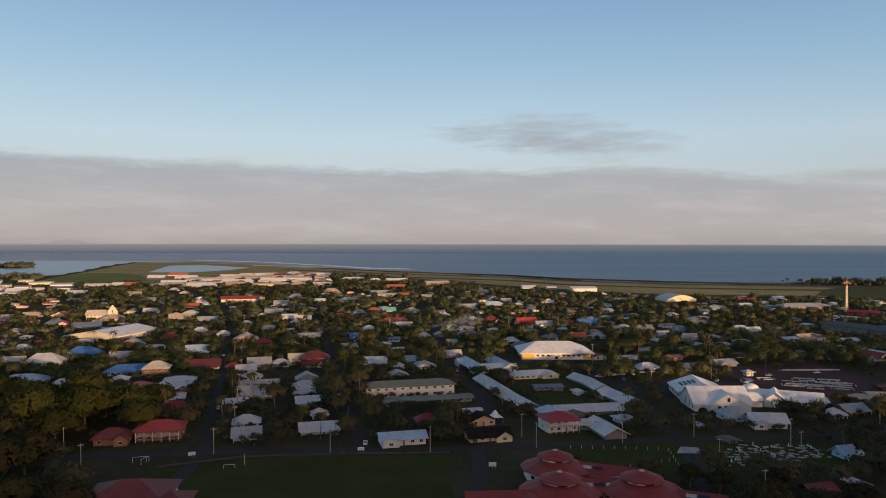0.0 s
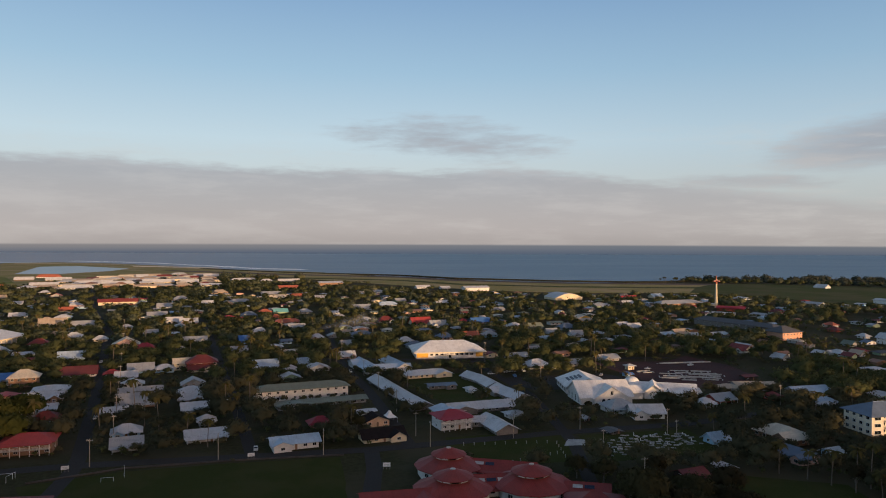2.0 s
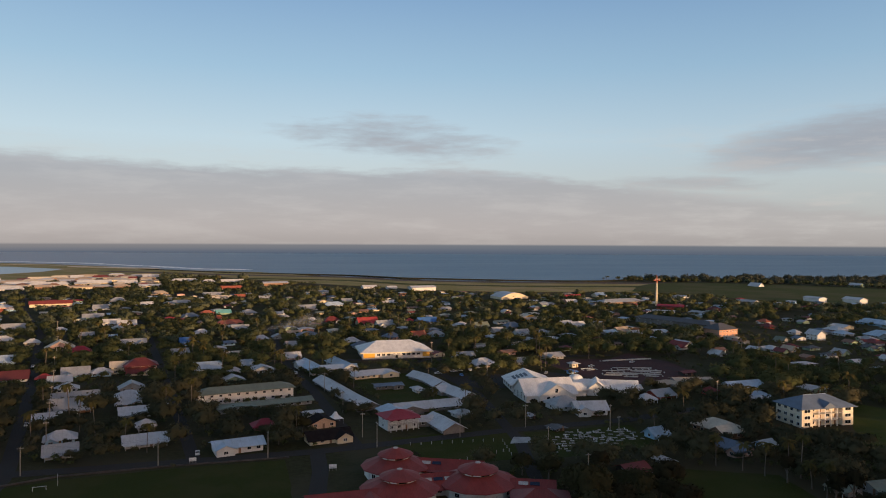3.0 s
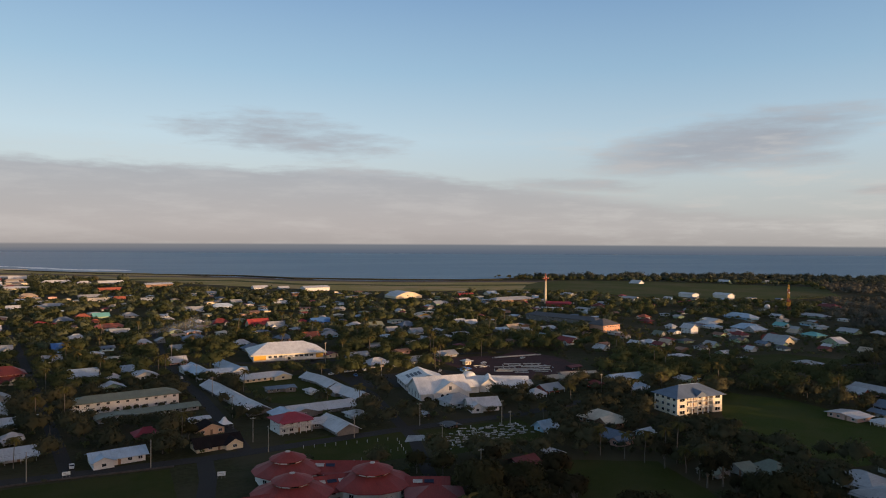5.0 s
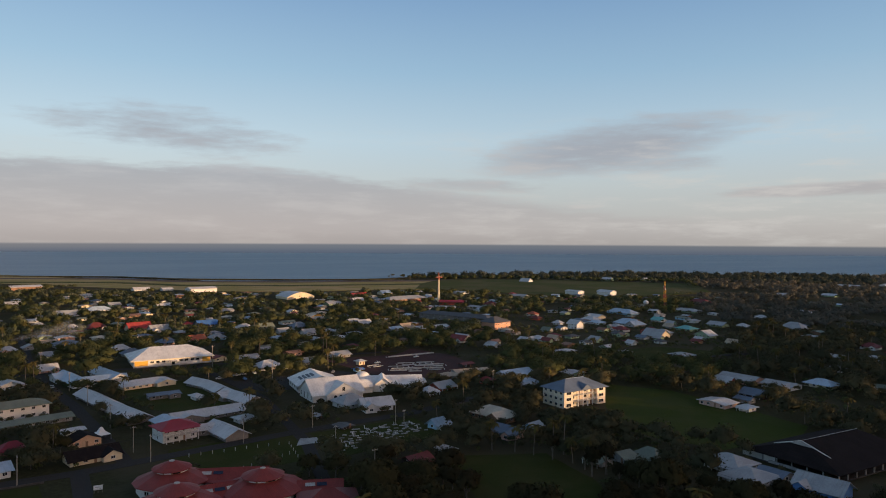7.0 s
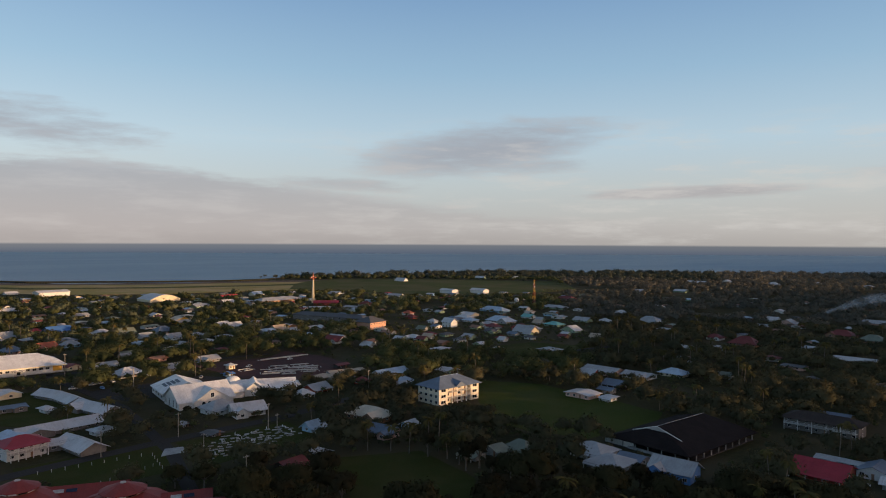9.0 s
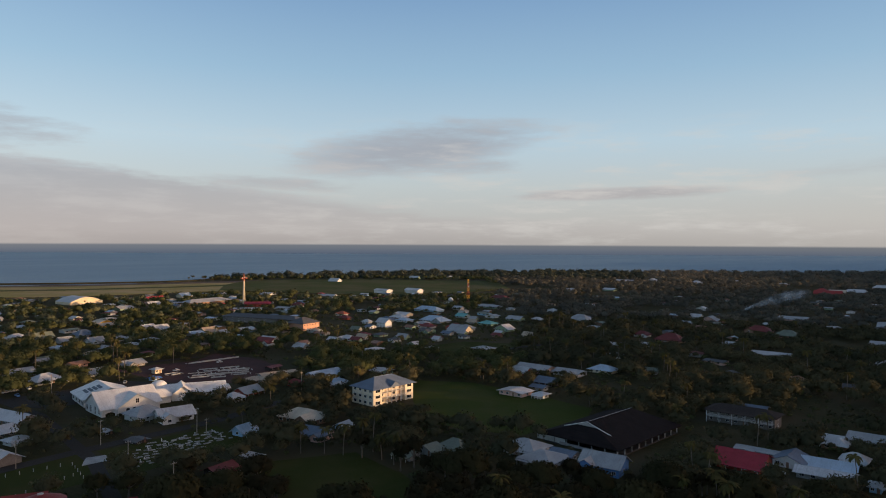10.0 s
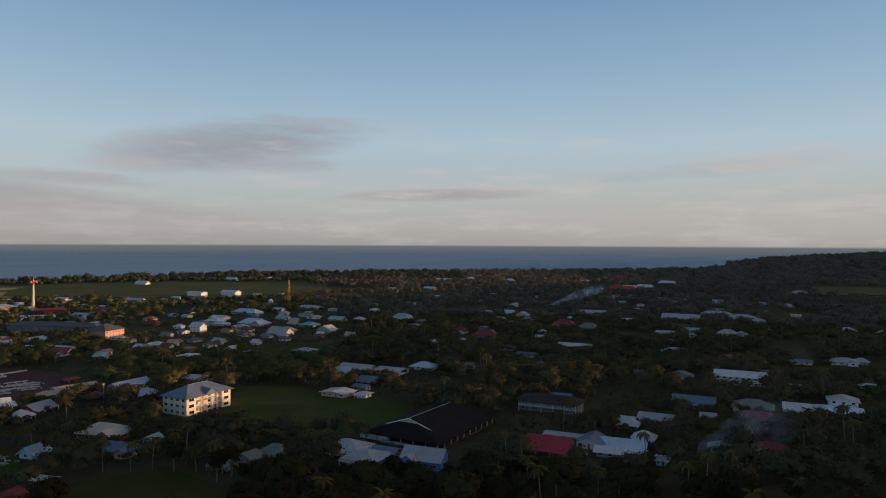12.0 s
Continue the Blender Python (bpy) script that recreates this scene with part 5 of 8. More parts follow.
house(1326.3, 60.2, 274, 24.2, 14, 2.4, 3.4, "grey", "white", "hip", 0)
house(-100.2, 477.8, 14, 9.3, 6.7, 5.2, 2.4, "cream", "cream", "gable", 1)
house(-87.5, 476.7, 14, 18.2, 13.1, 5.6, 3.9, "maroon", "pink", "hip", 1)
house(-87.3, 471.8, 14, 14.5, 10.4, 2.4, 3.6, "maroon", "cream", "gable", 1)
house(-178.5, 435.8, 14, 14.3, 10.3, 5.8, 3.7, "cream", "brown", "hip", 1)
balcony_front(house(-121.0, 300.0, 10, 18.0, 12, 5.0, 2.4, "red", "brown", "hip", 2, label="brown house with a bright red hipped roof and white veranda", category="house"), 18.0, 12, 5.0)
house(-137.7, 291.4, 14, 13.2, 9.5, 3.2, 3, "maroon", "brown", "hip", 2)
house(-154.4, 361.4, 14, 10.5, 7.5, 3.4, 2.7, "tan", "cream", "end", 2)
house(-18.8, 384, 14, 48.8, 12, 6, 2.1, "green", "white", "hip", 2)
house(-8, 365.9, 14, 46.1, 9, 2.3, 1.1, "green", "grey", "gable", 2)
house(-17.2, 292.2, 14, 18.4, 10, 3, 1.7, "paleblue", "white", "gable", 2)
house(-55, 309.4, 14, 15.9, 11.5, 2.4, 1.9, "white", "white", "gable", 2)
balcony_front(house(51.7, 313.7, 14, 14.5, 11, 5.8, 2.1, "crimson", "white", "hip", 2, label="white house with a crimson hipped roof and upper veranda", category="house"), 14.5, 11, 5.8)
# dark walls of the next eight wings: eaves' shade put into the colour
house(28.5, 400.9, -75.7, 41.1, 9, 2.4, 2.2, "white", "bare", "gable", 1)
house(38.8, 362.3, -73.5, 33.8, 9, 2.4, 2.2, "white", "bare", "gable", 1)
house(83.3, 417.4, -67.4, 16.3, 9, 2.4, 2.2, "white", "bare", "gable", 1)
house(88, 399.9, -81.6, 20.3, 9, 2.4, 2, "white", "bare", "gable", 1)
house(93.2, 369.9, -73, 28.2, 10, 2.5, 2.4, "white", "bare", "gable", 1)
house(70.9, 342.8, 10.4, 33.3, 9, 2.4, 2.2, "white", "bare", "gable", 1)
house(71.6, 307.5, -77.9, 21.7, 10, 2.5, 2.4, "white", "bare", "gable", 1)
house(64.3, 314.4, 0.3, 6.1, 7, 3, 1.4, "white", "bare", "gable", 1)
house(19.6, 462.9, -76.3, 35.3, 10, 3, 2.5, "paleblue", "white", "gable", 1)
house(39.3, 468.6, -74.7, 34.1, 10, 3, 2.5, "paleblue", "white", "gable", 1)
house(34.1, 455.7, 5, 25.8, 8, 3, 1.6, "paleblue", "white", "gable", 1)
house(139.3, 331.3, 8, 14, 11, 3.2, 3.2, "grey", "white", "hip", 2)
house(148, 319.5, -6, 15, 11, 3.2, 2.8, "white", "white", "gable", 2)
house(189.3, 273.6, -76, 20.1, 13, 3.2, 3, "cream", "brown", "hip", 2)
house(226, 135.8, -80, 14.5, 10.5, 4, 3.0, "grey", "blue", "gable", 2)
balcony_front(house(332.5, 126.0, -86, 30, 11, 6, 2, "umber", "bare", "hip", 2, label="bare plastered block with open galleries and an umber roof", category="house"), 30, 11, 6)
house(446.2, 869.5, 14, 70.2, 22, 5, 4.4, "grey", "brown", "hip", 0)
house(483.3, 802.6, -37.3, 31.4, 12, 4, 2.5, "crimson", "brick", "gable", 0)
house(389.5, 636, -70, 92, 16, 6, 2.8, "charcoal", "bare", "hip", 1, label="long bare plastered school block with a dark hipped roof", category="school")
house(446, 763, -43, 32, 9, 3, 1.0, "white", "white", "gable", 0)
house(327, 475, 14, 9, 6.5, 2.8, 1.2, "rust", "white", "gable", 1)
house(388.5, 563, 14, 23, 20, 7, 4.6, "charcoal", "terracotta", "hip", 1, label="terracotta two-storey school building with a dark hipped roof", category="school")
house(751.3, 863.7, -86, 28.5, 14, 6, 1.7, "white", "white", "gable", 0, label="long white commercial block with a low roof", category="building")
house(789.8, 831.8, -86, 28.5, 14, 6, 2.7, "white", "white", "gable", 0, label="white commercial block with a low roof", category="building")
house(234.9, 1178.4, 14, 44.6, 20, 6.5, 2.6, "white", "white", "gable", 0, label="white hangar with a low gabled roof", category="hangar")
house(-12.3, 1338.2, 14, 44.8, 20, 7, 2.4, "white", "brown", "gable", 0, label="long open hangar with a white roof", category="hangar")
house(-284.6, 975.5, 14, 47, 14, 4.6, 3.3, "brick", "cream", "gable", 0, label="long two-storey white school block with a red roof", category="school building")
house(469.3, 602, 284, 9.9, 7.1, 2.4, 2.6, "maroon", "brick", "hip", 1)
house(491.6, 558.5, -86, 15.6, 11.2, 2.4, 2.6, "slate", "white", "hip", 1)
house(501.6, 541.9, -86, 14.5, 10.4, 2.4, 2, "paleblue", "white", "hip", 1)
house(493.8, 506.1, -86, 11.6, 8.3, 2.4, 2.1, "grey", "green", "hip", 1)
house(456.8, 462.5, -86, 12.7, 9.2, 2.4, 1.7, "charcoal", "green", "gable", 1)
house(495.6, 462.9, -86, 13.2, 9.5, 2.4, 3.4, "maroon", "brick", "hip", 1)
house(497.2, 450.4, -86, 13.9, 10, 2.4, 2.8, "grey", "grey", "hip", 1)
house(542, 482.3, -86, 9.5, 6.8, 2.4, 2.3, "tan", "grey", "gable", 1)
house(395.5, 439.5, -86, 9.7, 7, 2.4, 1.1, "charcoal", "white", "hip", 1)
house(396.3, 481.8, -76, 10.1, 7.3, 2.4, 1.7, "maroon", "white", "hip", 1)
house(372.7, 462.5, 284, 7.7, 6, 2.4, 1.7, "maroon", "green", "gable", 1)
house(350, 441.5, -76, 10.9, 7.9, 2.4, 1.3, "maroon", "grey", "gable", 1)
house(428.3, 423.2, -86, 7.9, 6, 2.4, 1.8, "maroon", "green", "hip", 1)
house(355.8, 274.5, -86, 10.1, 7.3, 2.4, 2.5, "white", "brick", "gable", 1)
house(342.2, 243.6, -86, 12.6, 9.1, 2.4, 1.9, "slate", "dark", "gable", 2)
house(656.9, 424.9, -86, 20, 14.4, 2.4, 3.1, "slate", "grey", "hip", 1)
house(704.9, 498.4, 274, 9.5, 6.8, 2.4, 1.5, "white", "white", "end", 0)
house(137.4, 637.3, 14, 14.4, 10.4, 2.4, 1.7, "slate", "grey", "hip", 1)
house(153.2, 529.2, 14, 7.9, 6, 2.4, 2.1, "green", "grey", "gable", 1)
house(219.6, 649.4, 14, 15.9, 11.5, 2.4, 4.1, "slate", "grey", "hip", 1)
house(261.7, 711.2, 14, 18.7, 13.4, 2.4, 1.6, "tan", "yellow", "gable", 1)
house(247.3, 322.4, 284, 5.3, 6, 2.4, 1.5, "white", "green", "hip", 2)
house(416.2, 516.6, -76, 8.6, 6.2, 2.4, 2.2, "green", "grey", "gable", 1)
house(350, 531, -76, 8.2, 6, 2.4, 1.9, "rust", "grey", "gable", 1)
house(437.9, 521.6, 4, 8.9, 6.4, 2.4, 1.5, "slate", "white", "end", 1)
house(407.8, 472.1, 4, 10.2, 7.4, 2.4, 1.2, "charcoal", "green", "hip", 1)
house(457.9, 437.4, -86, 9.1, 6.5, 2.4, 1.3, "slate", "grey", "gable", 1)
house(463.9, 493, 274, 8.9, 6.4, 2.4, 1.5, "rust", "green", "gable", 1)
house(451.9, 412, -86, 8, 6, 2.4, 1.3, "charcoal", "white", "hip", 1)
house(479.4, 397.3, -86, 7.3, 6, 2.4, 1.4, "maroon", "brown", "gable", 1)
house(19, 297.8, 14, 17.7, 9, 2.5, 2.4, "dark", "cream", "gable", 2, label="low cream house with a dark brown gabled roof")
house(17.6, 321.8, 14, 11.2, 8.1, 2.8, 2.3, "dark", "peach", "end", 2, label="peach house with a dark gabled roof")
house(14.2, 341.5, 14, 8.0, 4.5, 2.2, 0.4, "white", "white", "gable", 1, label="small carport with a flat white roof", category="carport")
house(181.3, 417.9, 8, 5.0, 3.6, 1.7, 0.4, "blue", "skyblue", "gable", 1, label="small blue site cabin beside a church yard", category="cabin")

# ---- the larger buildings ----
def walls_box(w, d, h, z0=-0.3, t=0.25):
    s = Shape()
    s.box(-w / 2, w / 2, -d / 2, -d / 2 + t, z0, h).box(-w / 2, w / 2, d / 2 - t, d / 2, z0, h)
    s.box(-w / 2, -w / 2 + t, -d / 2 + t, d / 2 - t, z0, h).box(w / 2 - t, w / 2, -d / 2 + t, d / 2 - t, z0, h)
    return s


def claim(x, y, r, half, depth, low=0.6):
    AVOID.append((x, y, 0.0, r * 0.85, r * 0.85))
    SIGHT_LINES.append((x, y, half, low, r * 0.75))


def sports_hall(x, y, rot):
    e = thing("sports_hall", x, y, rot, "large white hall with a hipped white roof and yellow end panels", "hall")
    w, d, h = 49.0, 32.0, 4.9
    walls_box(w, d, h).done("wall", WALL["white"], e)
    r = 12.5
    a, b = w / 2 + 2.2, d / 2 + 2.2
    z0, z1, t = h - 0.1, h + 6.2, 0.25
    p = [(-a, -b, z0), (a, -b, z0), (a, b, z0), (-a, b, z0), (-r, 0, z1), (r, 0, z1)]
    vs = p + [(q[0], q[1], q[2] - t) for q in p]
    fs = [(0, 1, 5, 4), (1, 2, 5), (2, 3, 4, 5), (3, 0, 4), (0, 6, 7, 1), (1, 7, 8, 2), (2, 8, 9, 3), (3, 9, 6, 0), (6, 9, 8, 7)]
    obj("roof", vs, fs, ROOF["bright"], e)
    Shape().box(-a, a, -b - 0.06, -b, z0 - 0.55, z0 + 0.05).done("fascia", WALL["cream"], e, "cream fascia board")
    Shape().box(-a - 0.06, -a, -b, b, z0 - 0.55, z0 + 0.05).done("fascia", WALL["cream"], e)
    Shape().box(a, a + 0.06, -b, b, z0 - 0.55, z0 + 0.05).done("fascia", WALL["cream"], e)
    for x0, x1 in ((-w / 2 + 0.4, -w / 2 + 8.6), (w / 2 - 5.6, w / 2 - 0.4)):
        Shape().box(x0, x1, -d / 2 - 0.08, -d / 2, 0.9, h - 0.5).done("panel", WALL["yellow"], e, "ochre yellow wall panel")
    for i in range(9):
        window(e, pose(-w / 2 + 11.2 + i * 3.65, -d / 2 - 0.03, 2.9), 2.1, 1.3)
    Shape().box(-3.5, 3.5, -d / 2 - 3.5, -d / 2 - 0.3, 3.1, 3.35).done("porch", ROOF["bright"], e)
    for px_ in (-3.2, 3.2):
        Shape().tube([(px_, -d / 2 - 3.2, -0.2), (px_, -d / 2 - 3.2, 3.1)], [0.12, 0.12], 8).done("post", TRIM, e)
    door(e, pose(0, -d / 2 - 0.03, 0), 2.0, 2.4, GLASS)
    Shape().box(-w / 2 - 0.5, w / 2 + 0.5, -d / 2 - 1.4, -d / 2, -0.3, 0.45).done("plinth", CONCRETE, e)
    claim(x, y, 38, 34, 60)


sports_hall(81, 514, 0.5)


def apartment(x, y, rot):
    e = thing("apartment_block", x, y, rot, "three-storey cream apartment block with a blue hipped roof and balconies", "apartment building")
    w, d, h = 28.4, 16.5, 9.0
    t = 0.25
    for x0, x1, y0, y1 in ((-w / 2, w / 2, d / 2 - t, d / 2), (-w / 2, -w / 2 + t, -d / 2, d / 2 - t), (w / 2 - t, w / 2, -d / 2, d / 2 - t), (-w / 2 + t, -w / 2 + 6.0, -d / 2, -d / 2 + t),
                           (w / 2 - 6.0, w / 2 - t, -d / 2, -d / 2 + t), (-w / 2 + 6.0 - t, -w / 2 + 6.0, -d / 2 + t, -d / 2 + 2.4), (w / 2 - 6.0, w / 2 - 6.0 + t, -d / 2 + t, -d / 2 + 2.4),
                           (-w / 2 + 6.0, w / 2 - 6.0, -d / 2 + 2.4, -d / 2 + 2.4 + t)):
        Shape().box(x0, x1, y0, y1, -0.3, h).done("wall", WALL["ivory"], e)
    vs, fs = hip_roof(w, d, h, 4.2, 1.3, 0.22)
    obj("roof", vs, fs, ROOF["slate"], e)
    ridge_cap(w, h, 4.2, ROOF["paleblue"], e, w / 2 - d / 2 * 0.95)
    Shape().face_set([(-3.2, -d / 2 - 1.35, h + 0.1), (3.2, -d / 2 - 1.35, h + 0.1), (0, -d / 2 - 1.35, h + 2.2), (0, -2.5, h + 2.95), (-3.2, -d / 2 - 1.35, h - 0.12), (3.2, -d / 2 - 1.35, h - 0.12)],
                     [(0, 1, 2), (0, 2, 3), (1, 3, 2), (4, 5, 1, 0)]).done("gablet", ROOF["slate"], e)
    for fl in range(3):
        z = 3.0 * fl
        if fl:
            Shape().box(-w / 2 + 6.0, w / 2 - 6.0, -d / 2 - 0.4, -d / 2 + 2.4, z - 0.15, z + 0.05).done("balcony", CONCRETE, e)
            rail = Shape().box(-w / 2 + 6.0, w / 2 - 6.0, -d / 2 - 0.4, -d / 2 - 0.34, z + 0.95, z + 1.03)
            for i in range(32):
                bx = -w / 2 + 6.1 + i * (w - 12.2) / 31
                rail.box(bx - 0.02, bx + 0.02, -d / 2 - 0.39, -d / 2 - 0.35, z + 0.05, z + 0.95)
            rail.done("railing", TRIM, e)
        for xc in (-w / 2 + 3.0, w / 2 - 3.0):
            window(e, pose(xc, -d / 2 - 0.02, z + 1.6), 3.0, 1.4)
        for i in range(4):
            xc = -w / 2 + 8.0 + i * (w - 16) / 3
            if i % 2:
                door(e, pose(xc, -d / 2 + 2.38, z + 0.05))
            else:
                window(e, pose(xc, -d / 2 + 2.38, z + 1.6), 1.8, 1.3)
        for k in range(4):
            window(e, pose(-w / 2 - 0.02, -d / 2 + 2.2 + k * 4.0, z + 1.6, 0, 0, -90), 1.7, 1.3)
            window(e, pose(w / 2 + 0.02, -d / 2 + 2.2 + k * 4.0, z + 1.6, 0, 0, 90), 1.7, 1.3)
    for px_ in (-w / 2 + 9.2, -1.6, 1.6, w / 2 - 9.2):
        Shape().box(px_ - 0.16, px_ + 0.16, -d / 2 - 0.36, -d / 2 - 0.06, -0.2, h).done("column", TRIM, e)
    claim(x, y, 18, 18, 46)


apartment(244.4, 280.8, 1.5)


def octagon(r, z, n=8, off=0.3927):
    return [(r * math.cos(off + 2 * math.pi * i / n), r * math.sin(off + 2 * math.pi * i / n), z) for i in range(n)]


def octagonal_hall(x, y, rot, R, z_eave=3.4):
    """A round hall: wide skirt roof, a ring of clerestory windows, a cone on top."""
    e = thing("octagonal_hall", x, y, rot, "eight-sided hall with a red metal roof and a raised glazed lantern", "hall", "red-roofed eight-sided halls")
    n, r1, z1 = 12, R * 0.44, 6.4
    off = math.pi / n
    ring = lambda r, z: octagon(r, z, n, off)
    loop = [(i, (i + 1) % n) for i in range(n)]
    wl = ring(R - 1.4, z_eave + 0.2) + ring(R - 1.4, -0.3)
    obj("wall", wl, [(a + n, b + n, b, a) for a, b in loop], WALL["white"], e)
    vs = ring(R, z_eave) + ring(r1, z1) + ring(R, z_eave - 0.2) + ring(r1, z1 - 0.2)
    obj("skirt_roof", vs, [(a, b, b + n, a + n) for a, b in loop] + [(a, a + 2 * n, b + 2 * n, b) for a, b in loop] + [(a + 2 * n, a + 3 * n, b + 3 * n, b + 2 * n) for a, b in loop], ROOF["brick"], e)
    lan = ring(r1 - 0.15, z1 - 0.3) + ring(r1 - 0.15, z1 + 1.0)
    obj("lantern_wall", lan, [(a, b, b + n, a + n) for a, b in loop], WALL["brown"], e)
    for i in range(n):
        a = 2 * math.pi * i / n + 0.0
        q = (r1 - 0.15) * math.cos(math.pi / n)
        w_ = 2 * (r1 - 0.15) * math.sin(math.pi / n) * 0.82
        g_ = Shape().box(-w_ / 2, w_ / 2, -0.07, 0.02, -0.36, 0.36).done("clerestory_window", TRIM if i % 3 else GLASS, e)
        g_.matrix_local = Matrix.Rotation(a, 4, "Z") @ Matrix.Translation((q, 0, z1 + 0.42)) @ Matrix.Rotation(math.pi / 2, 4, "Z")
    top = ring(r1 + 1.0, z1 + 0.95) + ring(1.3, z1 + 3.0) + ring(r1 + 1.0, z1 + 0.78) + ring(1.3, z1 + 2.8)
    obj("upper_roof", top, [(a, b, b + n, a + n) for a, b in loop] + [(a, a + 2 * n, b + 2 * n, b) for a, b in loop] + [(a + 2 * n, a + 3 * n, b + 3 * n, b + 2 * n) for a, b in loop] + [tuple(range(n, 2 * n))],
        ROOF["brick"], e)
    Shape().tube([(0, 0, z1 + 2.9), (0, 0, z1 + 3.25)], [0.9, 0.9], 12).done("roof_vent", CONCRETE, e, "pale round roof vent")
    for i in (1, 4, 7, 10):
        a = 2 * math.pi * i / n
        wn = window(e, Matrix.Rotation(a, 4, "Z") @ Matrix.Translation(((R - 1.4) * math.cos(math.pi / n) + 0.03, 0, 1.7)) @ Matrix.Rotation(math.pi / 2, 4, "Z"), 1.8, 1.3)
    claim(x, y, R + 2, R, 30)
    return e


octagonal_hall(40.3, 249.8, 6, 12.6)
octagonal_hall(37.9, 226.0, 0, 13.4)
octagonal_hall(64.9, 227.2, 10, 13.8)
house(80.0, 207.5, -16, 17, 14, 3.2, 3.2, "brick", "white", "hip", 2, label="low white annexe with a red hipped roof", category="hall wing")


def hall_wing(x, y, rot, w, d, h, rise, panels=0, roof="brick"):
    e = house(x, y, rot, w, d, h, rise, roof, "white", "gable", 2, label="low white wing with a red gabled roof between eight-sided halls", category="hall wing")
    for i in range(panels):
        sl = math.atan2(rise, d / 2)
        g_ = Shape().box(-1.6, 1.6, -0.8, 0.8, 0.05, 0.13).done("skylight", SOLAR if i % 2 else CONCRETE, e)
        g_.matrix_local = Matrix.Translation((-w / 4 + i * 3.8, -d / 4, h + rise * 0.5 + 0.08)) @ Matrix.Rotation(sl, 4, "X")
    return e


hall_wing(58, 246.5, -22, 26, 10, 3.3, 2.0, 2)
hall_wing(53, 231, 0, 22, 12, 3.3, 2.4, 3)
hall_wing(20, 221, 4, 24, 11, 3.2, 2.0)
hall_wing(82, 220, -20, 13, 9, 3.2, 1.8, 2)


def turned(shape, m):
    shape.v = [tuple(m @ Vector(q)) for q in shape.v]
    return shape


def gable_ends(s, w, d, h, rise, t=0.25):
    """The two triangular wall tops under a ridge along x."""
    for sx in (-1, 1):
        x0, x1 = sorted((sx * w / 2, sx * (w / 2 - t)))
        s.face_set([(x0, -d / 2, h), (x0, d / 2, h), (x0, 0, h + rise - 0.3), (x1, -d / 2, h), (x1, d / 2, h), (x1, 0, h + rise - 0.3)],
                   [(0, 2, 1), (3, 4, 5), (0, 3, 5, 2), (1, 2, 5, 4)])
    return s


def church(x, y, rot):
    """Church hall with a wide porch gable, a hall with solar panels behind, a domed drum and a rambling low wing."""
    e = thing("church", x, y, rot, "white church with steep white roof, wide porch gable and domed drum", "church")
    w, d, h, rise = 28.0, 21.0, 4.2, 6.4
    vs, fs = gable_roof(w, d, h, rise, 1.0, 0.25)
    obj("roof", vs, fs, ROOF["bright"], e)
    gable_ends(walls_box(w, d, h), w, d, h, rise).done("wall", WALL["white"], e)
    ridge_cap(w, h, rise, ROOF["bright"], e)
    # porch gable
    pw, ph, pr, px0, yf = 18.5, 3.8, 5.6, 2.2, -d / 2 - 1.6
    length = 14.0
    vs, fs = gable_roof(length, pw, ph, pr, 0.9, 0.22)
    m = Matrix.Translation((px0, yf + length / 2 + 0.3, 0)) @ Matrix.Rotation(math.pi / 2, 4, "Z")
    obj("porch_roof", [m @ Vector(q) for q in vs], fs, ROOF["bright"], e)
    f = Shape()
    outline = ((-pw / 2, -0.3), (pw / 2, -0.3), (pw / 2, ph), (0, ph + pr - 0.3), (-pw / 2, ph))
    f.face_set([(px0 + a, yf, b) for a, b in outline] + [(px0 + a, yf + 0.25, b) for a, b in outline], [(0, 1, 2, 3, 4), (9, 8, 7, 6, 5), (0, 4, 9, 5), (1, 6, 7, 2)])
    f.box(px0 - pw / 2, px0 - pw / 2 + 0.25, yf + 0.25, -d / 2, -0.3, ph).box(px0 + pw / 2 - 0.25, px0 + pw / 2, yf + 0.25, -d / 2, -0.3, ph)
    f.done("porch_wall", WALL["white"], e)
    window(e, pose(px0, yf - 0.03, 6.0), 1.5, 2.1)
    for i in range(4):
        arch = Shape()
        n = 10
        pts = [(-0.9, 0, 0), (0.9, 0, 0)] + [(0.9 * math.cos(math.pi * k / n), 0, 2.2 + 0.9 * math.sin(math.pi * k / n)) for k in range(n + 1)]
        k2 = len(pts)
        arch.face_set([(a, -0.05, b) for a, _, b in pts] + [(a, 0.02, b) for a, _, b in pts], [tuple(range(k2))] + [(j, j + k2, (j + 1) % k2 + k2, (j + 1) % k2) for j in range(k2)])
        ob = arch.done("arched_door", GLASS, e)
        ob.matrix_local = pose(px0 - 4.5 + i * 3.0, yf - 0.02, 0)
    for k, hh in ((-7.5, 2.6), (-2.5, 3.4), (3.0, 3.4), (8.0, 2.6)):
        window(e, pose(-w / 2 - 0.03, k, 2.3, 0, 0, -90), 1.2, hh)
    # domed drum
    cx, cy = 24.5, 14.5
    Shape().tube([(cx, cy, -0.3), (cx, cy, 6.3)], [3.9, 3.9], 24).done("drum", WALL["white"], e)
    turn = (0.0, 0.3, 0.6, 0.9, 1.15, 1.35, 1.5)
    Shape().tube([(cx, cy, 6.3 + 2.7 * math.sin(q)) for q in turn], [4.2 * math.cos(q) for q in turn], 24).done("drum_roof", ROOF["bright"], e, "domed white roof", True)
    # hall with solar panels, its ridge running back from the church
    hw, hd, hh, hr = 25.0, 25.0, 4.3, 4.4
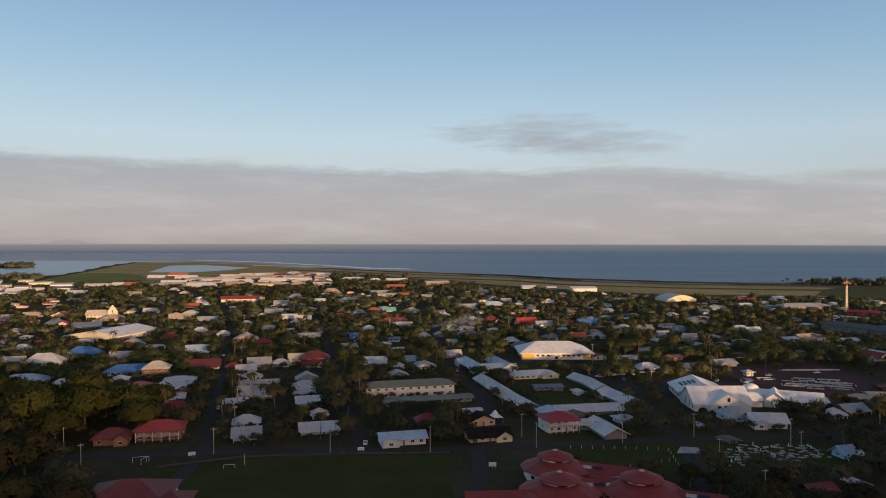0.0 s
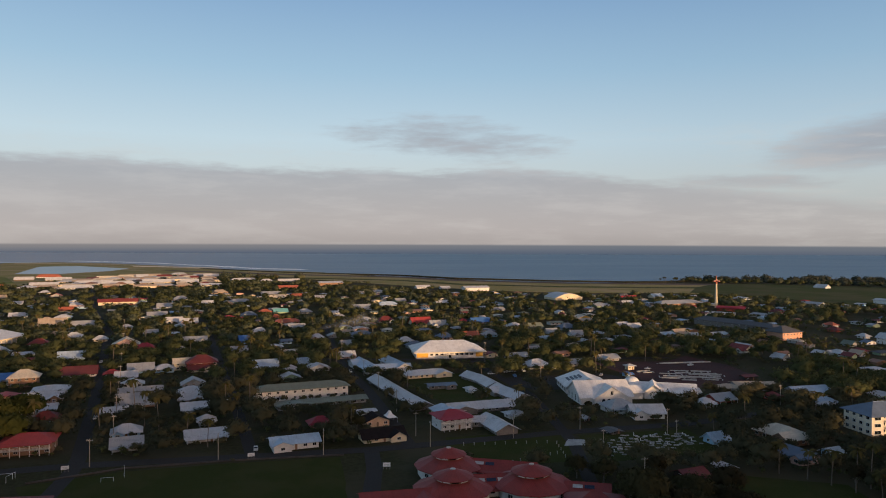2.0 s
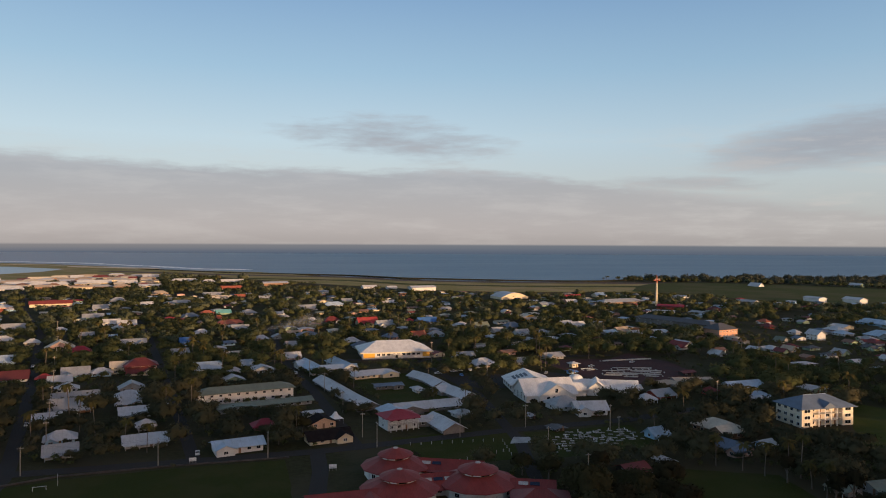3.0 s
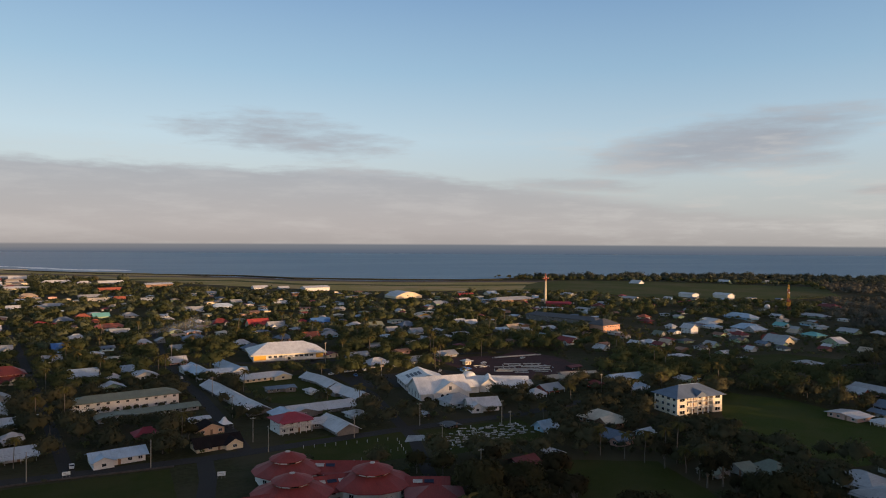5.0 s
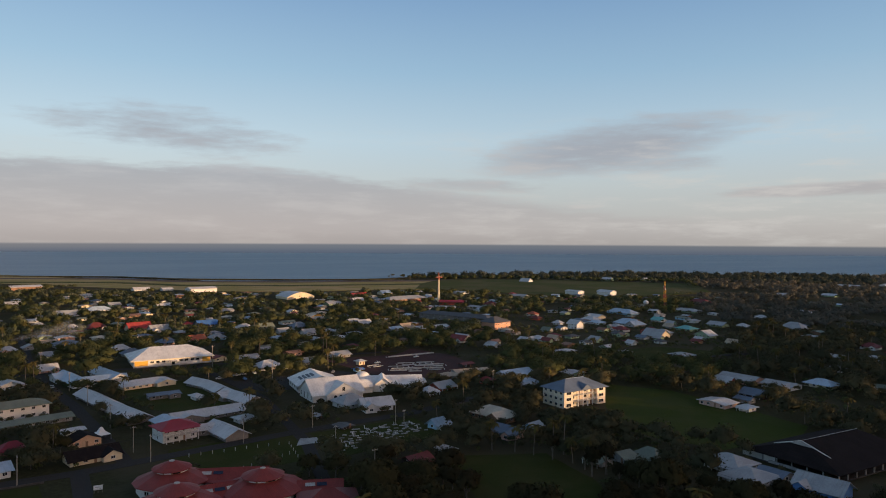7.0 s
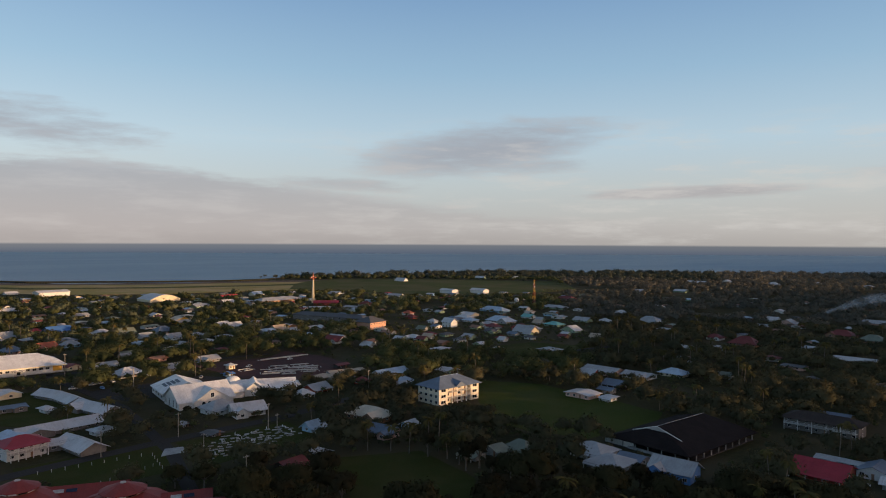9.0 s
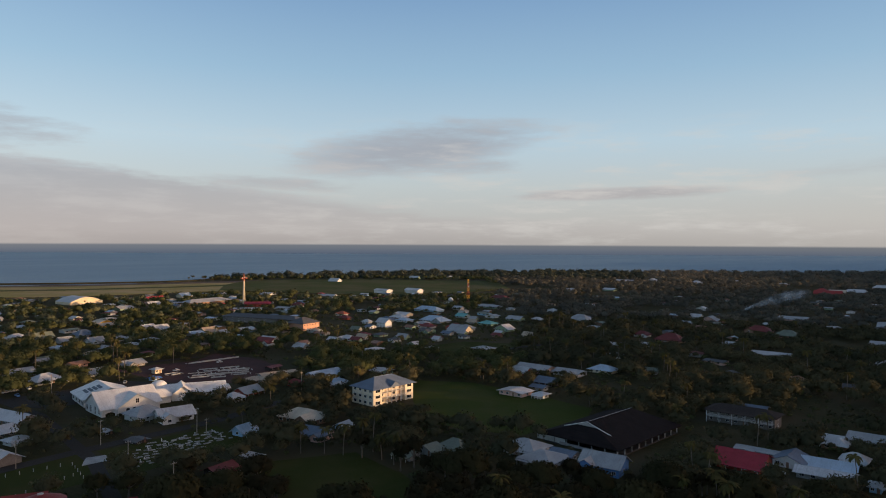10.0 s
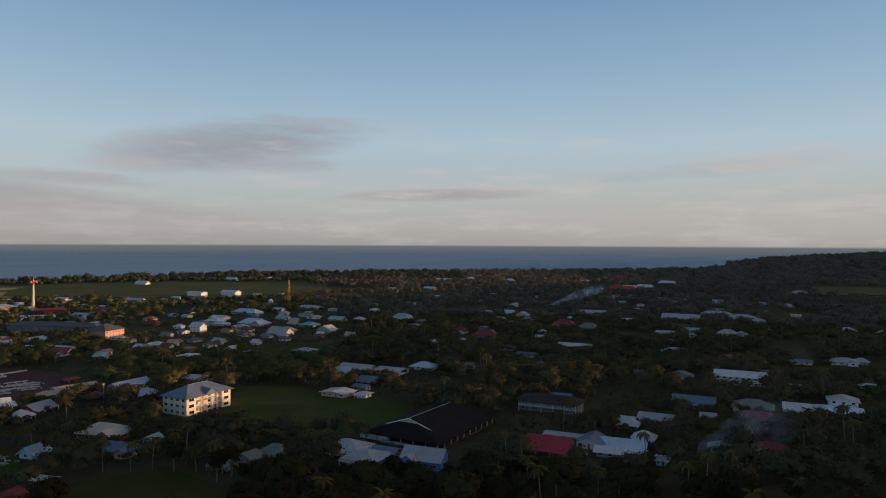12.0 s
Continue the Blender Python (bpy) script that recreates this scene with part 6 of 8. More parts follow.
    m = Matrix.Translation((1.0, 27.5, 0)) @ Matrix.Rotation(radians(84), 4, "Z")
    vs, fs = gable_roof(hw, hd, hh, hr, 1.0, 0.22)
    obj("hall_roof", [m @ Vector(q) for q in vs], fs, ROOF["bright"], e)
    turned(gable_ends(walls_box(hw, hd, hh), hw, hd, hh, hr), m).done("hall_wall", WALL["white"], e)
    sl = math.atan2(hr, hd / 2)
    for i in range(4):
        up = 0.30 + 0.16 * i
        p = Shape().box(-4.2, 4.2, -0.75, 0.75, 0, 0.1).done("solar_panel", SOLAR, e)
        p.matrix_local = m @ Matrix.Translation((0.5 - 0.9 * i, hd / 2 * (1 - up), hh + hr * up + 0.12)) @ Matrix.Rotation(-sl, 4, "X")
    for k in range(4):
        window(e, m @ pose(-9 + k * 6, hd / 2 + 0.03, 1.9, 0, 0, 180), 2.4, 1.6)
    # low wing with a cross gable
    ww, wd, wh, wr = 34.0, 15.0, 3.6, 3.6
    m = Matrix.Translation((38.5, 5.5, 0)) @ Matrix.Rotation(radians(-22), 4, "Z")
    vs, fs = gable_roof(ww, wd, wh, wr, 0.9, 0.2)
    obj("wing_roof", [m @ Vector(q) for q in vs], fs, ROOF["bright"], e)
    turned(gable_ends(walls_box(ww, wd, wh), ww, wd, wh, wr), m).done("wing_wall", WALL["white"], e)
    m2 = m @ Matrix.Translation((-5.0, -3.5, 0.05)) @ Matrix.Rotation(math.pi / 2, 4, "Z")
    vs, fs = gable_roof(15.0, 11.0, wh, 4.2, 0.8, 0.2)
    obj("cross_gable_roof", [m2 @ Vector(q) for q in vs], fs, ROOF["bright"], e)
    turned(gable_ends(walls_box(14.6, 11.0, wh), 14.6, 11.0, wh, 4.2), m2).done("cross_gable_wall", WALL["white"], e)
    m3 = m @ Matrix.Translation((12.0, 5.0, -0.1))
    vs, fs = hip_roof(16.0, 11.0, 3.2, 2.2, 0.8, 0.2)
    obj("annexe_roof", [m3 @ Vector(q) for q in vs], fs, ROOF["white"], e)
    turned(walls_box(15.6, 10.6, 3.1), m3).done("annexe_wall", WALL["white"], e)
    # link roof between the church and its wing
    m4 = Matrix.Translation((18.0, 4.5, 0)) @ Matrix.Rotation(radians(-6), 4, "Z")
    vs, fs = gable_roof(13.0, 12.0, 3.7, 2.8, 0.5, 0.2)
    obj("link_roof", [m4 @ Vector(q) for q in vs], fs, ROOF["bright"], e)
    turned(walls_box(12.6, 11.6, 3.6), m4).done("link_wall", WALL["white"], e)
    claim(x, y, 26, 24, 34)
    claim(x + 26, y + 8, 24, 6, 18, 3.0)
    claim(x - 2, y + 27, 17, 14, 18)


church(139.0, 356.5, 0)


def meeting_house(x, y, rot):
    """A great open hall with a dark hipped roof, white-edged gablet and a row of white posts."""
    e = thing("meeting_house", x, y, rot, "great open hall with a dark hipped roof and white posts", "hall")
    w, d, h, rise, r = 52.0, 36.0, 3.8, 5.8, 17.0
    vs, fs = hip_roof(w, d, h, rise, 1.2, 0.3, r)
    obj("roof", vs, fs, ROOF["dark"], e)
    g0, zb, zt = -r - 2.4, h + rise * 0.44, h + rise + 0.35
    Shape().face_set([(g0, -11.0, zb), (g0, 11.0, zb), (g0, 0, zt), (-r + 8, 0, zt), (-r + 4, -8.0, zb), (-r + 4, 8.0, zb)], [(0, 2, 1), (0, 4, 3, 2), (1, 2, 3, 5)]).done("gablet", ROOF["dark"], e, "dark triangular gablet")
    Shape().face_set([(g0 - 0.06, -10.4, zb + 0.15), (g0 - 0.06, 10.4, zb + 0.15), (g0 - 0.06, 0, zt - 0.25), (g0, -10.4, zb + 0.15), (g0, 10.4, zb + 0.15), (g0, 0, zt - 0.25)], [(0, 2, 1), (3, 4, 5), (0, 1, 4, 3), (1, 2, 5, 4), (2, 0, 3, 5)]).done("gable_panel", WALL["grey"], e, "grey boarded gable panel")
    for a, b in (((g0 - 0.1, -11.3, zb), (g0 - 0.1, 0, zt)), ((g0 - 0.1, 11.3, zb), (g0 - 0.1, 0, zt))):
        Shape().tube([a, b], [0.13, 0.13], 6).done("barge_board", TRIM, e, "white barge board")
    Shape().tube([(g0, 0, zt + 0.05), (r, 0, h + rise + 0.12)], [0.1, 0.1], 6).done("ridge_board", STEEL, e, "pale metal ridge board")
    for i in range(10):
        for sy in (-1, 1):
            px_ = -w / 2 + 0.6 + i * (w - 1.2) / 9
            Shape().box(px_ - 0.2, px_ + 0.2, sy * (d / 2 - 0.4) - 0.2, sy * (d / 2 - 0.4) + 0.2, -0.3, h).done("post", CONCRETE, e)
    for i in range(1, 6):
        py_ = -d / 2 + i * d / 6
        for sx in (-1, 1):
            Shape().box(sx * (w / 2 - 0.6) - 0.2, sx * (w / 2 - 0.6) + 0.2, py_ - 0.2, py_ + 0.2, -0.3, h).done("post", WALL["grey"], e)
    Shape().box(-w / 2, w / 2, -d / 2, d / 2, -0.3, 0.35).done("floor_slab", WALL["dark"], e)
    Shape().box(-w / 2 + 0.8, -w / 2 + 1.0, d / 2 - 11, d / 2 + 3, 0.35, 3.4).done("wall", WALL["white"], e)
    Shape().box(-w / 2 + 1.0, -w / 2 + 7.0, d / 2 + 2.8, d / 2 + 3, 0.35, 3.4).done("wall", WALL["white"], e)
    Shape().box(-w / 2 - 0.4, -w / 2 + 0.5, -d / 2, d / 2 - 9, 0.35, 1.25).done("parapet", WALL["grey"], e)
    Shape().box(-w / 2 + 6, w / 2 - 4, d / 2 - 9, d / 2 - 8.8, 0.35, 3.9).done("inner_wall", WALL["dark"], e)
    claim(x, y, 33, 26, 22)


meeting_house(268.5, 158.0, 0)


def arched_hall(x, y, rot, w, d, h):
    e = thing("arched_hall", x, y, rot, "white hall with a curved metal roof", "hall")
    n = 14
    k = n + 1
    top = [(-w / 2 + w * i / n, h * 0.35 + h * 0.65 * math.sin(math.pi * i / n)) for i in range(k)]
    vs = [(a, -d / 2, b) for a, b in top] + [(a, d / 2, b) for a, b in top] + [(a, -d / 2, b - 0.25) for a, b in top] + [(a, d / 2, b - 0.25) for a, b in top]
    fs = [(i, i + 1, k + i + 1, k + i) for i in range(n)] + [(2 * k + i, 3 * k + i, 3 * k + i + 1, 2 * k + i + 1) for i in range(n)] + [(i, 2 * k + i, 2 * k + i + 1, i + 1) for i in range(n)]
    obj("roof", vs, fs, ROOF["white"], e)
    for sy in (-1, 1):
        yy = sy * (d / 2 - 0.8)
        pts = [(a * 0.98, yy, b - 0.2) for a, b in top] + [(w / 2 * 0.98, yy, -0.3), (-w / 2 * 0.98, yy, -0.3)]
        back = [(a, yy - sy * 0.3, c) for a, _, c in pts]
        kk = len(pts)
        obj("end_wall", pts + back, [tuple(range(kk)), tuple(range(2 * kk - 1, kk - 1, -1))] + [(j, j + kk, (j + 1) % kk + kk, (j + 1) % kk) for j in range(kk)], WALL["cream"], e)
    Shape().box(-w / 2, -w / 2 + 0.3, -d / 2 + 1, d / 2 - 1, -0.3, h * 0.35).done("side_wall", WALL["cream"], e)
    Shape().box(w / 2 - 0.3, w / 2, -d / 2 + 1, d / 2 - 1, -0.3, h * 0.35).done("side_wall", WALL["cream"], e)
    claim(x, y, 32, 30, 40)


arched_hall(332, 998, 10, 44, 38, 9.8)


def warehouse(x, y, rot, w, d, h, rise, roof, wall, label):
    e = house(x, y, rot, w, d, h, rise, roof, wall, "gable", 0, label=label, category="warehouse")
    for i in range(int(w / 6)):
        bx = -w / 2 + 3 + i * 6
        Shape().box(bx - 2.1, bx + 2.1, -d / 2 - 0.1, -d / 2, 0.2, h * 0.72).done("shutter", WALL["grey"], e)
    return e


warehouse(-286.0, 612.0, 77, 54, 46, 5.2, 3.8, "bright", "cream", "large warehouse with a low pale metal roof")
house(-98.0, 219, 8, 24, 20, 5.2, 4.2, "maroon", "cream", "hip", 2, label="large two-storey house with a maroon hipped roof")
house(-84, 215, 8, 11, 12, 4.6, 2.6, "maroon", "cream", "hip", 2, label="annexe with a maroon hipped roof")


def chapel(x, y, rot):
    e = house(x, y, rot, 26, 13, 6.0, 4.2, "cream", "cream", "gable", 1, label="cream chapel with a tall gabled front", category="chapel")
    f = Shape().face_set([(9, -7.2, -0.3), (19, -7.2, -0.3), (19, -7.2, 9.0), (14, -7.2, 16.0), (9, -7.2, 9.0), (9, -5.6, -0.3), (19, -5.6, -0.3), (19, -5.6, 9.0), (14, -5.6, 16.0), (9, -5.6, 9.0)],
                         [(0, 1, 2, 3, 4), (9, 8, 7, 6, 5), (0, 4, 9, 5), (1, 6, 7, 2), (4, 3, 8, 9), (3, 2, 7, 8)])
    f.done("gable_front", WALL["cream"], e)
    window(e, pose(14, -7.22, 9.0), 1.4, 2.4)


chapel(-368, 752, 8)


# ---- towers and masts ----
def beacon_tower(x, y):
    e = thing("beacon_tower", x, y, 20, "tall tapered cream concrete tower with a red top", "tower")
    leg = Shape()
    for sx in (-1, 1):
        leg.face_set([(sx * 0.9, -1.0, -0.3), (sx * 1.9, -1.0, -0.3), (sx * 1.9, 1.0, -0.3), (sx * 0.9, 1.0, -0.3), (sx * 0.2, -0.7, 31), (sx * 0.85, -0.7, 31), (sx * 0.85, 0.7, 31), (sx * 0.2, 0.7, 31)],
                     [(0, 1, 5, 4), (1, 2, 6, 5), (2, 3, 7, 6), (3, 0, 4, 7), (4, 5, 6, 7)])
    leg.done("shaft", WALL["cream"], e)
    br = Shape()
    for z in (6, 12, 18, 24):
        br.box(-1.8 + z * 0.03, 1.8 - z * 0.03, -0.5, 0.5, z, z + 0.8)
    br.done("cross_beam", CONCRETE, e)
    Shape().box(-1.1, 1.1, -0.9, 0.9, 31, 36.5).done("head", RED_PAINT, e, "red upper shaft")
    Shape().box(-5.6, 5.6, -1.1, 1.1, 33.6, 35.0).box(-1.1, 1.1, -5.0, 5.0, 33.7, 34.9).done("platform", RED_PAINT, e, "red cross-shaped platform")
    rail = Shape()
    for i in range(9):
        a = -5.4 + i * 1.35
        rail.box(a - 0.05, a + 0.05, -1.05, -0.95, 35.0, 36.1)
    rail.box(-5.5, 5.5, -1.06, -0.94, 36.05, 36.15).done("railing", TRIM, e)
    Shape().tube([(0, 0, 36.5), (0, 0, 39.5), (0, 0, 42)], [0.8, 0.5, 0.15], 8).done("finial", RED_PAINT, e)
    claim(x, y, 8, 6, 60)


beacon_tower(487.7, 844.7)


def lattice_mast(x, y, height):
    e = thing("lattice_mast", x, y, 10, "tall orange and white steel lattice mast", "mast")
    for k in range(6):
        s = Shape()
        z0, z1 = height * k / 6, height * (k + 1) / 6
        b0, b1 = 1.7 - 1.1 * k / 6, 1.7 - 1.1 * (k + 1) / 6
        cs = ((-1, -1), (1, -1), (1, 1), (-1, 1))
        for i in range(4):
            (ax, ay), (bx, by) = cs[i], cs[(i + 1) % 4]
            s.tube([(ax * b0, ay * b0, z0 - (0.3 if k == 0 else 0)), (ax * b1, ay * b1, z1)], [0.13, 0.13], 5)
            zm, bm_ = (z0 + z1) / 2, (b0 + b1) / 2
            for (p, q, u, v_) in ((z0, zm, b0, bm_), (zm, z1, bm_, b1)):
                s.tube([(ax * u, ay * u, p), (bx * v_, by * v_, q)], [0.07, 0.07], 4)
                s.tube([(bx * u, by * u, p), (ax * v_, ay * v_, q)], [0.07, 0.07], 4)
        s.done("section", RED_PAINT if k % 2 == 0 else WALL["yellow"], e)
    for z, a in ((height * 0.86, 0.4), (height * 0.8, 2.4), (height * 0.7, 4.2)):
        d_ = Shape().tube([(0, 0, 0), (0.2, 0, 0), (0.5, 0, 0)], [0.9, 0.85, 0.3], 12).done("dish", TRIM, e)
        d_.matrix_local = Matrix.Translation((0, 0, z)) @ Matrix.Rotation(a, 4, "Z") @ Matrix.Translation((1.2, 0, 0))
    claim(x, y, 5, 5, 50)


lattice_mast(718.5, 647.9, 33.0)


def dome_shelter(x, y, r):
    e = thing("radome", x, y, 0, "white round antenna dome on a low base", "radome")
    n = 8
    Shape().tube([(0, 0, 2 + r * 0.6 + r * math.sin(q)) for q in [(-0.7 + 2.2 * i / n) for i in range(n + 1)]], [max(r * math.cos(-0.7 + 2.2 * i / n), 0.05) for i in range(n + 1)], 20).done("dome", TRIM, e, "", True)
    Shape().tube([(0, 0, -0.3), (0, 0, 2.2)], [r * 0.85, r * 0.85], 16).done("base", CONCRETE, e)
    claim(x, y, r + 3, r, 40)


dome_shelter(705, 668, 3.4)


# ---- poles and wires ----


def utility_pole(x, y, rot, height=10.5):
    e = thing("utility_pole", x, y, rot, "tall grey wooden utility pole with a crossarm", "utility pole", "utility poles along the streets")
    Shape().tube([(0, 0, -0.3), (0, 0, height)], [0.19, 0.13], 8).done("pole", WOOD, e)
    Shape().box(-1.1, 1.1, -0.07, 0.07, height - 0.75, height - 0.6).done("crossarm", WOOD, e)
    for dx in (-0.95, -0.35, 0.35, 0.95):
        Shape().tube([(dx, 0, height - 0.6), (dx, 0, height - 0.35)], [0.06, 0.04], 6).done("insulator", TRIM, e)
    return e


def wire(a, b, height, sag=0.9):
    s = Shape()
    (x0, y0), (x1, y1) = a, b
    d_ = Vector((y1 - y0, x0 - x1)).normalized()
    for off in (-0.95, 0.95):
        p = [(x0 + (x1 - x0) * t + d_.x * off, y0 + (y1 - y0) * t + d_.y * off, height - 0.35 - sag * 4 * t * (1 - t)) for t in [i / 8 for i in range(9)]]
        s.tube(p, [0.02] * 9, 3)
    tagged(s.done("power_line", BLACK), "pair of thin black power lines between poles", "power line", "power lines")


LINES = [[(-90.5, 275.5), (-93, 312), (-103, 350), (-113, 388), (-126, 436), (-140, 486), (-153, 536), (-168, 590), (-184, 646), (-199, 700)],
         [(-150, 276), (-90.5, 275.5), (-44.8, 277.5), (-5, 278.5), (38.1, 283.5), (75, 291)],
         [(34, 300), (29.5, 345), (23.5, 396), (17, 440), (11, 480), (4, 530)],
         [(104.6, 226), (104, 262), (108, 300)]]
for ln in LINES:
    for i, (px_, py_) in enumerate(ln):
        q = ln[min(i + 1, len(ln) - 1)] if i < len(ln) - 1 else ln[i - 1]
        if (px_, py_) == (-90.5, 275.5) and ln is LINES[1]:
            continue
        utility_pole(px_, py_, math.degrees(math.atan2(q[1] - py_, q[0] - px_)) + 90)
    for a, b in zip(ln, ln[1:]):
        wire(a, b, 10.5)
for px_, py_, hh in ((143.7, 288, 11.5), (146.5, 285, 7.0), (122, 408, 13), (103, 480, 14), (127, 160, 10), (-136, 262, 8), (228, 332, 10.5)):
    utility_pole(px_, py_, 20, hh)


# ---- small things outdoors ----
def sign_board(x, y, rot, w, h):
    e = thing("sign_board", x, y, rot, "white notice board on two posts beside a street", "sign")
    Shape().box(-w / 2, w / 2, -0.05, 0.05, 1.0, 1.0 + h).done("board", TRIM, e)
    for px_ in (-w / 2 + 0.2, 0, w / 2 - 0.2):
        Shape().box(px_ - 0.06, px_ + 0.06, 0.05, 0.15, -0.3, 1.0 + h).done("post", WOOD, e)
    for k in range(2):
        Shape().box(-w * 0.35, w * 0.35, -0.065, -0.05, 1.25 + k * h * 0.35, 1.25 + k * h * 0.35 + 0.14).done("line_of_writing", WALL["grey"], e)


sign_board(-97.3, 270.5, 20, 2.6, 1.3)
sign_board(18.4, 257.6, -4, 2.8, 1.5)
sign_board(-32.5, 277.3, 6, 2.6, 1.3)


def goal(x, y, rot, w=5.0, h=2.2):
    e = thing("goal", x, y, rot, "white metal football goal on the grass", "goal")
    Shape().tube([(-w / 2, 0, -0.2), (-w / 2, 0, h)], [0.06, 0.06], 6).done("post", TRIM, e)
    Shape().tube([(w / 2, 0, -0.2), (w / 2, 0, h)], [0.06, 0.06], 6).done("post", TRIM, e)
    Shape().tube([(-w / 2, 0, h), (w / 2, 0, h)], [0.06, 0.06], 6).done("crossbar", TRIM, e)


goal(-115, 264.5, 15)
goal(-112.5, 263.5, 80)
goal(-79, 258, 10, 4.0, 1.4)
e = thing("flag_pole", -74.5, 262, 0, "thin white pole at the edge of a field", "pole")
Shape().tube([(0, 0, -0.2), (0, 0, 4.2)], [0.07, 0.05], 6).done("pole", TRIM, e)


def fence_post(x, y):
    e = thing("fence_post", x, y, 0, "short white-painted fence post", "post", "white fence posts")
    Shape().box(-0.1, 0.1, -0.1, 0.1, -0.2, 1.15).done("post", CONCRETE, e)
    Shape().box(-0.13, 0.13, -0.13, 0.13, 1.15, 1.22).done("cap", CONCRETE, e)


for i in range(9):
    fence_post(52 + i * 4.4, 283.5 - 0.2 * i)
for i in range(8):
    fence_post(63 + i * 3.4, 256.5 + i * 1.5)
for i in range(5):
    fence_post(88.5 + i * 0.6, 262 + i * 4.6)
wall_path = [(-106, 259), (-77, 271.5), (-41, 275.4), (3, 277)]
AVOID_LINES.append((wall_path, 1.0))
s = Shape()
for (x0, y0), (x1, y1) in zip(wall_path, wall_path[1:]):
    L = math.hypot(x1 - x0, y1 - y0)
    s.box(0, L, -0.2, 0.2, -0.2, 0.6, Matrix.Translation((x0, y0, 0)) @ Matrix.Rotation(math.atan2(y1 - y0, x1 - x0), 4, "Z"))
tagged(s.done("field_wall", WALL["dark"]), "low dark stone wall round a playing field", "wall")


def car(x, y, rot, paint):
    e = thing("car", x, y, rot, "small %s car parked by the street" % paint, "car", "parked cars", 0.1)
    body = [(-2.1, 0.45), (-2.15, 0.85), (-1.9, 1.0), (-1.2, 1.05), (-0.8, 1.5), (0.9, 1.52), (1.5, 1.05), (2.0, 0.9), (2.15, 0.6), (2.1, 0.35), (-2.1, 0.35)]
    k = len(body)
    vs = [(a, -0.82, b) for a, b in body] + [(a, 0.82, b) for a, b in body]
    obj("body", vs, [tuple(range(k)), tuple(range(2 * k - 1, k - 1, -1))] + [(i, i + k, (i + 1) % k + k, (i + 1) % k) for i in range(k)], WALL[paint] if paint in WALL else ROOF["red"], e)
    for sy in (-1, 1):
        Shape().face_set([(-1.0, sy * 0.83, 1.08), (1.2, sy * 0.83, 1.08), (0.8, sy * 0.83, 1.45), (-0.72, sy * 0.83, 1.45)], [(0, 1, 2, 3)] if sy < 0 else [(3, 2, 1, 0)]).done("side_window", GLASS, e)
        for wx in (-1.3, 1.3):
            Shape().tube([(wx, sy * 0.7, 0.33), (wx, sy * 0.88, 0.33)], [0.33, 0.33], 12).done("wheel", RUBBER, e)
    Shape().face_set([(0.94, -0.7, 1.51), (0.94, 0.7, 1.51), (1.5, 0.74, 1.08), (1.5, -0.74, 1.08)], [(0, 3, 2, 1)]).done("windscreen", GLASS, e)
    Shape().face_set([(-0.84, -0.7, 1.5), (-0.84, 0.7, 1.5), (-1.23, 0.74, 1.08), (-1.23, -0.74, 1.08)], [(0, 1, 2, 3)]).done("rear_window", GLASS, e)


for row in ((-32, 288.5, 95, "white"), (28.5, 408.8, 95, "white"), (31.5, 373.5, 95, "white"), (25.5, 425, 92, "grey"), (-118, 388, 100, "white"), (-138, 396, 10, "white"), (97, 433, 0, "white"), (143, 448, 90, "white"), (149, 448, 90, "white"),
            (239, 446, 20, "white"), (17, 300, 10, "grey"), (-128, 412, 105, "grey"), (-56, 376, 100, "white"), (110, 424, 90, "blue"), (108, 437.5, 20, "white"), (103.5, 438.5, 40, "white"), (112.5, 439, 15, "white"), (20, 414, 95, "grey"), (-152, 461, 100, "grey"), (-112, 349, 100, "white"), (120, 440, 90, "white"), (270, 88, 20, "white"), (352, 344, 10, "white"), (-160, 510, 100, "white"), (9, 452, 95, "white"), (165, 420, 60, "grey"), (183, 423, 30, "blue"), (204, 437, 15, "white")):
    car(*row)


def tent(x, y):
    e = thing("tent", x, y, 15, "small white peaked tent beside houses", "tent")
    Shape().face_set([(-3, -3, 2.4), (3, -3, 2.4), (3, 3, 2.4), (-3, 3, 2.4), (-0.4, -0.4, 5.2), (0.4, -0.4, 5.2), (0.4, 0.4, 5.2), (-0.4, 0.4, 5.2), (-1.4, -1.4, 3.3), (1.4, -1.4, 3.3), (1.4, 1.4, 3.3), (-1.4, 1.4, 3.3)],
                     [(0, 1, 9, 8), (1, 2, 10, 9), (2, 3, 11, 10), (3, 0, 8, 11), (8, 9, 5, 4), (9, 10, 6, 5), (10, 11, 7, 6), (11, 8, 4, 7), (4, 5, 6, 7)]).done("canopy", TRIM, e)
    for sx in (-2.9, 2.9):
        for sy in (-2.9, 2.9):
            Shape().tube([(sx, sy, -0.2), (sx, sy, 2.4)], [0.05, 0.05], 6).done("pole", STEEL, e)
    claim(x, y, 5, 4, 20)


tent(24.5, 326)

claim(130, 278, 4, 26, 30, 0.3)
claim(142, 336, 3, 24, 20, 0.4)
claim(240, 425, 3, 40, 20, 0.4)
claim(66, 395, 3, 24, 20, 0.8)
# graves: white concrete slabs, some with a headstone
rg = np.random.default_rng(8)
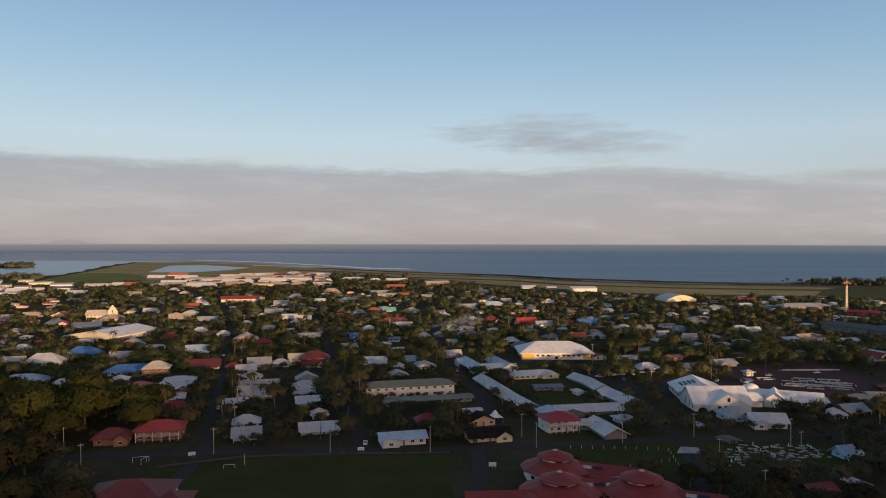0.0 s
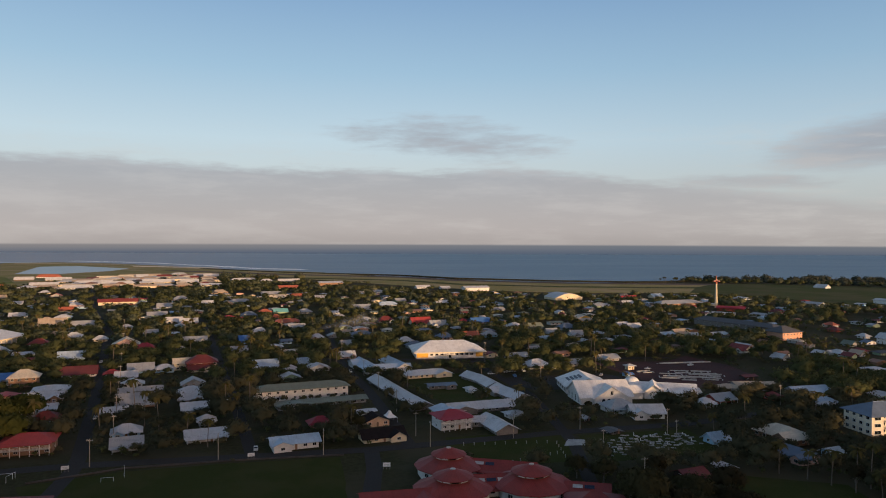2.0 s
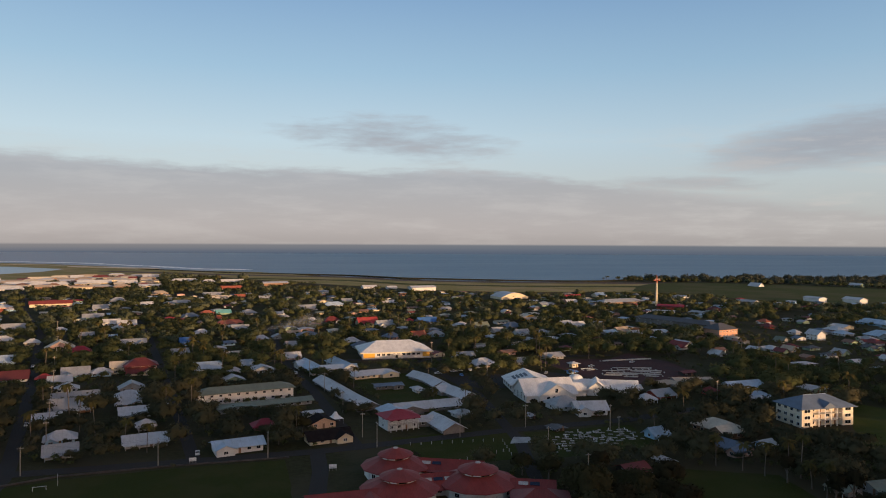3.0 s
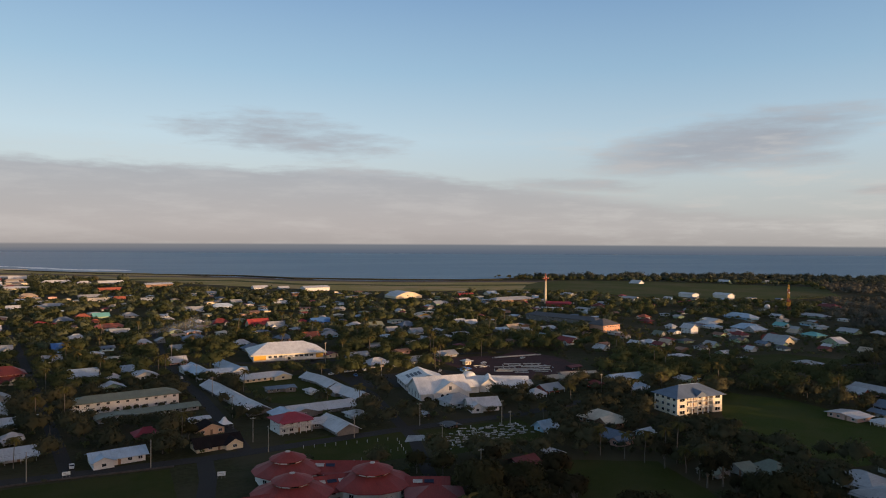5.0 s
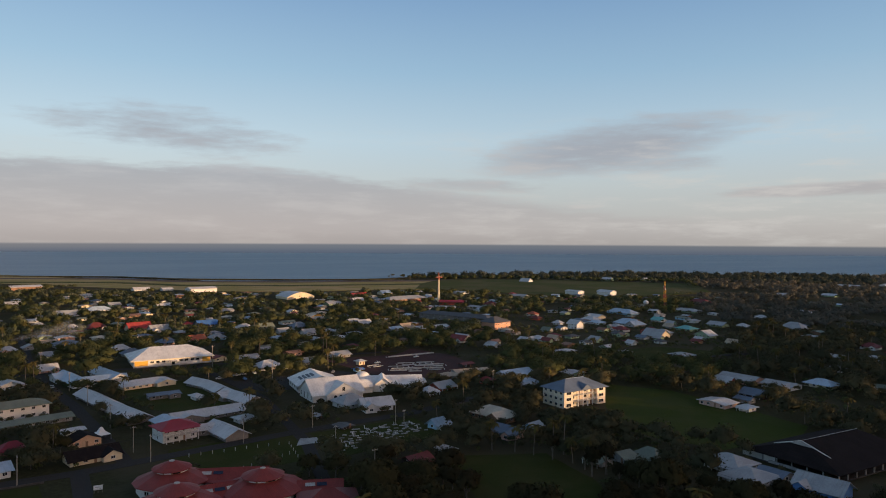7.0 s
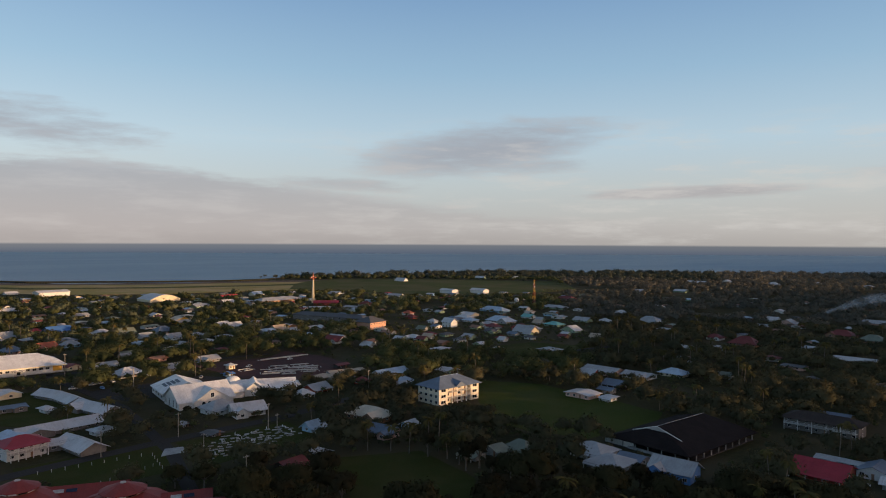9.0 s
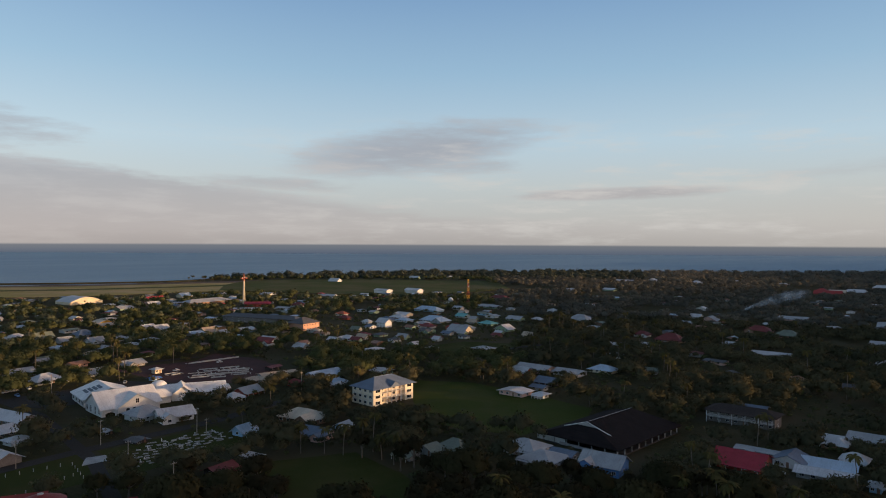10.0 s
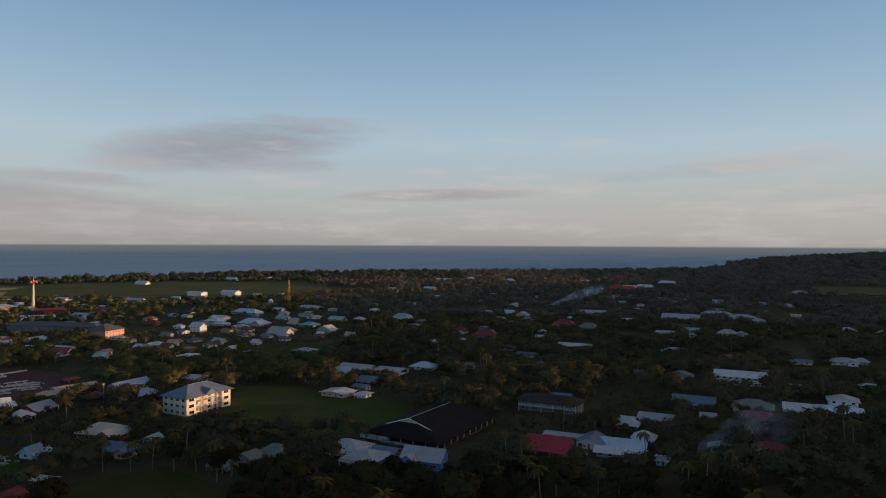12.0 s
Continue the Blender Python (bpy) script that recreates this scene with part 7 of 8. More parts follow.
for row in range(9):
    for col in range(22):
        gx, gy = 108 + col * 2.0 + rg.normal(0, 0.5) + row * 0.4, 262.5 + row * 3.1 + rg.normal(0, 0.6)
        if rg.uniform() < 0.30 or (row < 3 and col > 8 + row * 4) or (row == 4 and 5 < col < 9) or (row > 6 and col < 5):
            continue
        e = thing("grave", gx, gy, rg.normal(76, 10), "low concrete grave slab in a cemetery", "grave", "graves of the cemetery", 0.04)
        w_, l_ = rg.uniform(0.45, 0.8), rg.uniform(1.2, 2.0)
        Shape().box(-w_ / 2 - 0.12, w_ / 2 + 0.12, -l_ / 2 - 0.12, l_ / 2 + 0.12, -0.2, 0.12).done("base", WALL["grey"], e)
        Shape().box(-w_ / 2, w_ / 2, -l_ / 2, l_ / 2, 0.12, rg.uniform(0.2, 0.4)).done("slab", (CONCRETE, WALL["grey"], WALL["grey"], CONCRETE, WALL["bare"], WALL["grey"])[int(rg.integers(0, 6))], e)
        if rg.uniform() < 0.2:
            Shape().box(-w_ / 2, w_ / 2, l_ / 2 - 0.2, l_ / 2, 0.3, rg.uniform(0.9, 1.4)).done("headstone", TRIM, e)

# foundation walls of a building under construction
rb = np.random.default_rng(31)
for fx, fy, fw, fd, fr in ((211, 416, 20, 9, -18), (226, 410, 17, 9, -24), (214, 402, 13, 7, -20), (233, 421, 18, 8, -16), (229, 400, 12, 6, -26), (198, 428, 11, 5, 8), (240, 458, 40, 3, 2), (205, 409, 12, 7, -20), (221, 425, 16, 7, -18), (236, 411, 13, 7, -22)):
    e = thing("foundation", fx, fy, fr, "pale concrete foundation walls on bare red earth", "foundation", "foundations of the building site", 0.05)
    n = max(2, int(fw / 4))
    for sy in (-1, 1):
        a, b = -fw / 2 + rb.uniform(0, fw * 0.25), fw / 2 - rb.uniform(0, fw * 0.25)
        Shape().box(a, b, sy * fd / 2 - 0.2, sy * fd / 2 + 0.2, -0.2, rb.uniform(0.4, 0.9)).done("long_wall", CONCRETE, e)
    for i in range(n + 1):
        if rb.uniform() < 0.35:
            continue
        cx = -fw / 2 + 0.35 + i * (fw - 0.7) / n
        Shape().box(cx - 0.2, cx + 0.2, -fd / 2 + 0.25, fd / 2 - rb.uniform(0.25, fd * 0.5), -0.2, rb.uniform(0.25, 0.6)).done("cross_wall", CONCRETE, e)
house(251, 398, 12, 9, 5, 2.4, 0.6, "maroon", "dark", "gable", 1, label="low dark site shed with a flat maroon roof", category="shed")
house(238, 372, -8, 22, 9, 3.2, 1.0, "tan", "grey", "gable", 1, label="long low grey shed with a tan roof beside a building site", category="shed")
house(192, 439, 10, 4.5, 4, 3.0, 0.9, "white", "cream", "hip", 1, label="small white kiosk beside a building site", category="kiosk")

# ---- the rest of the town: small houses between the larger ones, and the blocks of its centre ----
rf = np.random.default_rng(21)
FILL_ROOF = ("white", "grey", "grey", "paleblue", "white", "tan", "slate", "rust", "green", "maroon", "cream", "red")
DULL_ROOF = ("grey", "rust", "slate", "green", "maroon", "charcoal", "grey", "tan", "rust", "paleblue", "green", "grey")
FILL_WALL = ("white", "cream", "grey", "skyblue", "brown", "pink", "white", "green")


def clear_of_things(x, y, gap):
    for ox, oy, orad in ((242, 270, 42), (105, 440, 36), (300, 235, 92), (268, 158, 45), (139, 356, 60), (236, 425, 70), (50, 240, 55), (130, 275, 40), (60, 395, 50)):
        if math.hypot(x - ox, y - oy) < orad:
            return False
    a = np.array([(q[0], q[1]) for q in AVOID])
    if np.min(np.hypot(a[:, 0] - x, a[:, 1] - y)) < gap:
        return False
    for path, half in AVOID_LINES:
        for (x0, y0), (x1, y1) in zip(path, path[1:]):
            dx, dy = x1 - x0, y1 - y0
            t = max(0.0, min(1.0, ((x - x0) * dx + (y - y0) * dy) / (dx * dx + dy * dy)))
            if math.hypot(x - x0 - t * dx, y - y0 - t * dy) < half + 9:
                return False
    for poly in AVOID_AREAS:
        c = False
        for (x0, y0), (x1, y1) in zip(poly, poly[1:] + poly[:1]):
            if (y0 > y) != (y1 > y) and x < (x1 - x0) * (y - y0) / (y1 - y0) + x0:
                c = not c
        if c:
            return False
    return True


made = 0
for _ in range(2600):
    az, r = rf.uniform(-36, 88), math.sqrt(rf.uniform(330 ** 2, 1150 ** 2))
    if az > 48 and rf.uniform() < 0.72:
        continue
    x, y = polar(az, r)
    if made < 330 and clear_of_things(x, y, 17 + r * 0.006):
        w = rf.uniform(6.5, 14)
        turns = [(14 if az < 40 else 4) + 90 * k for k in range(-2, 2)]
        rot = min(turns, key=lambda q: abs((q + az + 180) % 360 - 180))
        house(round(x, 1), round(y, 1), rot + rf.normal(0, 4), w, w * rf.uniform(0.65, 0.85), 2.7, rf.uniform(1.0, 1.7), (FILL_ROOF if az < 45 else DULL_ROOF)[int(rf.integers(0, 12))], FILL_WALL[int(rf.integers(0, 8))],
              ("gable", "hip", "end")[int(rf.integers(0, 3))], 1 if r < 520 else 0)
        made += 1
for _ in range(300):
    az, r = rf.uniform(-23, -9.5), rf.uniform(1360, 1860)
    x, y = polar(az, r)
    if made < 400 and clear_of_things(x, y, 30):
        w = rf.uniform(14, 38)
        house(round(x, 1), round(y, 1), 14 + rf.normal(0, 3), w, rf.uniform(11, 24), rf.uniform(2.8, 4.4), rf.uniform(1.8, 3.4), ("grey", "cream", "cream", "tan", "tan", "rust", "white", "maroon")[int(rf.integers(0, 8))],
              ("cream", "brown", "grey", "grey")[int(rf.integers(0, 4))], ("gable", "hip")[int(rf.integers(0, 2))], 0)
        made += 1
for _ in range(120):
    az, r = rf.uniform(-33, -27.5), rf.uniform(1180, 1720)
    x, y = polar(az, r)
    if made < 410 and clear_of_things(x, y, 60):
        w = rf.uniform(22, 50)
        house(round(x, 1), round(y, 1), 20 + rf.normal(0, 3), w, rf.uniform(14, 24), rf.uniform(3.8, 5.0), rf.uniform(1.5, 2.5), ("white", "grey", "slate", "grey")[int(rf.integers(0, 4))],
              ("white", "cream")[int(rf.integers(0, 2))], "gable", 0)
        made += 1

vs, fs, slots = [], [], []
for k, (mat, s) in enumerate(FAR_TOWN.items()):
    fs += [tuple(i + len(vs) for i in f) for f in s.f]
    slots += [k] * len(s.f)
    vs += s.v
town = bpy.data.meshes.new("distant_houses")
town.from_pydata(vs, [], fs)
for mat in FAR_TOWN:
    town.materials.append(mat)
town.polygons.foreach_set("material_index", slots)
town.update()
tagged(new("distant_houses", town), "small distant houses with white, grey and red metal roofs", "houses", kind="stuff")

# ---- trees ----


def crown_template(seed, radius, height, lobes, leaves, size, fine_core=True):
    """A crown: overlapping lobes of foliage, each a small uneven core inside a loose coat of leaf sprays."""
    r = np.random.default_rng(seed)
    verts, faces, out, k = [], [], [], 0
    soft_lobe = 0.4 if fine_core else 0.22
    ico = bmesh.new()
    bmesh.ops.create_icosphere(ico, subdivisions=1, radius=1.0)
    ball = np.array([v.co[:] for v in ico.verts])
    ball_f = [tuple(v.index for v in f.verts) for f in ico.faces]
    ico.free()
    if not fine_core:
        ball = np.array([(1, 0, 0), (-1, 0, 0), (0, 1, 0), (0, -1, 0), (0, 0, 1), (0, 0, -1)], float)
        ball_f = [(0, 2, 4), (2, 1, 4), (1, 3, 4), (3, 0, 4), (2, 0, 5), (1, 2, 5), (3, 1, 5), (0, 3, 5)]
    for i in range(lobes):
        a, q = 2.399 * i + r.uniform(-0.4, 0.4), radius * (0.72 if fine_core else 0.62) * math.sqrt((i + 0.4) / lobes)
        cz = height * (0.40 + 0.42 * (1 - (q / radius) ** 2) * r.uniform(0.7, 1.15))
        c, cr = np.array([q * math.cos(a), q * math.sin(a), cz]), radius * (r.uniform(0.32, 0.48) if fine_core else r.uniform(0.46, 0.64))
        pts = ball * r.uniform(0.55, 0.92 if fine_core else 0.86, (len(ball), 1)) * np.array([cr, cr, cr * 0.8]) + c
        verts.append(pts)
        mid = np.array([0.0, 0.0, height * 0.25])
        out.append((pts - c) / cr * soft_lobe + (pts - mid) / radius * 0.7)
        faces += [tuple(i_ + k for i_ in f) for f in ball_f]
        k += len(pts)
        for _ in range(leaves):
            d = r.normal(size=3)
            d[2] = d[2] * 0.9 + 0.25
            d /= np.linalg.norm(d)
            p = c + d * np.array([cr, cr, cr * 0.85]) * r.uniform(0.55, 1.25)
            n_ = d + r.normal(size=3) * (0.45 if fine_core else 0.62)
            n_ /= np.linalg.norm(n_)
            u = np.cross(n_, r.normal(size=3))
            u /= np.linalg.norm(u)
            w = np.cross(n_, u)
            s = size * r.uniform(0.5, 1.4)
            out.append(np.tile(d * soft_lobe + (p - mid) / radius * 0.7 + n_ * 0.15, (3, 1)))
            if fine_core:
                verts.append(np.array([p - u * s * 0.55, p + u * s * 0.5 - n_ * s * 0.12, p + w * s * 0.72]))
                faces.append((k, k + 1, k + 2))
                k += 3
            else:
                verts.append(np.array([p - u * s * 0.5, p + u * s * 0.5 - n_ * s * 0.1, p + w * s * 0.8]))
                faces.append((k, k + 1, k + 2))
                k += 3
    out = np.concatenate(out)
    return np.concatenate(verts), faces, out / np.linalg.norm(out, axis=1, keepdims=True)


def mesh_of(name, verts, faces, mat, normals=None):
    me = bpy.data.meshes.new(name)
    me.from_pydata([tuple(v) for v in verts], [], faces)
    if normals is not None:
        me.shade_smooth()
        me.normals_split_custom_set_from_vertices(normals.tolist())
    me.materials.append(mat)
    return me


def palm_template(seed, height, fronds=17):
    r = np.random.default_rng(seed)
    lean, la = r.uniform(0.4, 1.8), r.uniform(0, 6.28)
    path = [(lean * (i / 8) ** 1.7 * math.cos(la), lean * (i / 8) ** 1.7 * math.sin(la), height * i / 8) for i in range(9)]
    trunk = Shape().tube(path, [0.24 - 0.11 * i / 8 + (0.08 if i == 0 else 0) for i in range(9)], 7)
    top = np.array(path[-1])
    s = Shape()
    for i in range(fronds):
        a = 2.399 * i + r.uniform(-0.2, 0.2)
        rise, length = r.uniform(-0.35, 0.95), r.uniform(3.4, 4.8)
        out = np.array([math.cos(a), math.sin(a), 0])
        side = np.array([-math.sin(a), math.cos(a), 0])
        pts, q, ang = [], top.copy(), rise
        for j in range(7):
            pts.append(q.copy())
            q = q + (out * math.cos(ang) + np.array([0, 0, math.sin(ang)])) * length / 6
            ang -= r.uniform(0.24, 0.36)
        wid = [0.10, 0.42, 0.58, 0.60, 0.50, 0.30, 0.05]
        k = len(s.v)
        for p, w in zip(pts, wid):
            s.v += [tuple(p + side * w - np.array([0, 0, w * 0.55])), tuple(p), tuple(p - side * w - np.array([0, 0, w * 0.55]))]
        for j in range(6):
            b = k + 3 * j
            s.f += [(b, b + 1, b + 4, b + 3), (b + 1, b + 2, b + 5, b + 4)]
    nuts = Shape()
    for i in range(6):
        a = i * 1.05
        c = top + np.array([0.3 * math.cos(a), 0.3 * math.sin(a), -0.35])
        nuts.tube([tuple(c + np.array([0, 0, dz])) for dz in (-0.17, -0.08, 0.08, 0.17)], [0.04, 0.13, 0.13, 0.04], 5)
    return trunk, s, nuts


def trunk_template(seed, height, spread):
    r = np.random.default_rng(seed)
    s = Shape().tube([(0, 0, -0.3), (0.1, 0, height * 0.25), (0.05, 0.1, height * 0.5), (0, 0.05, height * 0.72)], [0.34, 0.26, 0.2, 0.1], 7)
    for i in range(5):
        a = i * 1.26 + r.uniform(-0.3, 0.3)
        e_ = (spread * math.cos(a) * 0.6, spread * math.sin(a) * 0.6, height * r.uniform(0.5, 0.68))
        s.tube([(0.05, 0.05, height * r.uniform(0.22, 0.34)), (e_[0] * 0.45, e_[1] * 0.45, height * 0.45), e_], [0.14, 0.10, 0.04], 5)
    return s


BROAD = []     # (trunk mesh, crown mesh, crown radius, height)
for i, (rad, hei, lob, lea, siz, mat) in enumerate(((4.6, 8.5, 15, 125, 0.72, LEAF_SHADE), (5.8, 10.5, 18, 130, 0.80, LEAF_SHADE_DARK), (3.8, 7.0, 13, 115, 0.66, LEAF_SHADE), (7.2, 12.0, 22, 135, 0.90, LEAF_SHADE),
                                                    (3.2, 10.5, 13, 115, 0.68, LEAF_SHADE_DARK), (5.4, 8.0, 16, 125, 0.76, LEAF_SHADE_DARK), (7.2, 11.5, 22, 135, 0.88, LEAF_OLIVE))):
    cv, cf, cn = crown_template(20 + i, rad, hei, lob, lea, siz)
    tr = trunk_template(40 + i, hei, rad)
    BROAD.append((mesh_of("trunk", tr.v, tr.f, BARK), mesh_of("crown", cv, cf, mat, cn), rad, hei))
PALMS = []
for i, hei in enumerate((12.0, 14.0, 16.0, 10.0)):
    tr, fr, nu = palm_template(60 + i, hei)
    PALMS.append((mesh_of("trunk", tr.v, tr.f, BARK), mesh_of("crown", fr.v, fr.f, FROND), mesh_of("coconuts", nu.v, nu.f, WALL["brown"]), fr, tr))


def tree(x, y, kind, scale, turn, label):
    tm, cm = BROAD[kind][:2]
    e = thing("tree", x, y, turn, label, "tree", "broad-leaved trees of the town", land_height(x, y))
    e.scale = (scale, scale, scale * (0.9 + 0.2 * ((x * 7.3) % 1.0)))
    for nm, me in (("trunk", tm), ("crown", cm)):
        o = new(nm, me)
        o.parent = e
    return e


def palm(x, y, kind, scale, turn, label):
    e = thing("palm_tree", x, y, turn, label, "palm tree", "coconut palms", land_height(x, y))
    e.scale = (scale, scale, scale)
    for nm, me in zip(("trunk", "crown", "coconuts"), PALMS[kind][:3]):
        o = new(nm, me)
        o.parent = e
    return e


AV = np.array(AVOID)
SIGHT = np.array(SIGHT_LINES)


def inside(poly, x, y):
    c = False
    for (x0, y0), (x1, y1) in zip(poly, poly[1:] + poly[:1]):
        if (y0 > y) != (y1 > y) and x < (x1 - x0) * (y - y0) / (y1 - y0) + x0:
            c = not c
    return c


def near_line(x, y, pad):
    for path, half in AVOID_LINES:
        for (x0, y0), (x1, y1) in zip(path, path[1:]):
            dx, dy = x1 - x0, y1 - y0
            t = max(0.0, min(1.0, ((x - x0) * dx + (y - y0) * dy) / (dx * dx + dy * dy)))
            if math.hypot(x - x0 - t * dx, y - y0 - t * dy) < half + pad:
                return True
    return False


VILLAGE = [(327, 491), (486, 656), (679, 544), (568, 426), (425, 340), (377, 391), (335, 451)]


def built_up(x, y):
    """Districts with few trees."""
    return inside(TOWN_CENTRE, x, y) or inside(PORT, x, y)


def room(x, y, rad):
    """How tall a plant may grow at a place: 0 for none."""
    dx, dy = x - AV[:, 0], y - AV[:, 1]
    c, s = np.cos(AV[:, 2]), np.sin(AV[:, 2])
    if np.any((np.abs(dx * c + dy * s) < AV[:, 3] + rad * 0.3) & (np.abs(dy * c - dx * s) < AV[:, 4] + rad * 0.3)):
        return 0.0
    if near_line(x, y, rad * 0.35) or any(inside(p, x, y) for p in AVOID_AREAS):
        return 0.0
    cap = 3.0 if inside(VILLAGE, x, y) else 30.0
    # plants between the camera and a listed building are kept low
    d = np.hypot(SIGHT[:, 0], SIGHT[:, 1])
    ux, uy = SIGHT[:, 0] / d, SIGHT[:, 1] / d
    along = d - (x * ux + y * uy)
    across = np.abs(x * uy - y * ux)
    sel = (along > 0) & (along < 150) & (across < SIGHT[:, 2] + rad * 0.25)
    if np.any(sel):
        # height limit follows the camera's sight line, so the building stays in view
        return float((SIGHT[sel, 3] + np.maximum(along[sel] - SIGHT[sel, 4], 0) * H / d[sel]).min(initial=cap))
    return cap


r_ = np.random.default_rng(11)


def scatter(n, az0, az1, r0, r1, gap, low=False):
    """Candidate spots, evenly spread over a ring of land."""
    out = []
    for _ in range(n):
        az, r = r_.uniform(az0, az1), math.sqrt(r_.uniform(r0 * r0, r1 * r1))
        x, y = polar(az, r)
        if lerp(az, COAST_AZ, COAST_R) - r < 8 or 1 - ((az + 17.5) / 7.5) ** 2 - ((r - 2330) / 230) ** 2 > 0:
            continue
        out.append((x, y, r))
    return out


stuff_v, stuff_f, stuff_o, stuff_n = {k: [] for k in range(5)}, {k: [] for k in range(5)}, {k: [] for k in range(5)}, {k: 0 for k in range(5)}
LOW = [(0, crown_template(81, 4.8, 7.6, 6, 54, 0.80, False)), (1, crown_template(82, 5.6, 8.2, 7, 54, 0.88, False)), (0, crown_template(83, 3.9, 6.8, 5, 54, 0.72, False)), (1, crown_template(84, 6.4, 9.5, 7, 56, 0.95, False))]
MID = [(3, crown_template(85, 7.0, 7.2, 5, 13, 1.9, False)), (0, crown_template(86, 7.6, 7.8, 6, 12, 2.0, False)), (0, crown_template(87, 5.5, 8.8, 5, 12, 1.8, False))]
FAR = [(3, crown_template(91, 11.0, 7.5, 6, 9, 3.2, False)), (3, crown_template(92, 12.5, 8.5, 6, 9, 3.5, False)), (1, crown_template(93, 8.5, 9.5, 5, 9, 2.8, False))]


def into_stuff(x, y, template, scale, turn, sink=0.0):
    slot, (cv, cf, cn) = template
    c, s = math.cos(turn), math.sin(turn)
    turn_m = np.array([[c, -s, 0], [s, c, 0], [0, 0, 1]])
    m = turn_m * scale
    stuff_o[slot].append(cn @ turn_m.T)
    stuff_v[slot].append(cv @ m.T + np.array([x, y, land_height(x, y) - sink]))
    stuff_f[slot].append(np.array(cf) + stuff_n[slot])
    stuff_n[slot] += len(cv)


grid = {}


def free(x, y, rad):
    i, j = int(x // 22), int(y // 22)
    for a in (i - 1, i, i + 1):
        for b in (j - 1, j, j + 1):
            for px, py, pr in grid.get((a, b), ()):
                if math.hypot(px - x, py - y) < (pr + rad) * 0.60:
                    return False
    grid.setdefault((i, j), []).append((x, y, rad))
    return True


things = palms_made = 0
for i, (az, r) in enumerate(((25.9, 1490), (26.15, 1476), (26.3, 1496), (26.75, 1484), (26.9, 1500), (27.05, 1470), (27.6, 1492), (27.7, 1478), (28.3, 1488))):
    palm(*polar(az, r), i % 4, 0.9 + 0.15 * math.sin(i * 1.7), i * 77.0, "tall coconut palm on the shore, dark against the sea")
for i, (px, py, sc) in enumerate(((-62.6, 308.4, 0.85), (-51.9, 295.8, 0.78), (-78.2, 326.4, 0.9), (75.8, 349.3, 0.85), (86.4, 411.3, 0.9), (-46.3, 342.1, 0.8), (318.9, 181, 0.85), (310.3, 195.4, 0.8))):
    palm(px, py, i % 4, sc, i * 131.0, "coconut palm standing free above garden roofs")
    free(px, py, 1.5)
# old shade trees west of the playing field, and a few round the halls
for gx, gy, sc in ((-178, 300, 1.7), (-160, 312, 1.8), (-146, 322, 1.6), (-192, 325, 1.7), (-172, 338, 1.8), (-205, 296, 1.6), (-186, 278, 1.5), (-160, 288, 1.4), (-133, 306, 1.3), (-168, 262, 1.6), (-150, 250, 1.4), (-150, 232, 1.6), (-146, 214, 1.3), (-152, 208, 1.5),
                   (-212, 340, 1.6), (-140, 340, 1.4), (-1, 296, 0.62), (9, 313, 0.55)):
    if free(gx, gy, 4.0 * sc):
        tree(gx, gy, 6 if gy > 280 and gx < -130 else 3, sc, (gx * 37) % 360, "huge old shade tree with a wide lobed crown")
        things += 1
# a grove with bare stems behind a lawn, and dark garden trees before the church
for i, (gx, gy) in enumerate(((166, 226), (170, 219), (173, 211), (177, 204), (176, 196), (173, 189), (181, 214), (184, 224), (179, 188))):
    if i % 3 == 2:
        tree(gx, gy, 4, 0.85 + 0.04 * i, i * 70.0, "slender tree with a narrow dark crown")
    else:
        palm(gx, gy, i % 4, 0.8 + 0.03 * i, i * 59.0, "coconut palm of a grove behind a lawn")
    free(gx, gy, 2.0)
for i, (gx, gy, sc) in enumerate(((166.5, 344.5, 0.52), (172.5, 343.0, 0.58), (178.5, 341.0, 0.5), (184.0, 337.0, 0.5), (126.0, 337.5, 0.36), (131.5, 340.5, 0.26), (120.0, 342.0, 0.34), (190.0, 342.0, 0.45))):
    tree(gx, gy, i % 3, sc, i * 83.0, "small bushy dark green garden tree")
    free(gx, gy, 3.0)
TREE_LABELS = ("broad-leaved tree with a rounded dark green crown", "tall dark green tree with a dense crown", "small bushy green garden tree",
               "wide spreading green tree with a lobed crown", "slender tree with a narrow dark crown", "low dark green spreading tree")
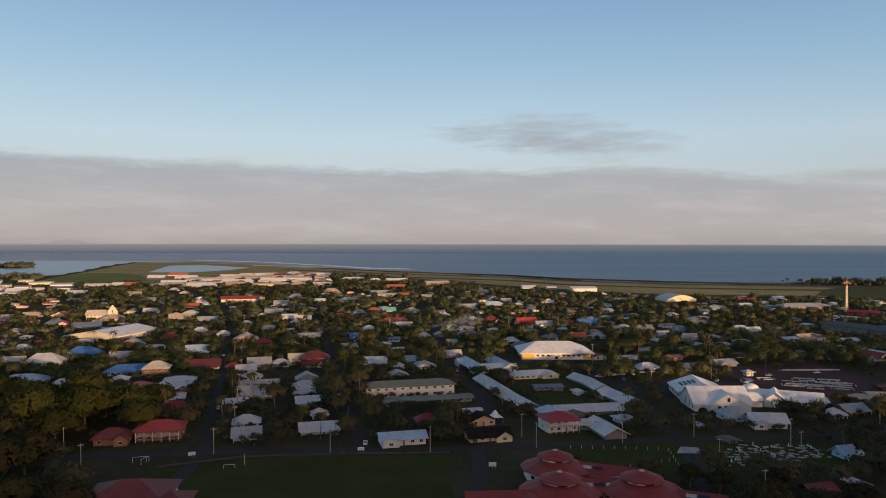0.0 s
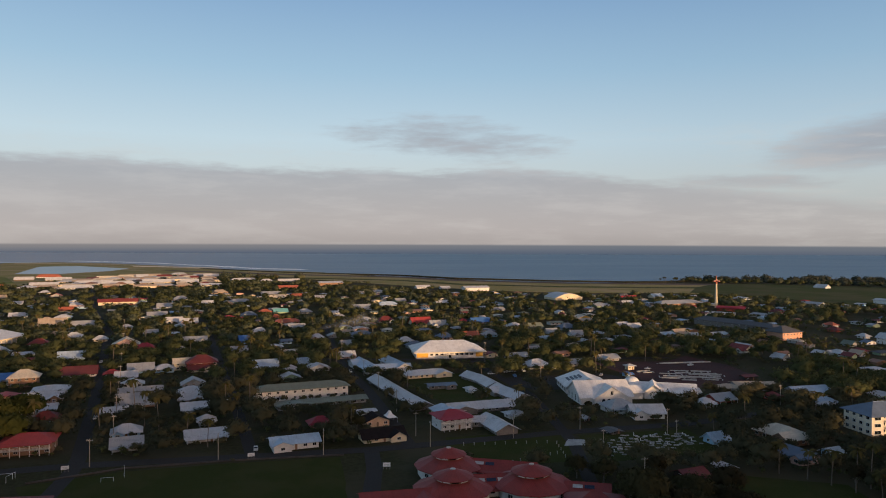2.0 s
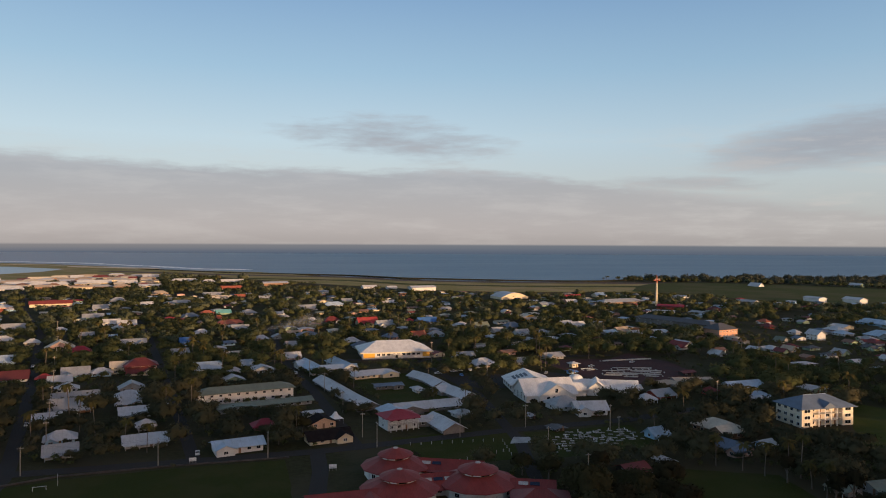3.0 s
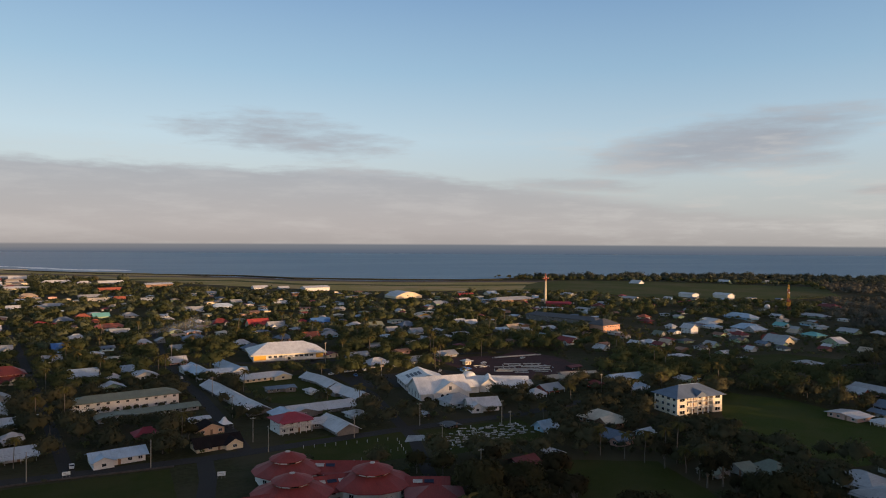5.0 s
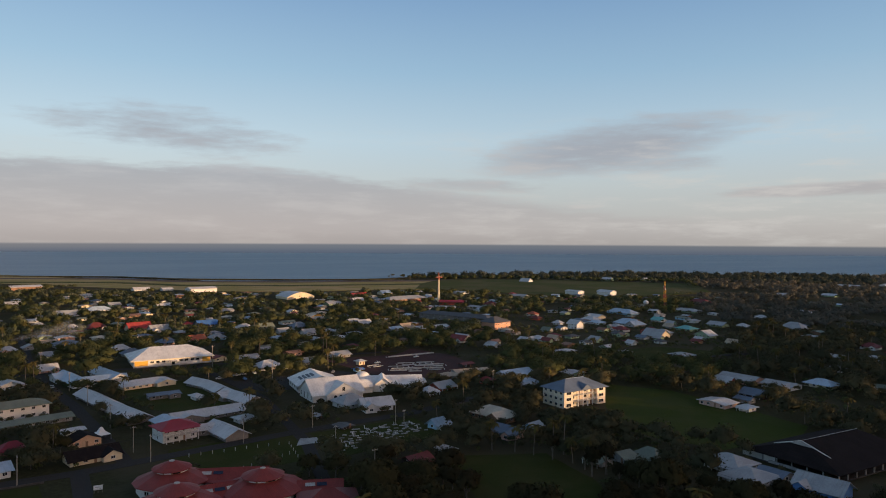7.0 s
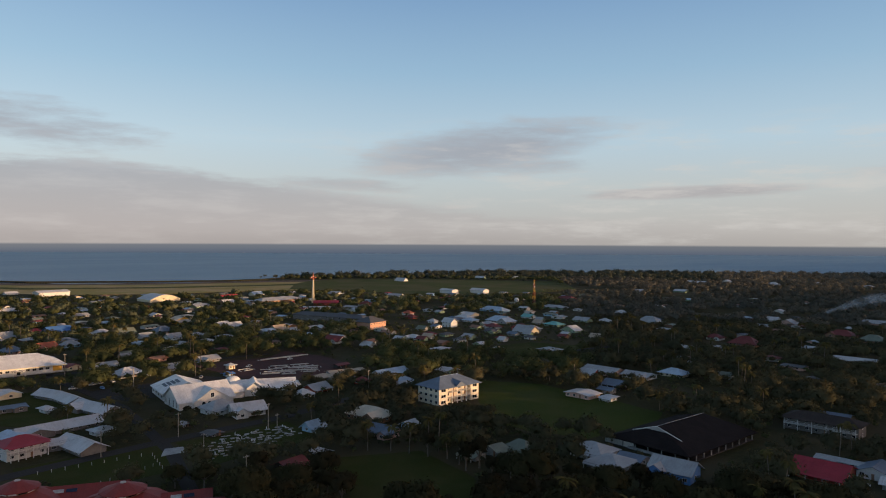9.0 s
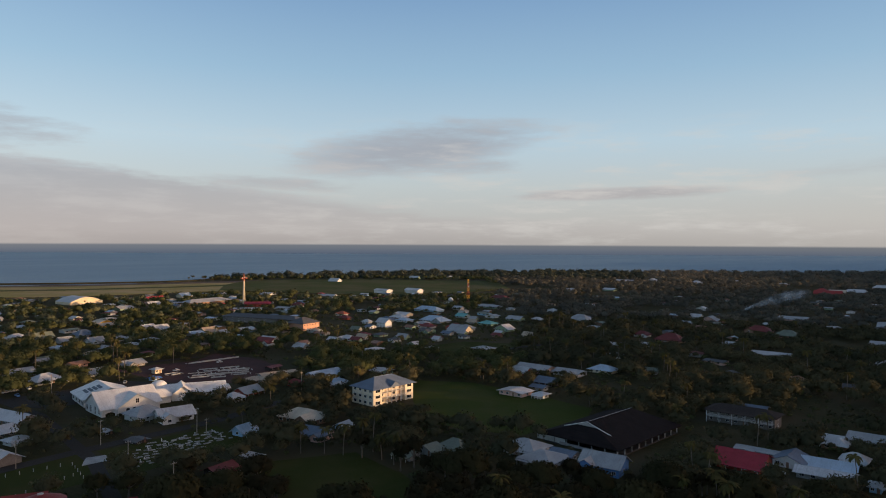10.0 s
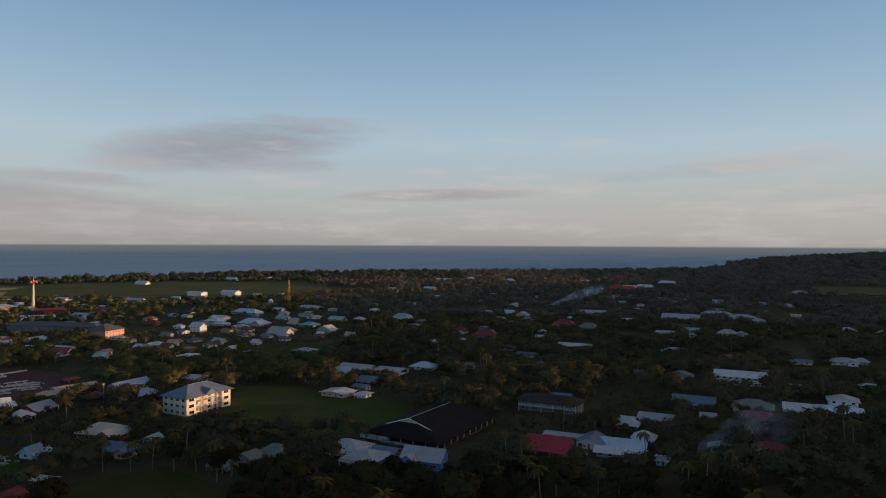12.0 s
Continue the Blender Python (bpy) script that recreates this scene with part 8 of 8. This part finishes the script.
for x, y, r in sorted(scatter(11000, -40, 100, 175, 780, 0), key=lambda q: q[2]):
    if noise.noise((x * 0.016, y * 0.016, 4.0)) > (0.30 if x > 250 else 0.42) and r > 300:
        continue
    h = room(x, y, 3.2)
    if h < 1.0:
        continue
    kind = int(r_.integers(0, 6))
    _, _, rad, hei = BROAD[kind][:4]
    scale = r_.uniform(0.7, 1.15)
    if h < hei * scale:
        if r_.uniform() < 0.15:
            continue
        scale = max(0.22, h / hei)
    if r_.uniform() < (0.085 if x < 60 else 0.07) and h > 6 and not (r < 300 and x < -60) and not (50 < x < 118 and 410 < y < 505) and not (200 < x < 265 and 232 < y < 275) and not (195 < x < 262 and 110 < y < 188) and not (132 < x < 245 and 325 < y < 402) and palms_made < 270:
        if free(x, y, 1.5):
            k = int(r_.integers(0, 4))
            palm(x, y, k, r_.uniform(0.8, 1.1), r_.uniform(0, 360), "coconut palm with a slender grey trunk and yellowish fronds")
            palms_made += 1
        continue
    if not free(x, y, rad * scale):
        continue
    if r < 430 and things < 300 and scale > 0.5:
        tree(x, y, kind, scale, r_.uniform(0, 360), TREE_LABELS[kind])
        things += 1
    else:
        # shade-toned leaves near and to the right, sun-toned ones elsewhere
        shaded = 1 if r < 430 or x > 1.3 * y else 0
        into_stuff(x, y, (shaded, LOW[kind % 4][1]) if r < 600 else (shaded or MID[kind % 3][0], MID[kind % 3][1]), scale * (1.1 if r < 600 else 0.85), r_.uniform(0, 6.28))
for x, y, r in scatter(13000, -40, 102, 780, 1600, 0):
    if noise.noise((x * 0.011, y * 0.011, 4.0)) > 0.32:
        continue
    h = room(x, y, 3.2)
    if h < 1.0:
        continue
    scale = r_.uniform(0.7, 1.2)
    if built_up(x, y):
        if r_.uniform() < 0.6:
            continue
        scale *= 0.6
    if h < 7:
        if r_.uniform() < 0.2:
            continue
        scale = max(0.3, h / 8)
    if free(x, y, (5.2 if h < 7 or r < 900 else 8.0) * scale):
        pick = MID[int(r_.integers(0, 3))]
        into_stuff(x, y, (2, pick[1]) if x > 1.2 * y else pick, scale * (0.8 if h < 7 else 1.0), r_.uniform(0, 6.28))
for x, y, r in scatter(6500, -40, 103, 1600, 2400, 0) + scatter(4500, 60, 103, 2400, 4900, 0) + scatter(500, -34, -22, 2400, 3100, 0):
    if room(x, y, 5.0) < 5 or built_up(x, y):
        continue
    if free(x, y, 9.0 + r * 0.0008):
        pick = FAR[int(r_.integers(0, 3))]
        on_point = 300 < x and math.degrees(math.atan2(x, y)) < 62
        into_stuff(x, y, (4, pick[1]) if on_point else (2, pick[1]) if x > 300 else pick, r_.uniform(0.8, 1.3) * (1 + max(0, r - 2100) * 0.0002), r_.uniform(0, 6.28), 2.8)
# low bushes in the gardens and along the lanes
SHRUB = [(k, crown_template(101 + k, 2.3, 3.0, 3, 15, 0.75, False)) for k in (0, 1)]
for x, y, r in scatter(8500, -38, 98, 170, 560, 0):
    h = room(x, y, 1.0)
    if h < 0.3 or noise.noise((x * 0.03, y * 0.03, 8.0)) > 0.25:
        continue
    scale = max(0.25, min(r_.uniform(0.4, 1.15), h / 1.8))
    if free(x, y, 1.5 * scale):
        into_stuff(x, y, SHRUB[int(r_.integers(0, 2))], scale, r_.uniform(0, 6.28))
# trees on the islet off the harbour
for _ in range(90):
    az, r = r_.uniform(-37, -30.5), r_.uniform(2575, 2725)
    into_stuff(*polar(az, r), (3, FAR[int(r_.integers(0, 3))][1]), r_.uniform(1.1, 1.7), r_.uniform(0, 6.28), 2.0)
for slot, mat, nm, lab in ((0, LEAF, "woodland", "dense green trees and bushes between the houses"), (1, LEAF_SHADE_BROWN, "dark_woodland", "dense trees and bushes between the houses, in a shade tone"), (3, LEAF_FAR, "sparse_woodland", "olive trees and bushes far across the town, paled for haze"), (2, LEAF_HILL, "hill_scrub", "scrub and trees on distant rising ground, paled for haze"), (4, LEAF_POINT, "coastal_scrub", "blue-green scrub and palms along the far shore, toned for haze")):
    vs, fs = np.concatenate(stuff_v[slot]), np.concatenate(stuff_f[slot])
    me = bpy.data.meshes.new(nm)
    me.vertices.add(len(vs)), me.loops.add(fs.size), me.polygons.add(len(fs))
    me.vertices.foreach_set("co", vs.ravel().astype(np.float32))
    me.loops.foreach_set("vertex_index", fs.ravel().astype(np.int32))
    me.polygons.foreach_set("loop_start", (np.arange(len(fs)) * 3).astype(np.int32))
    me.update(calc_edges=True)
    me.shade_smooth()
    me.normals_split_custom_set_from_vertices(np.concatenate(stuff_o[slot]).tolist())
    me.materials.append(mat)
    tagged(new(nm, me), lab, "trees", kind="stuff")

# ---- smoke from garden fires, many thin puffs ----
def smoke(name, colour, most):
    m, n = material(name)
    tr_, df_ = n.add("ShaderNodeBsdfTransparent"), n.add("ShaderNodeBsdfDiffuse")
    n.put(df_.inputs[0], colour)
    mx_ = n.add("ShaderNodeMixShader")
    n.put(mx_.inputs[0], n.ramp01(n.noise(coords(n), 0.11, 5.0, 0.65), 0.36, 0.70, 0.0, most))
    n.put(mx_.inputs[1], tr_.outputs[0]), n.put(mx_.inputs[2], df_.outputs[0])
    o = n.add("ShaderNodeOutputMaterial")
    n.put(o.inputs[0], mx_.outputs[0])
    return m


sm = smoke("thin_smoke", rgb(0.75, 0.78, 0.82), 0.16)
sm_thin = smoke("faint_blue_smoke", rgb(0.30, 0.34, 0.40), 0.12)
sm_wisp = smoke("wispy_grey_smoke", rgb(0.55, 0.57, 0.60), 0.07)
rs = np.random.default_rng(17)
for sx, sy, length, height, dx, dy, spread, thick in ((829, 323, 74, 27, 0.45, -0.89, 1.2, sm), (288, 49, 44, 12, 0.72, -0.69, 1.7, sm_wisp), (-20, 652, 60, 12, 0.95, -0.3, 1.3, sm_thin)):
    s = Shape()
    for layer in range(3):
        path, radii = [], []
        for i in range(15):
            t = i / 14
            path.append((sx + dx * length * t + rs.normal(0, 1.6) * t, sy + dy * length * t + rs.normal(0, 1.6) * t, 2 + height * t ** 0.75 + rs.normal(0, 1.4) * t))
            radii.append((0.5 + 7.0 * t * (1 - 0.5 * t ** 3)) * spread * (0.5 + 0.3 * layer) * rs.uniform(0.6, 1.4) * (0.25 if i == 14 else 0.7 if i == 13 else 1))
        s.tube(path, radii, 12, False)
    ob = s.done("smoke_plume", thick, None, "", True)
    tagged(ob, "thin drifting plume of pale smoke above gardens", "smoke", kind="stuff")
